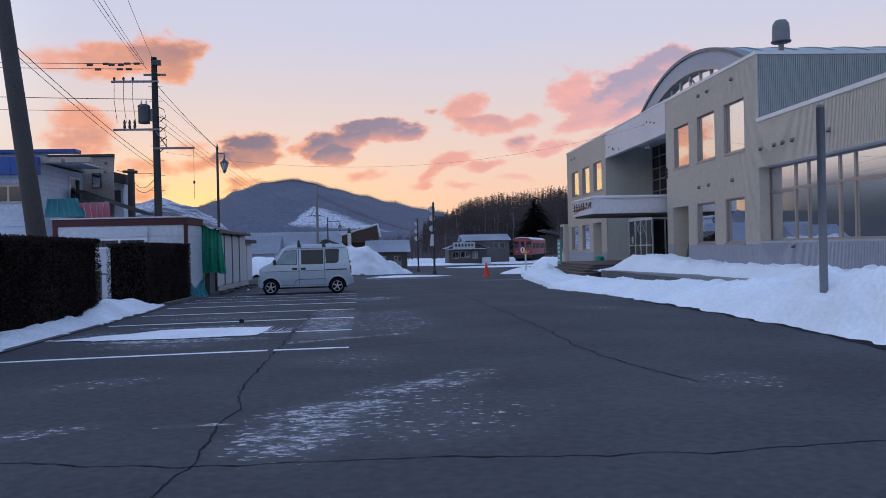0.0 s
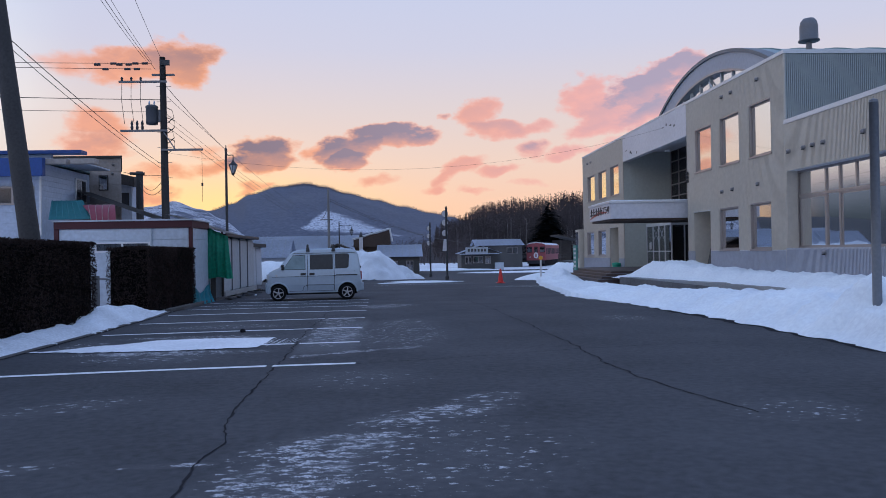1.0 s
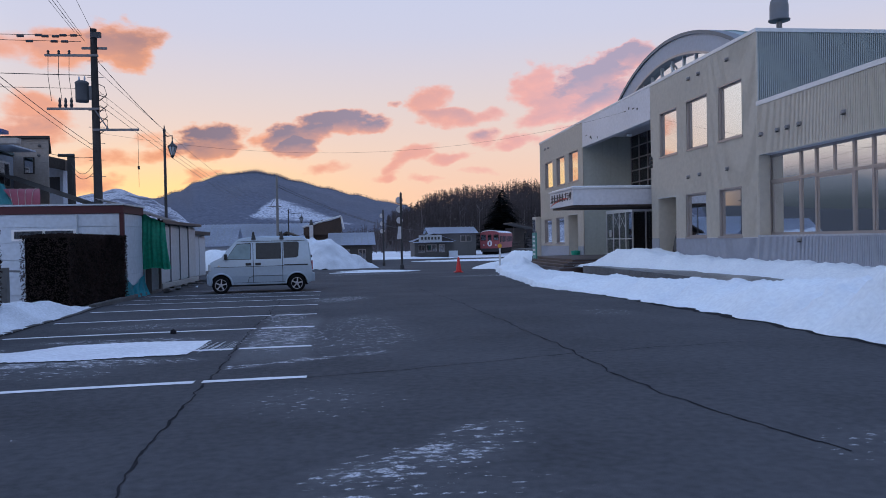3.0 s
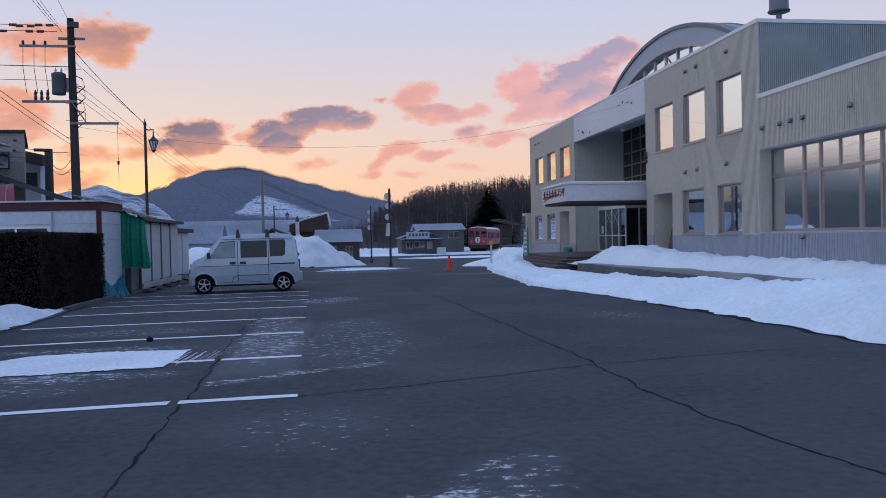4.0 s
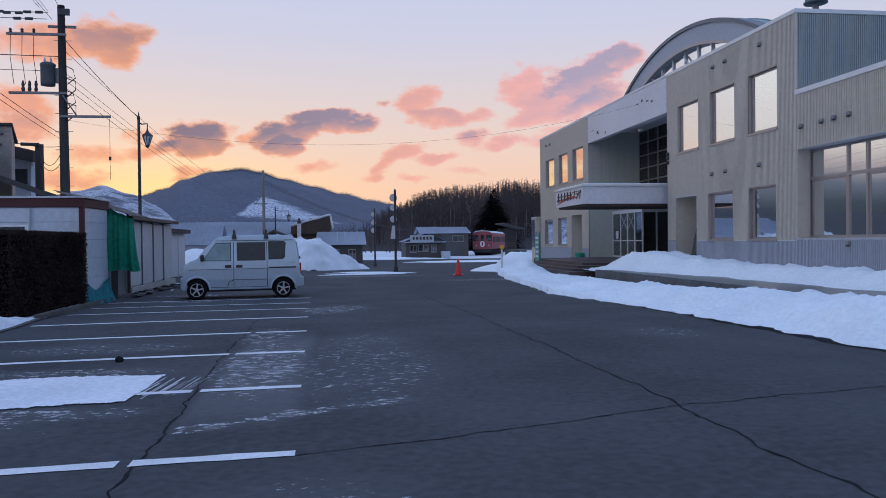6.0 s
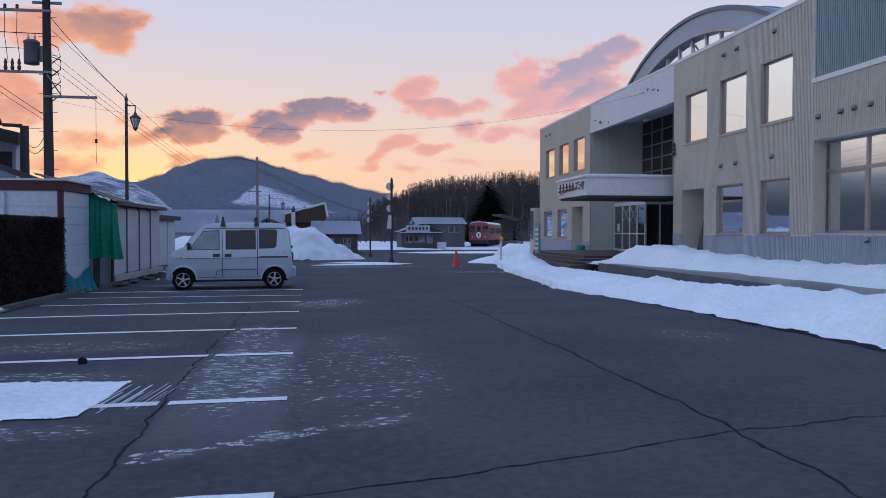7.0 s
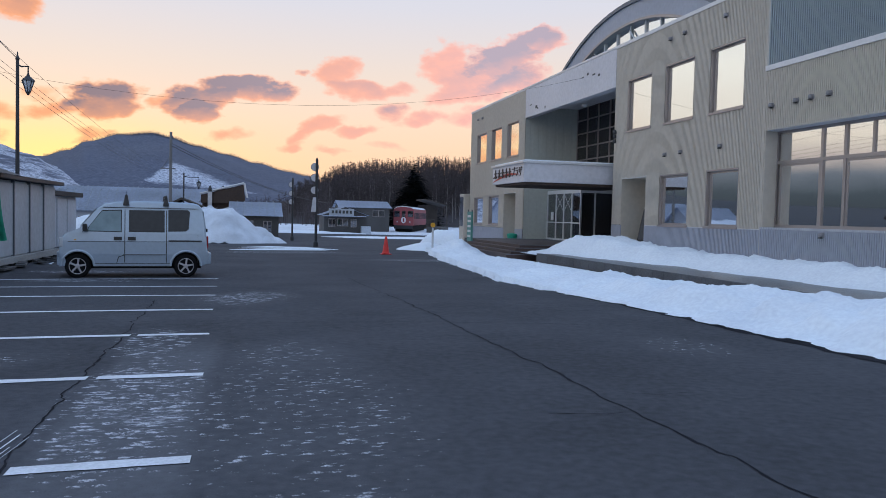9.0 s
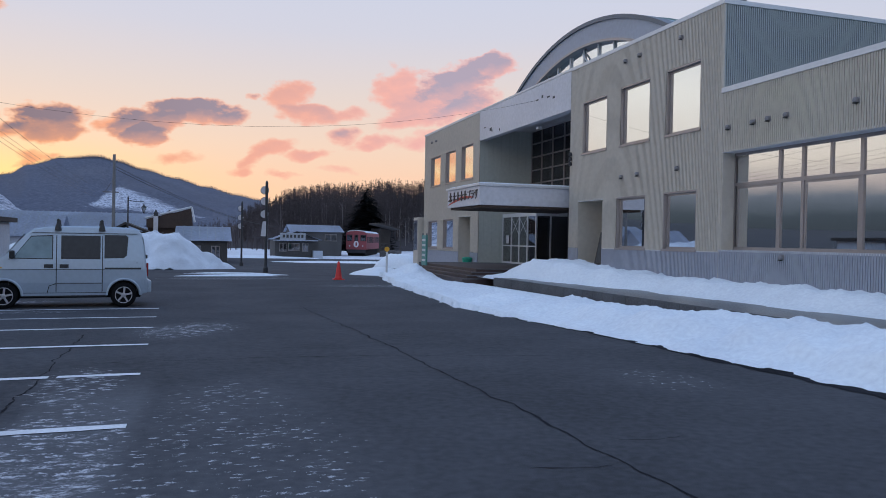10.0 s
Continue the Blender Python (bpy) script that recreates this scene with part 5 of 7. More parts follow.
part("roof", box(-9.8, 31.7, 2.30, X1 + 0.22, 38.7, 2.42, 0.012), POLE_DARK, store)
part("foot", box(X1 - 0.05, 31.9, -0.2, X1 + 0.12, 38.4, 0.12, 0.01), CONCRETE, store)
# solid dark block in place of the shade inside the passage
part("passage", box(-9.4, 29.8, -0.2, -7.3, 31.9, 2.5), DARK_WOOD, store, "dark block standing for the shaded passage between the sheds")
# corrugated sheet falling towards the lot
cor = bmesh.new()
top = []
for k in range(61):
    u = k / 60
    x, z = -7.9 + 2.13 * u, 3.10 - 0.72 * u + 0.022 * math.sin(u * 2 * math.pi * 15)
    top.append([cor.verts.new((x, 29.72, z)), cor.verts.new((x, 32.1, z - 0.02))])
for p, q in zip(top, top[1:]):
    cor.faces.new((p[0], q[0], q[1], p[1]))
bmesh.ops.solidify(cor, geom=cor.faces[:], thickness=0.03)
part("lean_to_roof", cor, STEEL, store, "rusty corrugated sheet over the passage")
for x, z in ((-6.38, 2.5),):
    part("lean_post", box(x - 0.04, 31.75, -0.1, x + 0.04, 31.83, z), DARK_WOOD, store)
# added dark sheet stands for the shaded opening below the tarpaulin
part("passage_shade", box(-6.40, 29.95, -0.1, -6.22, 30.02, 0.75, 0.01), DARK_WOOD, store)

tarp = bmesh.new()
rows = []
for i in range(29):
    row = []
    v = i / 28
    for j in range(37):
        u = j / 36
        w = 0.84 + 0.16 * v
        x = -6.62 + u * w + 0.10 * v * (1 - u) * 0.2
        y = 29.86 + 0.07 * math.sin(u * 19 + 1.2 * v) * (0.25 + 0.75 * v) + 0.035 * math.sin(u * 41 + 3 * v) * (0.4 + v) - 0.10 * math.sin(3.1 * v) + 0.25 * u * u
        z = 2.70 - 0.42 * u - v * (1.94 - 0.38 * u + 0.03 * math.sin(u * 9)) - 0.03 * abs(math.sin(u * 9.4)) * (1 - v)
        row.append(tarp.verts.new((x, y, z)))
    rows.append(row)
for r0, r1 in zip(rows, rows[1:]):
    for k in range(36):
        tarp.faces.new((r0[k], r0[k + 1], r1[k + 1], r1[k]))
bmesh.ops.solidify(tarp, geom=tarp.faces[:], thickness=0.006)
solid("green_tarpaulin", tarp, TARP_GREEN, "green plastic tarpaulin hanging over the shed passage", "tarpaulin", smooth=True)
net = bmesh.new()
rows = []
for i in range(13):
    row = []
    v = i / 12
    for j in range(41):
        u = j / 40
        y = 27.35 + u * 2.45
        peak = 0.30 + 0.42 * (2 * u - 1) ** 2 + 0.04 * math.sin(u * 11)
        z = -0.12 + (1 - v) * (peak + 0.12)
        row.append(net.verts.new((X1 + 0.05 + 0.05 * math.sin(u * 23 + v * 3) * (0.3 + v) + 0.03 * math.sin(u * 51) * v + 0.09 * v * v, y, z)))
    rows.append(row)
for r0, r1 in zip(rows, rows[1:]):
    for k in range(40):
        net.faces.new((r0[k], r0[k + 1], r1[k + 1], r1[k]))
bmesh.ops.solidify(net, geom=net.faces[:], thickness=0.006)
solid("teal_net", net, TARP_BLUE, "sagging teal sheet hung at the shed foot", "sheet", smooth=True)
for k, (y, w) in enumerate(((31.2, 0.5), (33.0, 0.8), (34.4, 0.5), (36.0, 0.7), (37.4, 0.5))):
    b = thing("plank", "weathered loose board lying by the store shed", "board", pose(-5.95 - 0.1 * (k % 2), y, gz(y) + 0.05, 0, 3, 12 * k), "loose boards")
    part("board", box(-0.12, -w, 0, 0.12, w, 0.05, 0.008), WALL_GREY, b)
    part("batten", box(-0.10, -w * 0.6, 0.05, 0.10, -w * 0.6 + 0.08, 0.08, 0.006), WALL_GREY, b)

garage = thing("garage_row", "grey garage with panelled doors behind the store shed", "garage")
part("body", box(-12, 44.0, -0.3, -8.2, 50, 2.05), SHED_GREY, garage)
part("roof", box(-12.2, 43.7, 2.05, -7.9, 50.2, 2.26, 0.02), DARK_WOOD, garage)
for k in range(3):
    part("door", box(-8.2, 44.3 + 1.9 * k, -0.2, -8.14, 46.0 + 1.9 * k, 1.95, 0.01), SHED_WHITE, garage)

# ---- house with the blue fascia ----
house = thing("shop_house", "white and tan two-storey shop house with blue roof fascia", "house")
HX = -15.19
part("wall", box(-22, 36.0, -0.2, HX - 0.03, 41.3, 5.75), WALL_WHITE, house, "pale front wall")
for k in range(12):
    part("siding_board", box(HX - 0.03, 36.04, 2.9 + 0.24 * k, HX - 0.006 * (k % 2), 41.28, 3.135 + 0.24 * k, 0.004), WALL_WHITE, house)
    part("siding_board", box(-21.9, 35.97, 2.9 + 0.24 * k, HX - 0.04, 36.0, 3.135 + 0.24 * k, 0.004), WALL_WHITE, house)
part("corner_trim", box(HX - 0.07, 35.95, 2.6, HX + 0.01, 36.04, 5.75, 0.006), TRIM, house)
part("fascia", box(-22.3, 35.3, 5.15, -14.8, 35.6, 5.94, 0.02), BLUE_METAL, house, "deep blue metal fascia")
for k in range(9):
    part("fascia_seam", box(-22.0 + 0.75 * k, 35.285, 5.16, -21.96 + 0.75 * k, 35.30, 5.93), BLUE_METAL, house)
part("roof", box(-22.3, 35.6, 5.86, HX + 0.05, 41.3, 5.96, 0.01), ROOF_METAL, house)
part("parapet", box(-22.3, 36.8, 5.96, HX + 0.1, 37.0, 6.26), WALL_WHITE, house)
part("roof_edge", box(-22.3, 36.5, 6.26, -13.65, 37.2, 6.42, 0.02), BLUE_METAL, house, "blue roof edge")
for xa, xb in ((-15.07, -13.96), (-13.80, -12.72)):
    part("eave_beam", box(xa, 35.7, 5.70, xb, 36.1, 5.93, 0.02), WALL_TAN, house)
part("eave_soffit", box(HX, 36.1, 5.92, -13.9, 40.6, 5.98), WALL_WHITE, house)
wn = part("window", box(-17.3, 35.90, 3.94, -15.45, 35.97, 4.76, 0.01), FRAME, house)
for k in range(2):
    part("pane", box(-17.22 + 0.9 * k, 35.89, 4.02, -16.42 + 0.9 * k, 35.90, 4.68), GLASS_DARK, wn)
wd = part("window", box(HX, 39.5, 4.30, HX + 0.06, 40.8, 5.47, 0.01), TRIM, house, "white framed side window")
for k in range(2):
    part("pane", box(HX + 0.06, 39.6 + 0.58 * k, 4.38, HX + 0.07, 40.1 + 0.58 * k, 5.38), GLASS_DARK, wd)
def skew_block(x0, x1, y0, y1, z0, z1):
    bm = box(x0, y0, z0, x1, y1, z1)
    for v in bm.verts:
        if v.co.x > x1 - 0.1 and v.co.y > y0 + 1:
            v.co.x -= 2.3
    return bm


part("wall", skew_block(-19, -13.62, 41.34, 47.5, -0.2, 6.64), WALL_TAN, house, "tan sided upper block")
for k in range(17):
    part("siding_board", box(-15.6, 41.30, 2.88 + 0.22 * k, -13.63, 41.34, 3.092 + 0.22 * k, 0.004), WALL_TAN, house)
part("roof", skew_block(-19.2, -13.5, 41.15, 47.6, 6.64, 6.75), DARK_WOOD, house)
wt2 = part("window", box(-14.72, 41.24, 4.99, -14.25, 41.30, 5.78, 0.01), DARK_WOOD, house)
part("pane", box(-14.67, 41.23, 5.04, -14.30, 41.24, 5.73), GLASS, wt2, "pane mirroring the sunset")
for x, z in ((-14.0, 6.3), (-14.05, 5.85)):
    part("vent", lathe([(0.07, 0), (0.06, 0.09), (0.02, 0.12)], 12, m=Matrix.Translation((x, 41.30, z)) @ Euler((radians(90), 0, 0)).to_matrix().to_4x4()), STEEL, house)
aw = bmesh.new()
aw.faces.new([aw.verts.new(p) for p in ((-14.4, 34.9, 3.22), (-12.6, 34.9, 3.22), (-13.35, 35.9, 4.1), (-14.7, 35.9, 4.1))])
bmesh.ops.solidify(aw, geom=aw.faces[:], thickness=0.05)
teal = part("awning", aw, TEAL_METAL, house, "teal sloping awning")
for k in range(7):
    part("seam", tube([(-14.36 + 0.28 * k, 34.89, 3.24), (-14.66 + 0.20 * k, 35.89, 4.12)], 0.018, 5), TEAL_METAL, teal)
aw = bmesh.new()
rows = []
for i in range(9):
    a = math.pi / 2 * i / 8
    rows.append([aw.verts.new((x, 35.9 - 1.1 * math.sin(a), 3.10 + 0.8 * math.cos(a))) for x in (-13.3 + 0.75 * math.sin(a) ** 2, -12.6 + 0.2 * math.sin(a), -12.15 + 0.15 * math.sin(a), -12.0 + 0.45 * math.sin(a))])
for r0, r1 in zip(rows, rows[1:]):
    for k in range(3):
        aw.faces.new((r0[k], r0[k + 1], r1[k + 1], r1[k]))
part("awning", aw, MAROON, house, "maroon rounded awning", True)
for k in range(4):
    pts = [(-13.0 + 0.32 * k + (0.42 - 0.08 * k) * math.sin(a) ** 2, 35.9 - 1.12 * math.sin(a), 3.11 + 0.81 * math.cos(a)) for a in (math.pi / 2 * q / 8 for q in range(9))]
    part("awning_rib", tube(pts, 0.012, 5), WALL_TAN, house, "pale awning rib")
lr = bmesh.new()
lr.faces.new([lr.verts.new(p) for p in ((-15.1, 41.2, 4.90), (-14.9, 38.9, 4.76), (-11.3, 38.9, 3.42), (-11.3, 41.2, 3.5))])
bmesh.ops.solidify(lr, geom=lr.faces[:], thickness=0.14)
part("lean_roof", lr, WALL_GREY, house, "dark sloping lean-to roof")
part("lean_wall", box(-15.1, 39.1, -0.2, -11.5, 41.2, 3.3), WALL_TAN, house)
annex = thing("rear_house", "small dark-gabled house behind the shop", "house")
part("wall", box(-19.0, 49.3, -0.3, -15.85, 50.2, 6.2), WALL_WHITE, annex)
part("roof", slab([(-17.2, 6.85), (-15.4, 6.42), (-15.4, 5.83), (-17.2, 6.2)], 1.2, m=Matrix.Translation((0, 48.4, 0))), DARK_WOOD, annex)
part("window", box(-16.6, 48.95, 4.6, -15.9, 49.0, 5.5), DARK, annex)

# ---- poles and wires ----
leaning = thing("utility_pole", "thick leaning concrete utility pole behind the hedge", "pole")
part("pole", tube([(-7.26, 18.6, -0.1), (-7.5, 18.6, 2.0), (-8.15, 18.6, 7.4), (-8.4, 18.6, 9.6)], [0.215, 0.21, 0.175, 0.165], 16), POLE_CONC, leaning, "", True)
part("step_bolt", tube([(-8.0, 18.6, 5.6), (-7.75, 18.6, 5.62)], 0.012, 6), STEEL, leaning)

PX, PY = -10.95, 39.8
pole = thing("utility_pole", "tall concrete power pole with crossarms and transformer", "pole")
part("pole", tube([(PX + 0.03, PY, -0.2), (PX, PY, 3.5), (PX - 0.05, PY, 11.4)], [0.21, 0.19, 0.14], 14), POLE_CONC, pole, "", True)


def arm(x0, x1, z, y=PY - 0.2):
    return part("crossarm", box(x0, y - 0.05, z - 0.05, x1, y + 0.05, z + 0.05, 0.008), STEEL, pole)


arm(PX - 2.1, PX + 0.2, 10.15)
arm(PX - 2.05, PX + 0.2, 7.75)
arm(PX - 0.1, PX + 1.9, 6.8)
arm(PX - 0.6, PX + 0.5, 10.55, PY + 0.1)
part("brace", tube([(PX, PY - 0.2, 7.7), (PX + 0.55, PY - 0.2, 6.85)], 0.03, 6), STEEL, pole)
part("top_bracket", box(PX - 0.1, PY - 0.3, 10.95, PX + 0.35, PY - 0.15, 11.2, 0.01, m=Matrix.Translation((0, 0, 0))), POLE_DARK, pole)
tr = part("transformer", lathe([(0.05, 7.95), (0.27, 7.98), (0.28, 8.1), (0.28, 8.75), (0.30, 8.78), (0.30, 8.86), (0.2, 8.93), (0.06, 8.95)], 18, m=Matrix.Translation((PX - 0.55, PY - 0.15, 0.08))), TANK, pole, "grey cylindrical transformer", True)
for dx in (-0.12, 0.12):
    part("bushing", lathe([(0.05, 8.95), (0.035, 9.0), (0.05, 9.05), (0.02, 9.18)], 8, m=Matrix.Translation((PX - 0.55 + dx, PY - 0.15, 0.05))), WALL_WHITE, tr)
part("hanger", box(PX - 0.3, PY - 0.1, 8.2, PX - 0.1, PY + 0.1, 8.8), STEEL, pole)
for x in (-1.95, -1.5, -1.05):
    part("insulator", lathe([(0.03, 0), (0.07, 0.04), (0.04, 0.08), (0.07, 0.12), (0.03, 0.18)], 8, m=Matrix.Translation((PX + x, PY - 0.2, 10.2))), POLE_DARK, pole)
    part("jumper", tube([(PX + x, PY - 0.2, 10.3), (PX + x - 0.02, PY - 0.22, 9.2), (PX + x + 0.1, PY - 0.2, 8.1)], 0.013, 5), WIRE, pole)
for x in (-1.5, -1.25, -1.0):
    part("fuse", lathe([(0.05, 7.8), (0.08, 7.9), (0.05, 8.0), (0.07, 8.1), (0.03, 8.25)], 8, m=Matrix.Translation((PX + x, PY - 0.2, 0))), POLE_DARK, pole)
for k, z in enumerate((11.05, 10.75, 10.95)):
    x = PX - 0.7 - 0.35 * k
    for s in (0.0, 0.45, 1.5):
        part("insulator", tube([(x - s, PY - 0.2 - 0.1 * k, z), (x - s - 0.28, PY - 0.2 - 0.1 * k, z)], 0.06, 8), POLE_DARK, pole)
for k in range(10):
    z = 3.2 + 0.75 * k
    part("step_bolt", tube([(PX - 0.35, PY, z), (PX + 0.35, PY, z)], 0.012, 5), STEEL, pole)
for k in range(4):
    z = 8.9 - 0.5 * k
    part("cable_loop", tube([(PX + 0.12, PY - 0.1, z), (PX + 0.42 + 0.1 * (k % 2), PY - 0.15, z - 0.15), (PX + 0.5, PY - 0.1, z - 0.5), (PX + 0.15, PY, z - 0.75)], 0.022, 6), WIRE, pole)


def wire(a, b, sag=0.3, r=0.016, n=14):
    pts = []
    for k in range(n + 1):
        t = k / n
        pts.append((a[0] + (b[0] - a[0]) * t, a[1] + (b[1] - a[1]) * t, a[2] + (b[2] - a[2]) * t - 4 * sag * t * (1 - t)))
    return tube(pts, r, 5)


wires = thing("overhead_wires", "black overhead power and telephone wires", "wire")
for a, b, sag, r in (
        ((PX - 0.5, PY - 0.2, 11.05), (-32, 41, 11.9), 0.1, 0.014), ((PX - 0.5, PY - 0.3, 10.75), (-32, 40, 11.5), 0.1, 0.014), ((PX, PY, 9.3), (-32, 41, 10.3), 0.1, 0.018), ((PX, PY, 8.7), (-32, 41, 9.6), 0.1, 0.012),
        ((PX - 0.8, PY - 0.2, 11.2), (-5.2, 4.0, 10.6), 0.5, 0.009), ((PX - 0.5, PY - 0.2, 11.1), (-4.6, 4.0, 10.6), 0.5, 0.009), ((PX - 0.1, PY, 11.3), (-3.2, 4.0, 10.9), 0.5, 0.009), ((PX - 0.4, PY, 10.8), (-4.9, 4.0, 10.3), 0.5, 0.011),
        ((PX, PY, 6.0), (-8.05, 18.6, 6.55), 0.15, 0.011), ((PX, PY, 5.8), (-8.05, 18.6, 6.35), 0.15, 0.009),
        ((PX, PY, 10.1), (-7.85, 39.3, 6.7), 0.1, 0.014), ((PX + 0.1, PY, 8.6), (-12.0, 110, 6.6), 0.5, 0.009), ((PX + 0.1, PY, 8.3), (-12.0, 110, 6.3), 0.5, 0.009), ((PX + 0.1, PY, 8.0), (-12.0, 110, 6.0), 0.5, 0.010), ((PX, PY, 9.6), (-12.5, 110, 7.4), 0.5, 0.01),
        ((PX, PY, 6.7), (15.15, 43, 8.2), 1.5, 0.0045), ((PX - 2.0, PY, 5.75), (PX, PY, 5.6), 0.1, 0.012),
        ((PX + 1.85, PY - 0.2, 6.75), (PX + 1.85, PY - 0.2, 4.2), 0.0, 0.008), ((PX - 0.1, PY, 5.4), (-14.93, 48, 6.2), 0.6, 0.014), ((PX - 0.1, PY, 5.0), (-14.93, 48, 5.9), 0.5, 0.014),
        ((-12.0, 13.0, 9.3), (14.0, 15.5, 9.1), 0.5, 0.010)):
    part("wire", wire(a, b, sag, r), WIRE, wires)
part("wire_weight", tube([(PX + 1.85, PY - 0.2, 5.15), (PX + 1.85, PY - 0.2, 5.0)], 0.05, 8), WIRE, wires)
part("wire_box", tube([(PX - 1.7, PY, 5.68), (PX - 1.0, PY, 5.66)], 0.07, 8), WIRE, wires)
stub = thing("utility_pole", "short thick dark pole behind the shop house", "pole")
part("pole", tube([(-14.93, 48.0, -0.2), (-14.93, 48.0, 6.68)], [0.24, 0.2], 12), POLE_CONC, stub)


def lantern_post(label, x, y, base, top, reach=0.34):
    ob = thing("street_lamp", label, "street lamp", pose(x, y, base), "lantern street lamps")
    h = top - base
    part("pole", tube([(0, 0, 0), (0, 0, h * 0.55), (0, 0, h - 0.25)], [0.085, 0.065, 0.055], 12), POLE_DARK, ob)
    part("finial", lathe([(0.06, h - 0.3), (0.075, h - 0.25), (0.03, h - 0.15), (0.02, h - 0.05), (0.004, h)], 10), POLE_DARK, ob)
    part("arm", tube([(0, 0, h - 0.45), (0.35 * reach, 0, h - 0.52), (reach, 0, h - 0.50), (reach, 0, h - 0.75)], 0.028, 8), POLE_DARK, ob)
    c = Matrix.Translation((reach, 0, h - 1.43))
    part("lantern_roof", lathe([(0.23, 0.42), (0.20, 0.47), (0.07, 0.58), (0.03, 0.68)], 8, m=c), POLE_DARK, ob)
    gl = part("lantern_glass", lathe([(0.08, 0.05), (0.19, 0.42)], 8, m=c), LAMP_CLEAR, ob, "frosted lantern glass")
    for k in range(8):
        a = 2 * math.pi * k / 8
        part("lantern_bar", tube([c @ Vector((0.08 * math.cos(a), 0.08 * math.sin(a), 0.05)), c @ Vector((0.2 * math.cos(a), 0.2 * math.sin(a), 0.42))], 0.014, 5), POLE_DARK, gl)
    part("lantern_foot", lathe([(0.02, -0.08), (0.09, 0.02), (0.09, 0.05)], 8, m=c), POLE_DARK, ob)
    part("band", lathe([(0.10, 0.35 * h), (0.10, 0.35 * h + 0.06)], 10), POLE_DARK, ob)


lantern_post("tall dark lantern street lamp behind the store shed", -7.87, 39.3, -0.2, 6.98)
lantern_post("distant dark lantern street lamp beside the road", -5.75, 80, -0.7, 4.95, 1.25)

# ---- parked van ----
def minivan(at):
    van = thing("minivan", "silver-blue boxy kei minivan with roof bars, parked", "van", at)
    L0, HALF = 1.70, 0.735

    def half_at(z):
        if z < 0.56:
            return HALF - (0.56 - z) * 0.10
        return HALF - max(0.0, min(z, 1.05) - 0.86) * 0.09 - max(0.0, z - 1.05) * 0.17

    def arch(cx, r=0.335, n=10, z0=0.28):
        return [(cx - r * math.cos(math.pi * k / n), z0 + r * math.sin(math.pi * k / n)) for k in range(n + 1)]

    low = [(0.03, 0.30)] + arch(0.39 + 0.02) + arch(2.83) + [(3.36, 0.33)]
    top = [(3.385, 0.40), (3.375, 0.60), (3.335, 0.64), (3.31, 1.00), (3.305, 1.05), (3.28, 1.32), (3.21, 1.66), (3.13, 1.755), (3.0, 1.79), (2.4, 1.812), (1.8, 1.812), (1.25, 1.785), (0.98, 1.735), (0.82, 1.62), (0.62, 1.38),
           (0.44, 1.15), (0.28, 1.085), (0.20, 1.05), (0.10, 1.00), (0.045, 0.86), (0.02, 0.66), (0.0, 0.58), (0.0, 0.40)]
    outline = low + top
    bm = bmesh.new()
    n = len(outline)
    rings = []
    for s in (-1.0, -0.985, -0.93, 0.0, 0.93, 0.985, 1.0):
        ring = []
        for x, z in outline:
            y = s * half_at(z)
            k = abs(s)
            inset = 0.0 if k < 0.95 else (0.02 if k < 0.99 else 0.05)
            cx, cz = 1.7, 0.95
            zz, xx = z, x
            if z > 1.6:
                zz = z - inset * 1.3
            if x < 0.12 or x > 3.27:
                xx = x + (inset if x < 1 else -inset) * 1.4
            ring.append(bm.verts.new((xx - L0, y, zz)))
        rings.append(ring)
    for r0, r1 in zip(rings, rings[1:]):
        for k in range(n):
            bm.faces.new((r0[k], r1[k], r1[(k + 1) % n], r0[(k + 1) % n]))
    for ring in (rings[0], rings[-1]):
        bm.faces.new([v for v, (x, z) in zip(ring, outline) if z <= 1.0501])
        bm.faces.new([v for v, (x, z) in zip(ring, outline) if z >= 1.0499])
    for cut in (0.56, 0.86):
        bmesh.ops.bisect_plane(bm, geom=bm.verts[:] + bm.edges[:] + bm.faces[:], plane_co=(0, 0, cut), plane_no=(0, 0, 1))
    for v in bm.verts:
        if abs(v.co.y) > 0.63 and 0.5 < v.co.z < 0.9:
            v.co.y = math.copysign(min(abs(v.co.y) + 0.03, half_at(v.co.z)), v.co.y)
    bmesh.ops.recalc_face_normals(bm, faces=bm.faces)
    body = part("body", bm, VAN_PAINT, van)

    def side_panel(pts, depth, proud, name, mat, parent, label=""):
        for s in (-1, 1):
            b = bmesh.new()
            a = [b.verts.new((x - L0, s * (half_at(z) + proud), z)) for x, z in pts]
            c = [b.verts.new((x - L0, s * (half_at(z) + proud - depth), z)) for x, z in pts]
            b.faces.new(a)
            b.faces.new(c[::-1])
            for k in range(len(pts)):
                b.faces.new((a[k], c[k], c[(k + 1) % len(pts)], a[(k + 1) % len(pts)]))
            bmesh.ops.recalc_face_normals(b, faces=b.faces)
            part(name, b, mat, parent, label)

    front = [(0.62, 1.10), (0.66, 1.20), (0.93, 1.555), (1.345, 1.575), (1.345, 1.09)]
    mid = [(1.545, 1.10), (1.545, 1.575), (2.31, 1.58), (2.31, 1.10)]
    rear = [(2.43, 1.12), (2.43, 1.60), (2.86, 1.60), (2.91, 1.56), (2.88, 1.18), (2.82, 1.13)]

    def grown(pts, d):
        cx, cz = sum(p[0] for p in pts) / len(pts), sum(p[1] for p in pts) / len(pts)
        return [(cx + (x - cx) * (1 + d / 0.4), cz + (z - cz) * (1 + d / 0.25)) for x, z in pts]

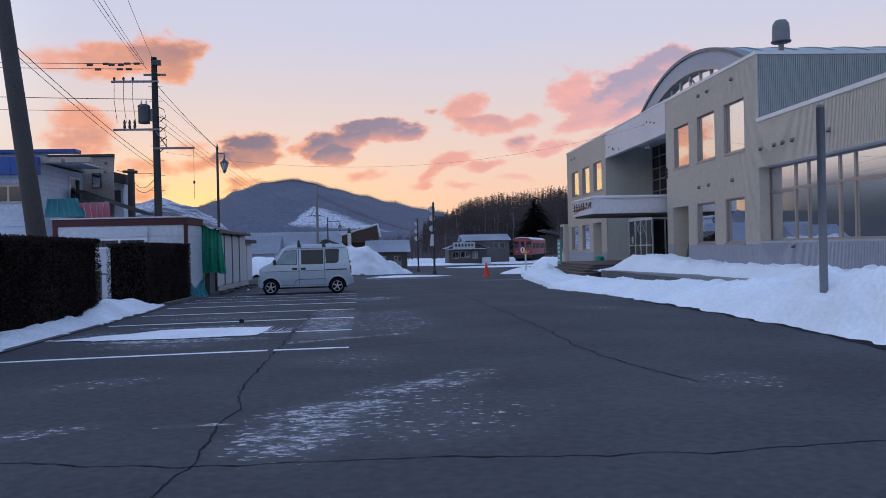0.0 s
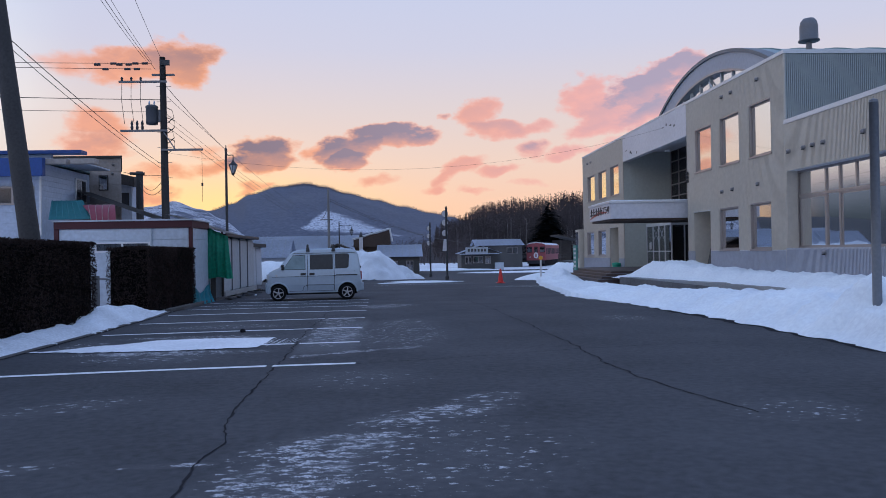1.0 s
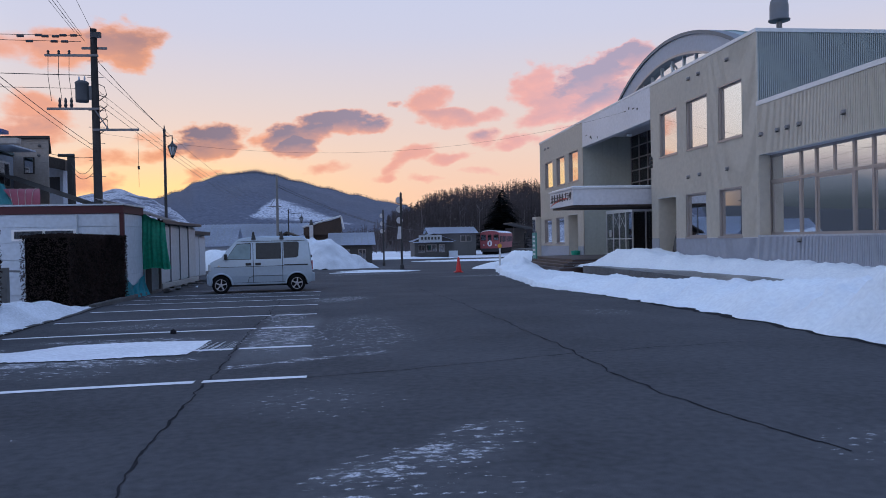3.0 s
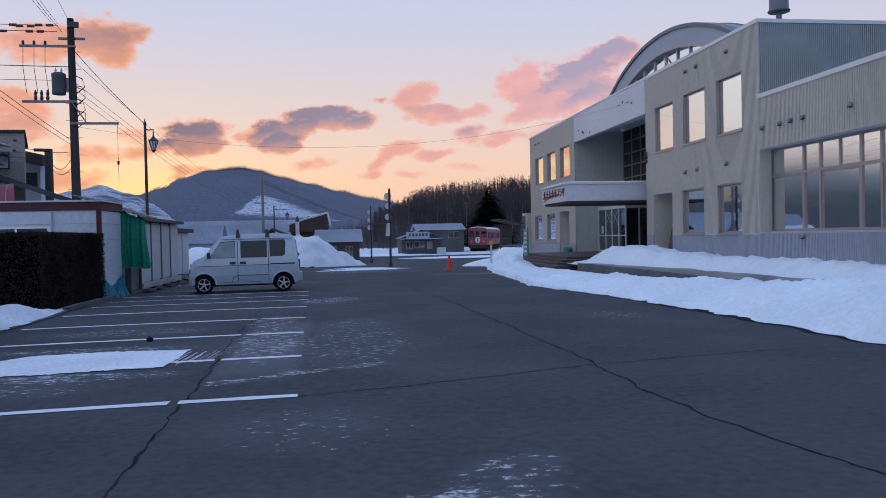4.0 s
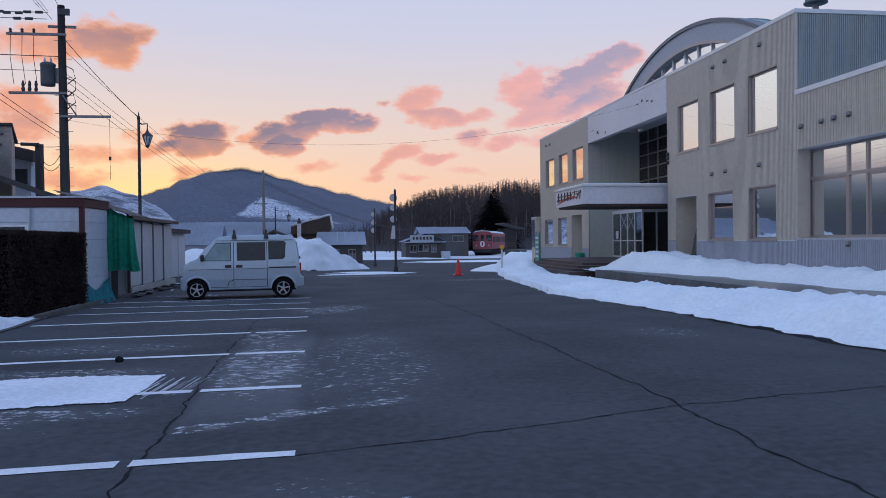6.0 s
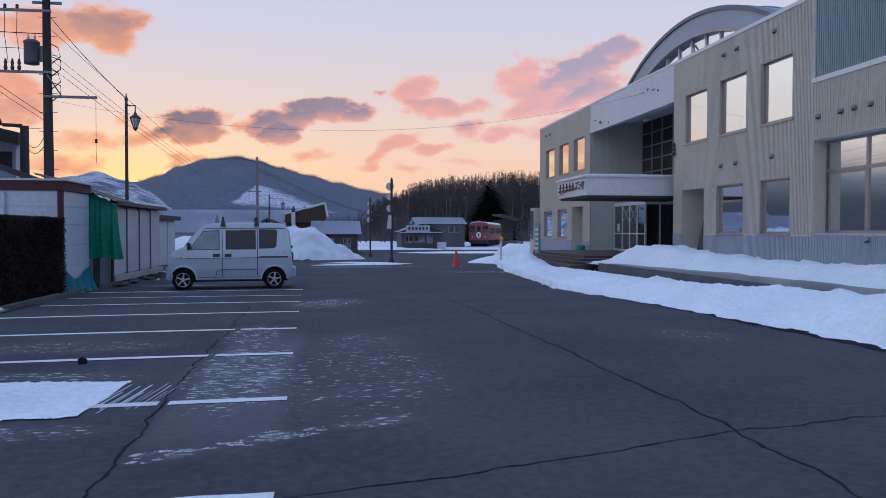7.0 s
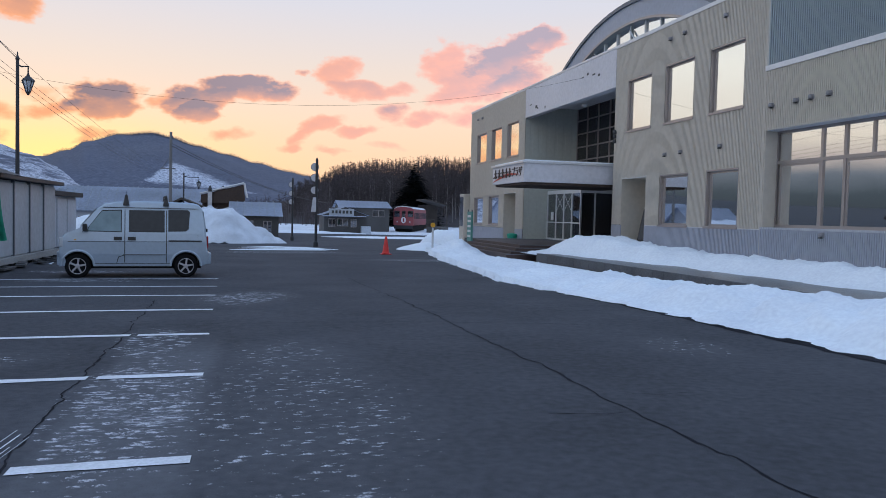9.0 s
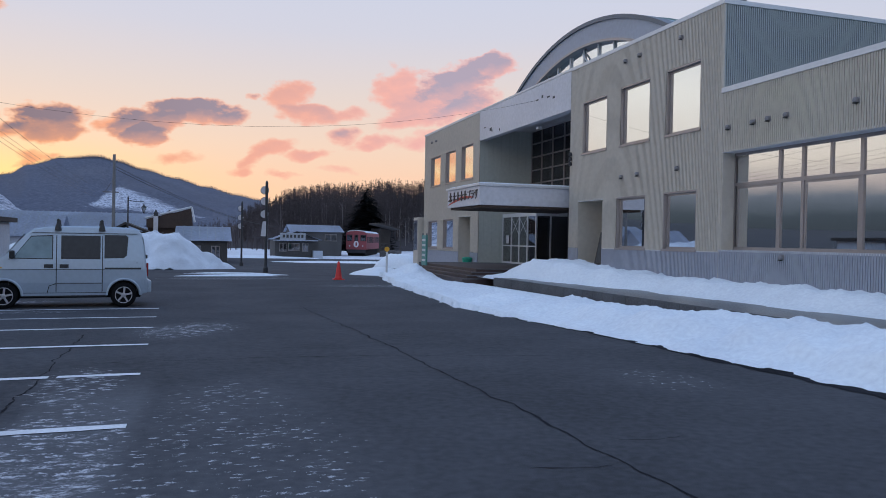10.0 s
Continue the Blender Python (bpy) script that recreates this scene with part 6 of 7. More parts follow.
    for pts, mat, lab in ((front, CAR_GLASS, "front side window with a pale sky reflection in its colour"), (mid, CAR_GLASS_TINT, "dark tinted side window"), (rear, CAR_GLASS_TINT, "dark tinted rear side window")):
        side_panel(grown(pts, 0.022), 0.02, 0.004, "window_seal", PLASTIC, body)
        side_panel(pts, 0.004, 0.009, "window", mat, body, lab)
    for pts in ([(0.50, 0.40), (0.505, 1.08), (0.515, 1.08), (0.51, 0.40)], *[[(x, za), (x, za + 0.155), (x + 0.018, za + 0.155), (x + 0.018, za)] for x in (1.425, 2.365) for za in (0.36, 0.515, 0.67, 0.825, 0.98, 1.135, 1.29, 1.445)]):
        side_panel(pts, 0.01, 0.004, "door_gap", PLASTIC, body)
    for a, b in ((1.19, 1.37), (1.50, 1.68)):
        side_panel([(a, 0.885), (a, 0.965), (b, 0.965), (b, 0.885)], 0.03, 0.02, "door_handle", PLASTIC, body, "black door handle")
    side_panel([(2.42, 0.855), (2.42, 0.895), (3.20, 0.895), (3.20, 0.855)], 0.02, 0.004, "slide_rail", PLASTIC, body)
    # black strip draws the shading along the beltline fold
    side_panel([(0.20, 0.835), (0.20, 0.847), (2.42, 0.862), (2.42, 0.85)], 0.01, 0.003, "crease_shade", PLASTIC, body)
    side_panel([(1.40, 0.535), (1.40, 0.56), (2.36, 0.56), (2.36, 0.535)], 0.02, 0.010, "moulding", POLE_GREY, body)
    side_panel([(0.76, 0.25), (0.76, 0.32), (2.48, 0.32), (2.48, 0.25)], 0.05, -0.01, "sill", PLASTIC, body)
    side_panel([(0.33, 0.875), (0.33, 0.90), (0.38, 0.90), (0.38, 0.875)], 0.02, 0.008, "side_marker", YELLOW, body)
    side_panel([(0.95, 1.640), (0.95, 1.652), (3.12, 1.662), (3.12, 1.650)], 0.02, 0.012, "gutter", PLASTIC, body, "dark roof gutter")
    side_panel([(1.25, 0.345), (1.29, 0.50), (1.425, 0.545), (1.425, 0.53), (1.305, 0.49), (1.265, 0.345)], 0.01, 0.004, "door_gap", PLASTIC, body)
    # black strip draws the shaded fold above the sill
    side_panel([(0.76, 0.335), (0.76, 0.345), (2.48, 0.345), (2.48, 0.335)], 0.01, 0.004, "crease_shade", PLASTIC, body)
    side_panel([(3.10, 0.36), (3.10, 1.02), (3.112, 1.02), (3.112, 0.36)], 0.01, 0.003, "panel_gap", PLASTIC, body)
    for s in (-1, 1):
        for c in (0.41, 2.83):
            pts = []
            b = bmesh.new()
            for r in (0.335, 0.385):
                pts.append([b.verts.new((c - L0 - r * math.cos(math.pi * k / 14), s * (HALF + 0.018), 0.28 + r * math.sin(math.pi * k / 14))) for k in range(15)])
            inner = [b.verts.new((v.co.x, s * (HALF - 0.08), v.co.z)) for v in pts[0]]
            outer = [b.verts.new((v.co.x, s * (HALF - 0.01), v.co.z)) for v in pts[1]]
            for k in range(14):
                for p, q in ((pts[0], pts[1]), (inner, pts[0]), (pts[1], outer)):
                    b.faces.new((p[k], p[k + 1], q[k + 1], q[k]))
            bmesh.ops.recalc_face_normals(b, faces=b.faces)
            part("wheel_arch", b, VAN_PAINT, body, "", True)
    part("wheel_well", box(0.03 - L0, -0.66, 0.33, 3.3 - L0, 0.66, 0.60), RUBBER, van)
    part("floor_pan", box(0.2 - L0, -0.60, 0.22, 3.2 - L0, 0.60, 0.33), RUBBER, van)
    # glass front and back, lamps, bumpers
    wsh = bmesh.new()
    wsh.faces.new([wsh.verts.new(p) for p in ((0.455 - L0, -0.64, 1.17), (0.455 - L0, 0.64, 1.17), (0.80 - L0, 0.60, 1.60), (0.80 - L0, -0.60, 1.60))])
    bmesh.ops.translate(wsh, verts=wsh.verts, vec=(-0.012, 0, 0.012))
    part("windscreen", wsh, CAR_GLASS, body)
    rw = bmesh.new()
    rw.faces.new([rw.verts.new(p) for p in ((3.315 - L0, -0.58, 1.12), (3.315 - L0, 0.58, 1.12), (3.245 - L0, 0.54, 1.60), (3.245 - L0, -0.54, 1.60))])
    part("rear_window", rw, CAR_GLASS_TINT, body)
    for s in (-1, 1):
        part("headlamp", box(0.015 - L0, s * 0.70 - 0.05, 0.72, 0.10 - L0, s * 0.70 + 0.04, 0.94, 0.02), LAMP_CLEAR, body, "clear headlamp")
        part("tail_lamp", box(3.315 - L0, s * 0.65 - 0.05, 0.70, 3.36 - L0, s * 0.67 + 0.045, 1.0, 0.015), LAMP_RED, body, "red tail lamp")
        mir = part("door_mirror", box(0.52 - L0, s * 0.82 - 0.08, 1.08, 0.62 - L0, s * 0.82 + 0.08, 1.26, 0.03), PLASTIC, body, "black door mirror")
    part("rear_hinge", box(3.30 - L0, -0.60, 1.10, 3.345 - L0, -0.52, 1.18, 0.008), PLASTIC, body)
    part("rear_bumper", box(3.30 - L0, -0.70, 0.33, 3.43 - L0, 0.70, 0.60, 0.03), VAN_PAINT, van)
    part("front_bumper", box(-0.03 - L0, -0.70, 0.30, 0.10 - L0, 0.70, 0.62, 0.03), VAN_PAINT, van)
    part("number_plate", box(-0.045 - L0, -0.16, 0.42, -0.032 - L0, 0.16, 0.58), TRIM, van)
    for x in (1.46, 2.36):
        bar = part("roof_bar", tube([(x - L0, -0.62, 1.90), (x - L0, 0.62, 1.90)], 0.018, 8), PLASTIC, van, "black roof bar")
        for s in (-1, 1):
            part("bar_foot", lathe([(0.075, 1.70), (0.06, 1.78), (0.035, 1.86), (0.03, 1.93), (0.012, 1.96)], 8, m=Matrix.Translation((x - L0, s * 0.60, 0))), PLASTIC, bar)
    for s in (-1, 1):
        for x in (0.41, 2.83):
            m = Matrix.Translation((x - L0, s * 0.655, 0.28)) @ Euler((radians(-90 * s), 0, 0)).to_matrix().to_4x4()
            wheel = part("wheel", lathe([(0.17, -0.075), (0.24, -0.075), (0.272, -0.055), (0.28, -0.02), (0.28, 0.02), (0.272, 0.055), (0.24, 0.078), (0.185, 0.07), (0.17, 0.05)], 32, m=m), RUBBER, van, "black tyre", True)
            bm = lathe([(0.188, 0.012), (0.188, 0.07), (0.174, 0.072), (0.168, 0.012)], 28, m=m)
            part("rim", bm, CHROME, wheel, "alloy rim", True)
            # added black disc gives the gaps between the spokes their shade
            part("spoke_gap_shade", lathe([(0.19, 0.022), (0.02, 0.024)], 24, m=m), RUBBER, wheel, "black disc standing for the shade behind the spokes")
            sp = bmesh.new()
            for k in range(5):
                mm = m @ Euler((0, 0, 2 * math.pi * k / 5 + 0.2)).to_matrix().to_4x4()
                box(0.03, -0.021, 0.045, 0.172, 0.021, 0.066, 0.006, bm=sp, m=mm)
            lathe([(0.055, 0.04), (0.05, 0.07), (0.02, 0.078)], 14, bm=sp, m=m)
            part("spokes", sp, CHROME, wheel, "five-spoke alloy centre")
    return van


minivan(Matrix.Translation((-2.62, 30.1, -0.135)) @ Euler((0, 0, radians(8))).to_matrix().to_4x4() @ Matrix.Diagonal((1.02, 1, 1.045, 1)))

# ---- cone, posts ----
cone = thing("traffic_cone", "red plastic traffic cone standing on the asphalt", "cone", pose(6.0, 43.2, gz(43.2)) @ Matrix.Diagonal((1.12, 1.12, 1.14, 1)))
part("cone_body", lathe([(0.15, 0.03), (0.135, 0.08), (0.045, 0.66), (0.03, 0.70)], 20), CONE_RED, cone, "", True)
part("cone_base", box(-0.21, -0.21, 0.0, 0.21, 0.21, 0.035, 0.02), CONE_RED, cone)
part("cone_collar", lathe([(0.155, 0.035), (0.16, 0.06), (0.14, 0.085)], 20), CONE_RED, cone, "", True)


def disc_post(label, x, y, base, discs, plate=False):
    ob = thing("disc_sign_post", label, "sign post", pose(x, y, base), "slim disc posts")
    part("pole", tube([(0, 0, 0), (0, 0, 4.85)], 0.075, 10), POLE_DARK, ob)
    part("finial", lathe([(0.08, 4.85), (0.06, 4.95), (0.02, 5.02)], 10), POLE_DARK, ob)
    part("plinth", lathe([(0.14, 0), (0.13, 0.3), (0.08, 0.36)], 10), POLE_DARK, ob)
    for k, z in enumerate(discs):
        m = Matrix.Translation((-0.10, 0.09, z)) @ Euler((radians(90), 0, radians(0))).to_matrix().to_4x4()
        d = part("disc", lathe([(0.20, -0.02), (0.21, 0.0), (0.20, 0.02)], 20, m=m), PANEL, ob, "pale round disc")
        part("disc_ring", lathe([(0.23, -0.03), (0.23, 0.0), (0.205, 0.0)], 20, m=m), POLE_DARK, d)
    if plate:
        part("plate", slab([(-0.3, 2.0), (-0.02, 2.0), (-0.02, 2.8), (-0.2, 2.8)], 0.03, m=Matrix.Translation((0, -0.12, 0))), PANEL, ob, "small white plate")


disc_post("slim dark post with three pale discs and a plate", 3.63, 52.8, -0.36, (4.5, 3.9, 3.2), True)
disc_post("slim dark post with three pale discs", 3.2, 71.5, -0.68, (4.45, 3.75, 3.1))

side_post = thing("steel_post", "plain grey round steel post in the snow", "post", pose(7.95, 12.75, 0.1))
part("pole", tube([(0, 0, 0), (0, 0, 3.62)], 0.068, 14), POLE_GREY, side_post, "", True)
part("cap", lathe([(0.07, 3.62), (0.06, 3.66), (0.01, 3.68)], 14), POLE_GREY, side_post)

far_pole = thing("utility_pole", "distant grey utility pole with a short crossarm", "pole", pose(-5.95, 71.1, -0.6))
part("pole", tube([(0, 0, 0), (0, 0, 8.05)], [0.14, 0.10], 10), POLE_LIT, far_pole)
part("crossarm", box(-0.75, -0.05, 5.25, 0.35, 0.05, 5.33), STEEL, far_pole)
part("brace", tube([(-0.6, 0, 5.3), (0, 0, 6.3)], 0.025, 5), STEEL, far_pole)
far_wires = thing("overhead_wires", "thin distant wires off the far pole", "wire")
for z in (6.6, 6.4):
    part("wire", wire((-5.9, 71.1, z), (12, 120, 3.0), 1.0, 0.02), WIRE, far_wires)
part("wire", wire((5.0, 100, 1.6), (24, 130, 3.4), 0.6, 0.025), WIRE, far_wires)

# ---- railcar on show ----
car = thing("railcar", "old red diesel railcar standing in the snow", "railcar", Matrix.Translation((20.6, 115.5, -0.9)) @ Euler((0, 0, radians(-18))).to_matrix().to_4x4() @ Matrix.Diagonal((1, 1, 1.24, 1)))
shell = bmesh.new()
prof = [(-1.42, 0.85), (-1.42, 2.55), (-1.34, 2.74), (-0.95, 2.90), (0, 2.98), (0.95, 2.90), (1.34, 2.74), (1.42, 2.55), (1.42, 0.85)]
slab(prof, 18.0, bm=shell)
part("body", shell, TRAIN_RED, car)
part("roof", slab([(-1.40, 2.72), (-0.95, 2.95), (0, 3.04), (0.95, 2.95), (1.40, 2.72), (0.95, 2.88), (0, 2.95), (-0.95, 2.88)], 18.1, m=Matrix.Translation((0, -0.05, 0))), SNOW_DIRTY, car, "roof under a thin snow cover")
part("underframe", box(-1.2, 0.4, 0.15, 1.2, 17.6, 0.85), RUBBER, car)
part("buffer_beam", box(-1.3, -0.15, 0.45, 1.3, 0.1, 0.85, 0.03), DARK, car)
for x in (-0.95, 0.0, 0.95):
    w = part("cab_window", box(x - (0.38 if x else 0.26), -0.03, 1.80, x + (0.38 if x else 0.26), 0.0, 2.5, 0.01), DARK, car)
    part("pane", box(x - (0.32 if x else 0.2), -0.04, 1.86, x + (0.32 if x else 0.2), -0.03, 2.44), GLASS_DARK, w)
part("end_door", box(-0.36, -0.02, 0.9, 0.36, 0.0, 2.45, 0.01), TRAIN_RED, car)
part("emblem", lathe([(0.34, -0.02), (0.36, 0.0), (0.34, 0.02)], 24, m=Matrix.Translation((0, -0.05, 1.45)) @ Euler((radians(90), 0, 0)).to_matrix().to_4x4()), PANEL, car, "round pale headboard")
part("emblem_mark", box(-0.10, -0.085, 1.25, 0.10, -0.07, 1.65, 0.01), TRAIN_RED, car)
for x in (-0.9, 0.9):
    part("lamp", lathe([(0.1, 0), (0.09, 0.06)], 12, m=Matrix.Translation((x, 0, 1.25)) @ Euler((radians(90), 0, 0)).to_matrix().to_4x4()), LAMP_CLEAR, car)
for k in range(10):
    part("side_window", box(-1.44, 1.0 + 1.7 * k, 1.6, -1.42, 2.1 + 1.7 * k, 2.3, 0.005), DARK, car)
    part("side_window", box(1.42, 1.0 + 1.7 * k, 1.6, 1.44, 2.1 + 1.7 * k, 2.3, 0.005), DARK, car)
for y in (1.5, 3.5, 14, 16):
    for x in (-0.7, 0.7):
        part("wheel", lathe([(0.42, -0.06), (0.43, 0.06)], 18, m=Matrix.Translation((x, y, 0.42)) @ Euler((0, radians(90), 0)).to_matrix().to_4x4()), RUBBER, car)
deck = thing("viewing_deck", "low wooden deck with rails beside the railcar", "deck", pose(24.4, 113.5, -0.9, 0, 0, -20))
part("floor", box(-0.9, 0, 0, 1.2, 9, 0.9), WALL_GREY, deck)
for k in range(6):
    part("post", box(-0.9, 0.1 + 1.6 * k, 0.9, -0.8, 0.2 + 1.6 * k, 1.9), DARK_WOOD, deck)
for z in (1.4, 1.85):
    part("rail", box(-0.9, 0.1, z, -0.8, 8.4, z + 0.08), DARK_WOOD, deck)
shelter = thing("railcar_shelter", "dark roofed shelter beside the railcar", "shelter", pose(30.6, 138, -0.8) @ Matrix.Diagonal((1, 1, 1.35, 1)))
part("roof", slab([(-1.9, 3.9), (2.2, 3.2), (2.2, 3.05), (-1.9, 3.75)], 8.0), DARK_WOOD, shelter)
for x in (-1.6, 1.9):
    part("post", box(x, 0.2, 0, x + 0.15, 0.35, 3.2), DARK_WOOD, shelter)
part("wall", box(-1.6, 7.6, 0, 2.0, 7.7, 3.2), DARK_WOOD, shelter)


# ---- far houses ----
def gable_house(name, label, x0, x1, y0, y1, eave, ridge, base, wall, roof_mat, ridge_along_x=True, windows=(), over=0.35):
    ob = thing(name, label, "house")
    if ridge_along_x:
        ym = (y0 + y1) / 2
        prof = [(y0, base), (y1, base), (y1, eave), (ym, ridge), (y0, eave)]
        m = Matrix(((0, 1, 0, x0), (1, 0, 0, 0), (0, 0, 1, 0), (0, 0, 0, 1)))
        part("wall", slab(prof, x1 - x0, m=m), wall, ob)
        for ya, za, yb, zb in ((y0 - over, eave - over * (ridge - eave) / (ym - y0), ym, ridge), (y1 + over, eave - over * (ridge - eave) / (ym - y0), ym, ridge)):
            b = bmesh.new()
            b.faces.new([b.verts.new(p) for p in ((x0 - over, ya, za + 0.04), (x1 + over, ya, za + 0.04), (x1 + over, yb, zb + 0.04), (x0 - over, yb, zb + 0.04))])
            bmesh.ops.solidify(b, geom=b.faces[:], thickness=0.14)
            r = part("roof", b, roof_mat, ob, "snow-covered roof")
            n = int((x1 - x0) / 0.6)
            for k in range(n):
                x = x0 + (k + 0.5) * (x1 - x0) / n
                part("seam", tube([(x, ya, za + 0.13), (x, yb, zb + 0.13)], 0.02, 4), SHED_GREY, r)
    else:
        xm = (x0 + x1) / 2
        part("wall", slab([(x0, base), (x1, base), (x1, eave), (xm, ridge), (x0, eave)], y1 - y0, m=Matrix.Translation((0, y0, 0))), wall, ob)
        for xa, za in ((x0 - over, eave - over * (ridge - eave) / (xm - x0)), (x1 + over, eave - over * (ridge - eave) / (xm - x0))):
            b = bmesh.new()
            b.faces.new([b.verts.new(p) for p in ((xa, y0 - over, za + 0.04), (xa, y1 + over, za + 0.04), (xm, y1 + over, ridge + 0.04), (xm, y0 - over, ridge + 0.04))])
            bmesh.ops.solidify(b, geom=b.faces[:], thickness=0.14)
            part("roof", b, roof_mat, ob, "snow-covered roof")
    for wx0, wx1, wz0, wz1 in windows:
        w = part("window", box(wx0, y0 - 0.05, wz0, wx1, y0 - 0.01, wz1), FRAME, ob)
        for k in range(2):
            a = wx0 + 0.06 + k * (wx1 - wx0) / 2
            part("pane", box(a, y0 - 0.06, wz0 + 0.06, a + (wx1 - wx0) / 2 - 0.1, y0 - 0.05, wz1 - 0.06), GLASS_DARK, w)
    return ob


SNOWY_ROOF = shader("snowy_roof", (0.42, 0.46, 0.55), 0.7, 0, 0.15, 1.2)
gable_house("old_house", "low grey wooden house with a snowy roof", -1.6, 2.3, 77, 86, 1.25, 2.4, -0.8, WALL_GREY, SNOWY_ROOF, True, ((-0.9, 0.2, 0.05, 0.8), (1.0, 1.7, -0.3, 0.8)))
shop = gable_house("station_shop", "grey wooden shop with a pale signboard", 8.2, 13.2, 100, 107, 1.45, 2.35, -1.0, WALL_GREY, SNOWY_ROOF, False, ((8.7, 9.5, 0.0, 1.0), (9.7, 11.0, 0.1, 1.0), (11.3, 12.0, 0.0, 1.0)))
part("signboard", box(8.7, 99.4, 1.35, 11.6, 99.55, 2.15, 0.02), SHED_GREY, shop, "faded pale signboard")
for k in range(6):
    part("sign_bar", box(9.0 + 0.42 * k, 99.37, 1.6, 9.25 + 0.42 * k, 99.4, 1.95), WALL_GREY, shop)
part("porch_roof", box(8.0, 98.9, 1.25, 13.0, 100.2, 1.35, 0.02), SNOWY_ROOF, shop)
part("vending_box", box(12.5, 99.3, -0.95, 13.6, 100.1, 0.15, 0.02), SHED_WHITE, shop)
gable_house("tall_house", "dark two-storey house with a snowy roof", 11.6, 18.3, 114, 122, 2.5, 3.4, -1.0, WALL_GREY, SNOWY_ROOF, True, ((16.0, 17.6, 1.25, 2.2),))
br = gable_house("gabled_house", "brown gabled house with white verge boards and chimney", -4.7, -0.8, 88, 98, 2.6, 4.0, -0.8, WALL_BROWN, SNOWY_ROOF, False, ((-1.5, -1.0, 2.6, 3.2),))
part("verge", tube([(-4.9, 87.6, 3.2), (-0.75, 87.6, 4.35)], 0.11, 6), TRIM, br, "white verge board")
part("verge", tube([(-0.75, 87.6, 4.35), (-0.45, 87.6, 2.9)], 0.11, 6), TRIM, br, "white verge board")
part("gable_infill", slab([(-4.8, 2.3), (-0.6, 2.3), (-0.8, 4.2), (-4.8, 3.1)], 0.3, m=Matrix.Translation((0, 87.65, 0))), WALL_BROWN, br)
part("porch_roof", tube([(-2.6, 86.5, 1.7), (-0.7, 86.5, 2.4)], 0.10, 6), TRIM, br)
part("chimney", box(-4.15, 87.2, 1.4, -3.75, 87.6, 3.4, 0.02), PANEL, br)
part("chimney_cap", lathe([(0.22, 3.4), (0.18, 3.6), (0.2, 3.65), (0.05, 4.0)], 10, m=Matrix.Translation((-3.95, 87.4, 0))), POLE_DARK, br)
part("lower_roof", slab([(-7.6, 1.9), (-6.2, 2.7), (-3.0, 1.4), (-3.0, 1.2), (-6.2, 2.5), (-7.6, 1.7)], 5.0, m=Matrix.Translation((0, 82.5, 0))), DARK_WOOD, br)
part("lower_wall", box(-7.0, 83.2, -0.8, -3.2, 87.0, 1.9), WALL_BROWN, br)
wh = gable_house("white_shed", "white-walled low shed with panelled snowy roof", -15.5, -10.4, 75, 80, 1.5, 3.0, -0.8, WALL_WHITE, SNOWY_ROOF, True, ((-13.2, -12.4, 0.2, 0.9),))
lg = gable_house("long_shed", "long farm shed under a pale snowy roof", -34, -4.5, 110, 122, 2.0, 4.3, -0.9, WALL_WHITE, SNOWY_ROOF, True, ())

# ---- trees ----
def bare_trees(name, label, spots, material, seed, limbs=16, larch=True):
    rng = random.Random(seed)
    verts, faces = [], []

    def stick(a, b, ra, rb):
        d = (b - a).normalized()
        ref = Vector((0, 0, 1)) if abs(d.z) < 0.9 else Vector((1, 0, 0))
        u = d.cross(ref).normalized()
        v = d.cross(u)
        n = len(verts)
        for p, r in ((a, ra), (b, rb)):
            for k in range(3):
                verts.append(p + (u * math.cos(2.09 * k) + v * math.sin(2.09 * k)) * r)
        for k in range(3):
            faces.append((n + k, n + (k + 1) % 3, n + 3 + (k + 1) % 3, n + 3 + k))

    for x, y, z, h in spots:
        base = Vector((x, y, z - 0.5))
        tip = base + Vector((rng.uniform(-0.03, 0.03) * h, rng.uniform(-0.03, 0.03) * h, h))
        r = h * 0.011 + 0.03
        stick(base, tip, r, r * 0.15)
        for k in range(limbs):
            f = rng.uniform(0.22, 0.98)
            p = base.lerp(tip, f)
            a = rng.uniform(0, 6.283)
            ln = (h * 0.17 * (1.12 - f) + 0.25) * rng.uniform(0.6, 1.2) if larch else h * rng.uniform(0.12, 0.28) * (1.25 - f)
            up = rng.uniform(-0.05, 0.45) if larch else rng.uniform(0.5, 1.4)
            q = p + Vector((math.cos(a), math.sin(a), up)) * ln
            stick(p, q, r * 0.30, r * 0.10)
            for _ in range(2):
                s = p.lerp(q, rng.uniform(0.3, 0.9))
                stick(s, s + Vector((rng.uniform(-1, 1), rng.uniform(-1, 1), rng.uniform(0.1, 0.9))) * ln * 0.42, r * 0.16, r * 0.07)
    me = bpy.data.meshes.new(name)
    me.from_pydata([tuple(v) for v in verts], [], faces)
    me.materials.append(material)
    return tagged(new(name, me), label, "woods", kind="stuff")


SLOPE = [(-4, 0.2), (0, 0.45), (2, 0.8), (4, 1.2), (6, 1.7), (9, 2.1), (13, 2.4), (20, 2.6), (30, 2.4)]
hill("backdrop", "low wooded rise behind the railcar", SLOPE, 170, 300, WOOD_FLOOR, 0.10, 0.5, 31.0, level=-1.2)


def slope_z(az, r):
    el = lerp_table(SLOPE, az)
    c = max(0.0, (r - 170) / 130)
    top = math.tan(radians(el)) * 300 + 1.5
    return -1.2 + (top + 1.2) * min(1, c) ** 0.85


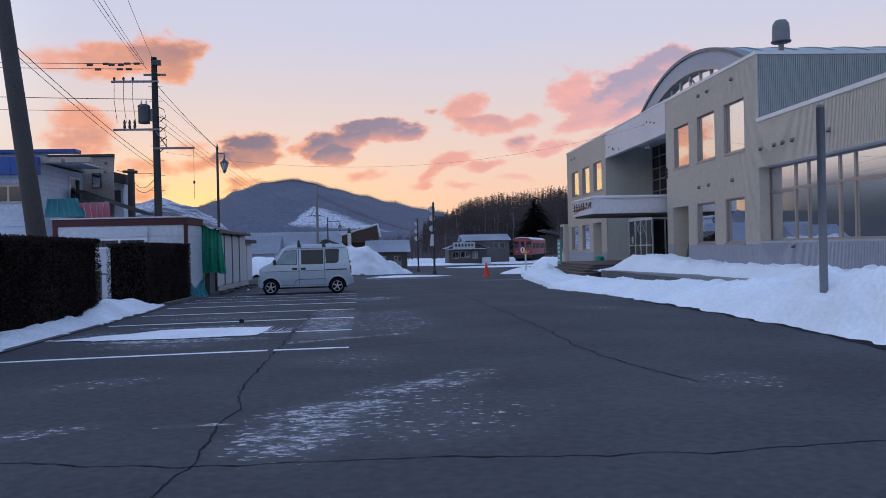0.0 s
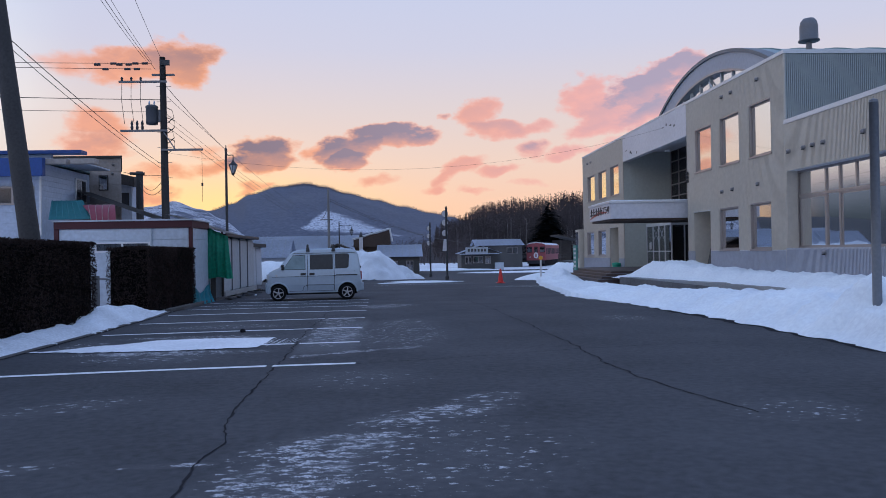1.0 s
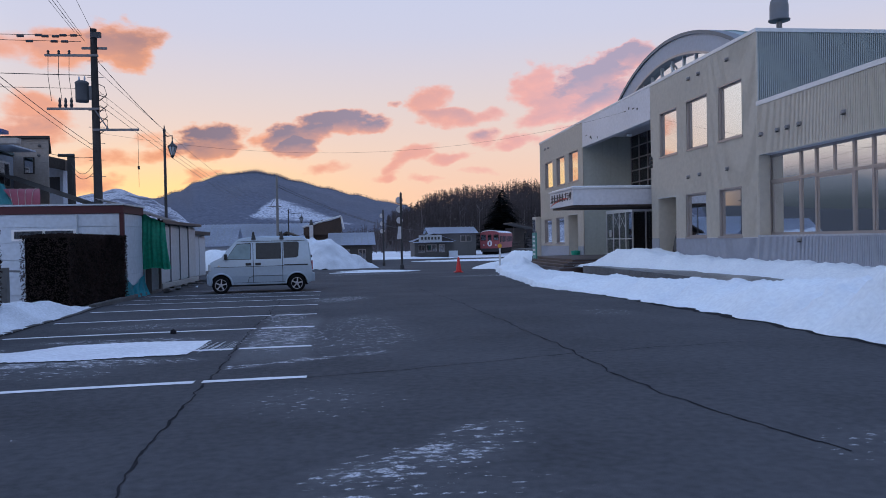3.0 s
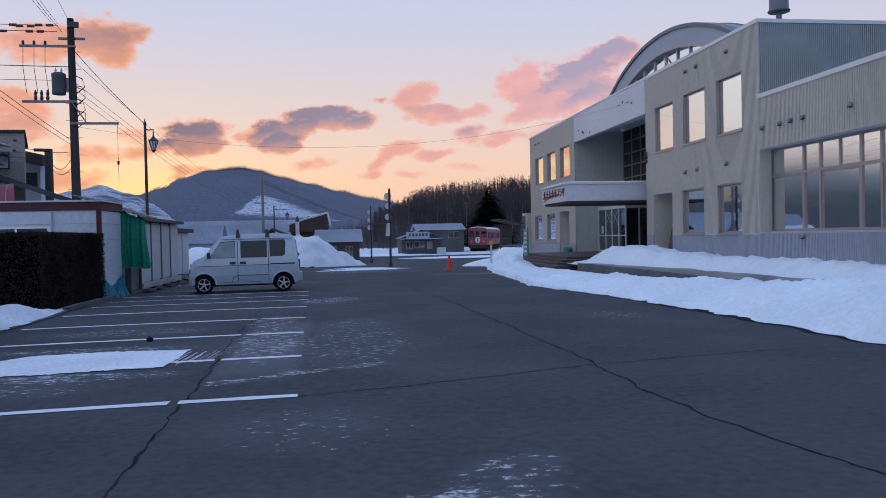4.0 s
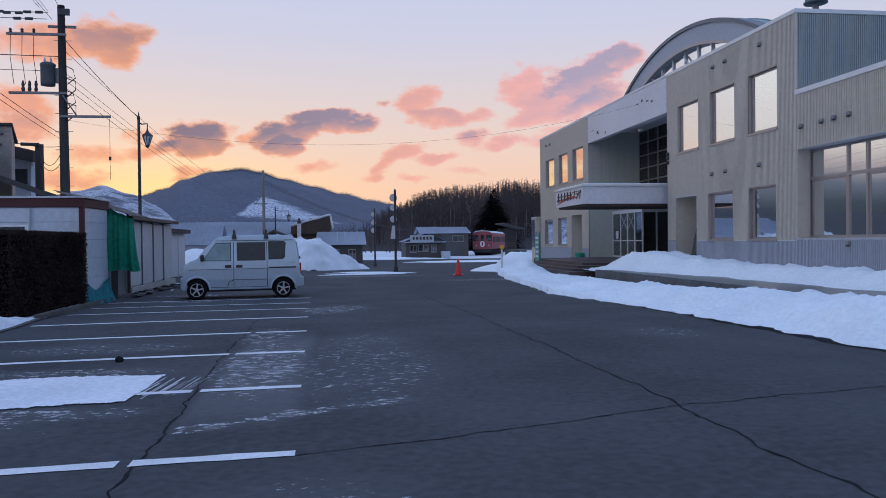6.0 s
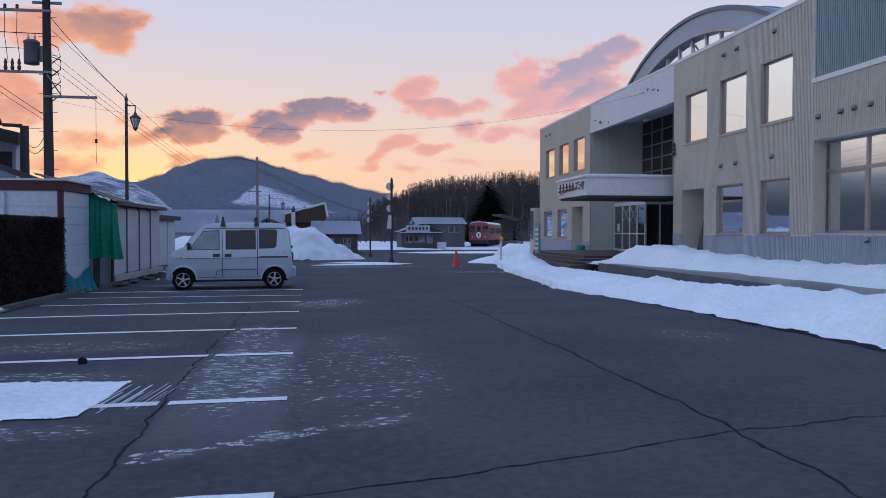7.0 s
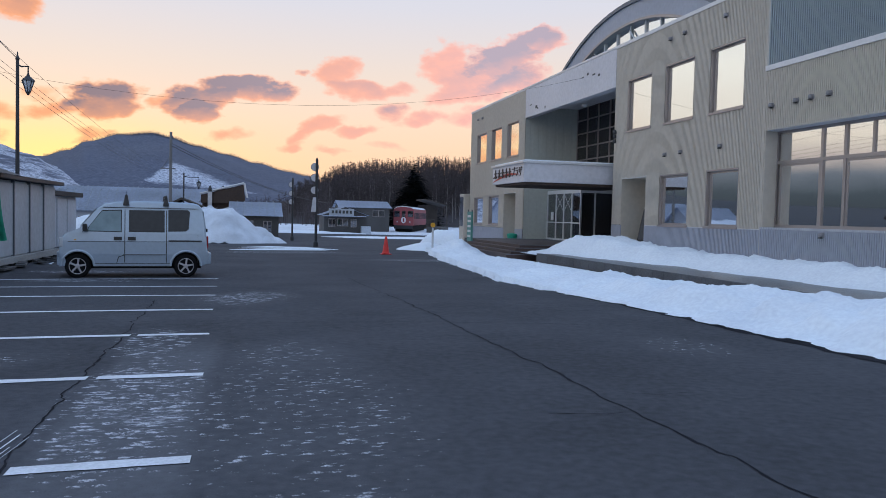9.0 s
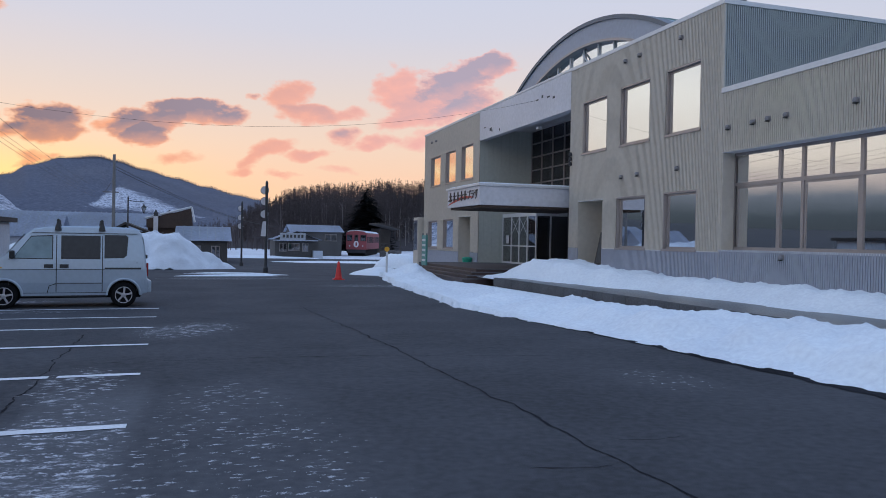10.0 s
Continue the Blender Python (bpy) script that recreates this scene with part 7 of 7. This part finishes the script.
rng = random.Random(5)
spots = []
for k in range(2300):
    az = rng.uniform(2.6, 24)
    r = rng.uniform(185, 305)
    x, y = math.sin(radians(az)) * r, math.cos(radians(az)) * r
    h = rng.uniform(8.5, 11.5) * (0.55 + 0.45 * min(1, max(0, (az - 2.0) / 4.5)))
    spots.append((x, y, slope_z(az, r), h))
bare_trees("woods", "dense bare brown larch woods on the rise", spots, BARK_FAR, 7, 30)
spots = [(math.sin(radians(a)) * r, math.cos(radians(a)) * r, slope_z(a, r), rng.uniform(6, 9)) for a, r in ((rng.uniform(4, 16), rng.uniform(172, 215)) for k in range(60))]
bare_trees("woods", "pale birch trunks at the edge of the woods", spots, BIRCH, 8, 8, False)
spots = []
for k in range(260):
    az, r = rng.uniform(-3.2, 5.5), rng.uniform(150, 230)
    spots.append((math.sin(radians(az)) * r, math.cos(radians(az)) * r, max(-1.0, slope_z(az, r)), rng.uniform(3.0, 6.0) * (0.55 + 0.1 * (az + 3.2))))
bare_trees("thicket", "low bare brown thicket beside the road", spots, BARK_FAR, 9, 18, False)
# its bark colour carries the distance haze
# tree fringe of the mountain
spots = []
RIDGE = [(-13.7, 3.30), (-12.2, 3.74), (-11.0, 4.40), (-9.0, 4.98), (-6.9, 5.22), (-5.7, 4.98), (-4.06, 4.50), (-1.97, 3.98), (0.13, 3.45), (2.24, 2.95), (3.68, 2.68), (5.0, 2.1), (8, 1.7)]
for k in range(7000):
    az = rng.uniform(-13.6, 6.5)
    r = 1500 + rng.uniform(-45, 8)
    z = math.tan(radians(lerp_table(RIDGE, az))) * 1500 - (1500 - min(r, 1500)) * 0.13
    spots.append((math.sin(radians(az)) * r, math.cos(radians(az)) * r, z - 1.5, rng.uniform(4.5, 9.5)))
bare_trees("woods", "fine fringe of bare trees along the ridge", spots, RIDGE_BARK_HAZED, 11, 3, False)


def fir(label, x, y, z, h, w):
    ob = thing("fir_tree", label, "tree", pose(x, y, z))
    part("trunk", tube([(0, 0, 0), (0, 0, h * 0.9)], [h * 0.018, 0.03], 8), DARK_WOOD, ob)
    rg = random.Random(3)
    verts, faces = [], []
    levels = 34
    for i in range(levels):
        f = i / levels
        zz = h * (0.10 + 0.88 * f)
        rad = w * (1 - f) ** 0.8 * (0.86 + 0.2 * rg.random()) + 0.12
        for k in range(max(6, int(52 * (1 - f)))):
            a = rg.uniform(0, 6.283)
            ln = rad * rg.uniform(0.7, 1.12)
            d, s = Vector((math.cos(a), math.sin(a), 0)), Vector((-math.sin(a), math.cos(a), 0))
            droop = rg.uniform(0.18, 0.5)
            for j in range(7):
                t0 = j / 7
                c = Vector((0, 0, zz)) + d * ln * (t0 + 0.12) - Vector((0, 0, droop * ln * t0 * t0))
                wd = ln * 0.27 * (1.1 - t0) + 0.07
                n = len(verts)
                tilt = Vector((0, 0, rg.uniform(-0.16, 0.05)))
                verts.extend([c - s * wd + tilt, c + d * ln * 0.2 - Vector((0, 0, 0.1)), c + s * wd + tilt, c - d * ln * 0.05 + Vector((0, 0, 0.06))])
                faces.append((n, n + 1, n + 2, n + 3))
    me = bpy.data.meshes.new("crown")
    me.from_pydata([tuple(v) for v in verts], [], faces)
    me.materials.append(FIR)
    c = new("crown", me)
    c.parent = ob


fir("tall dark conical fir behind the railcar", 32.0, 164, -0.9, 13.4, 7.4)
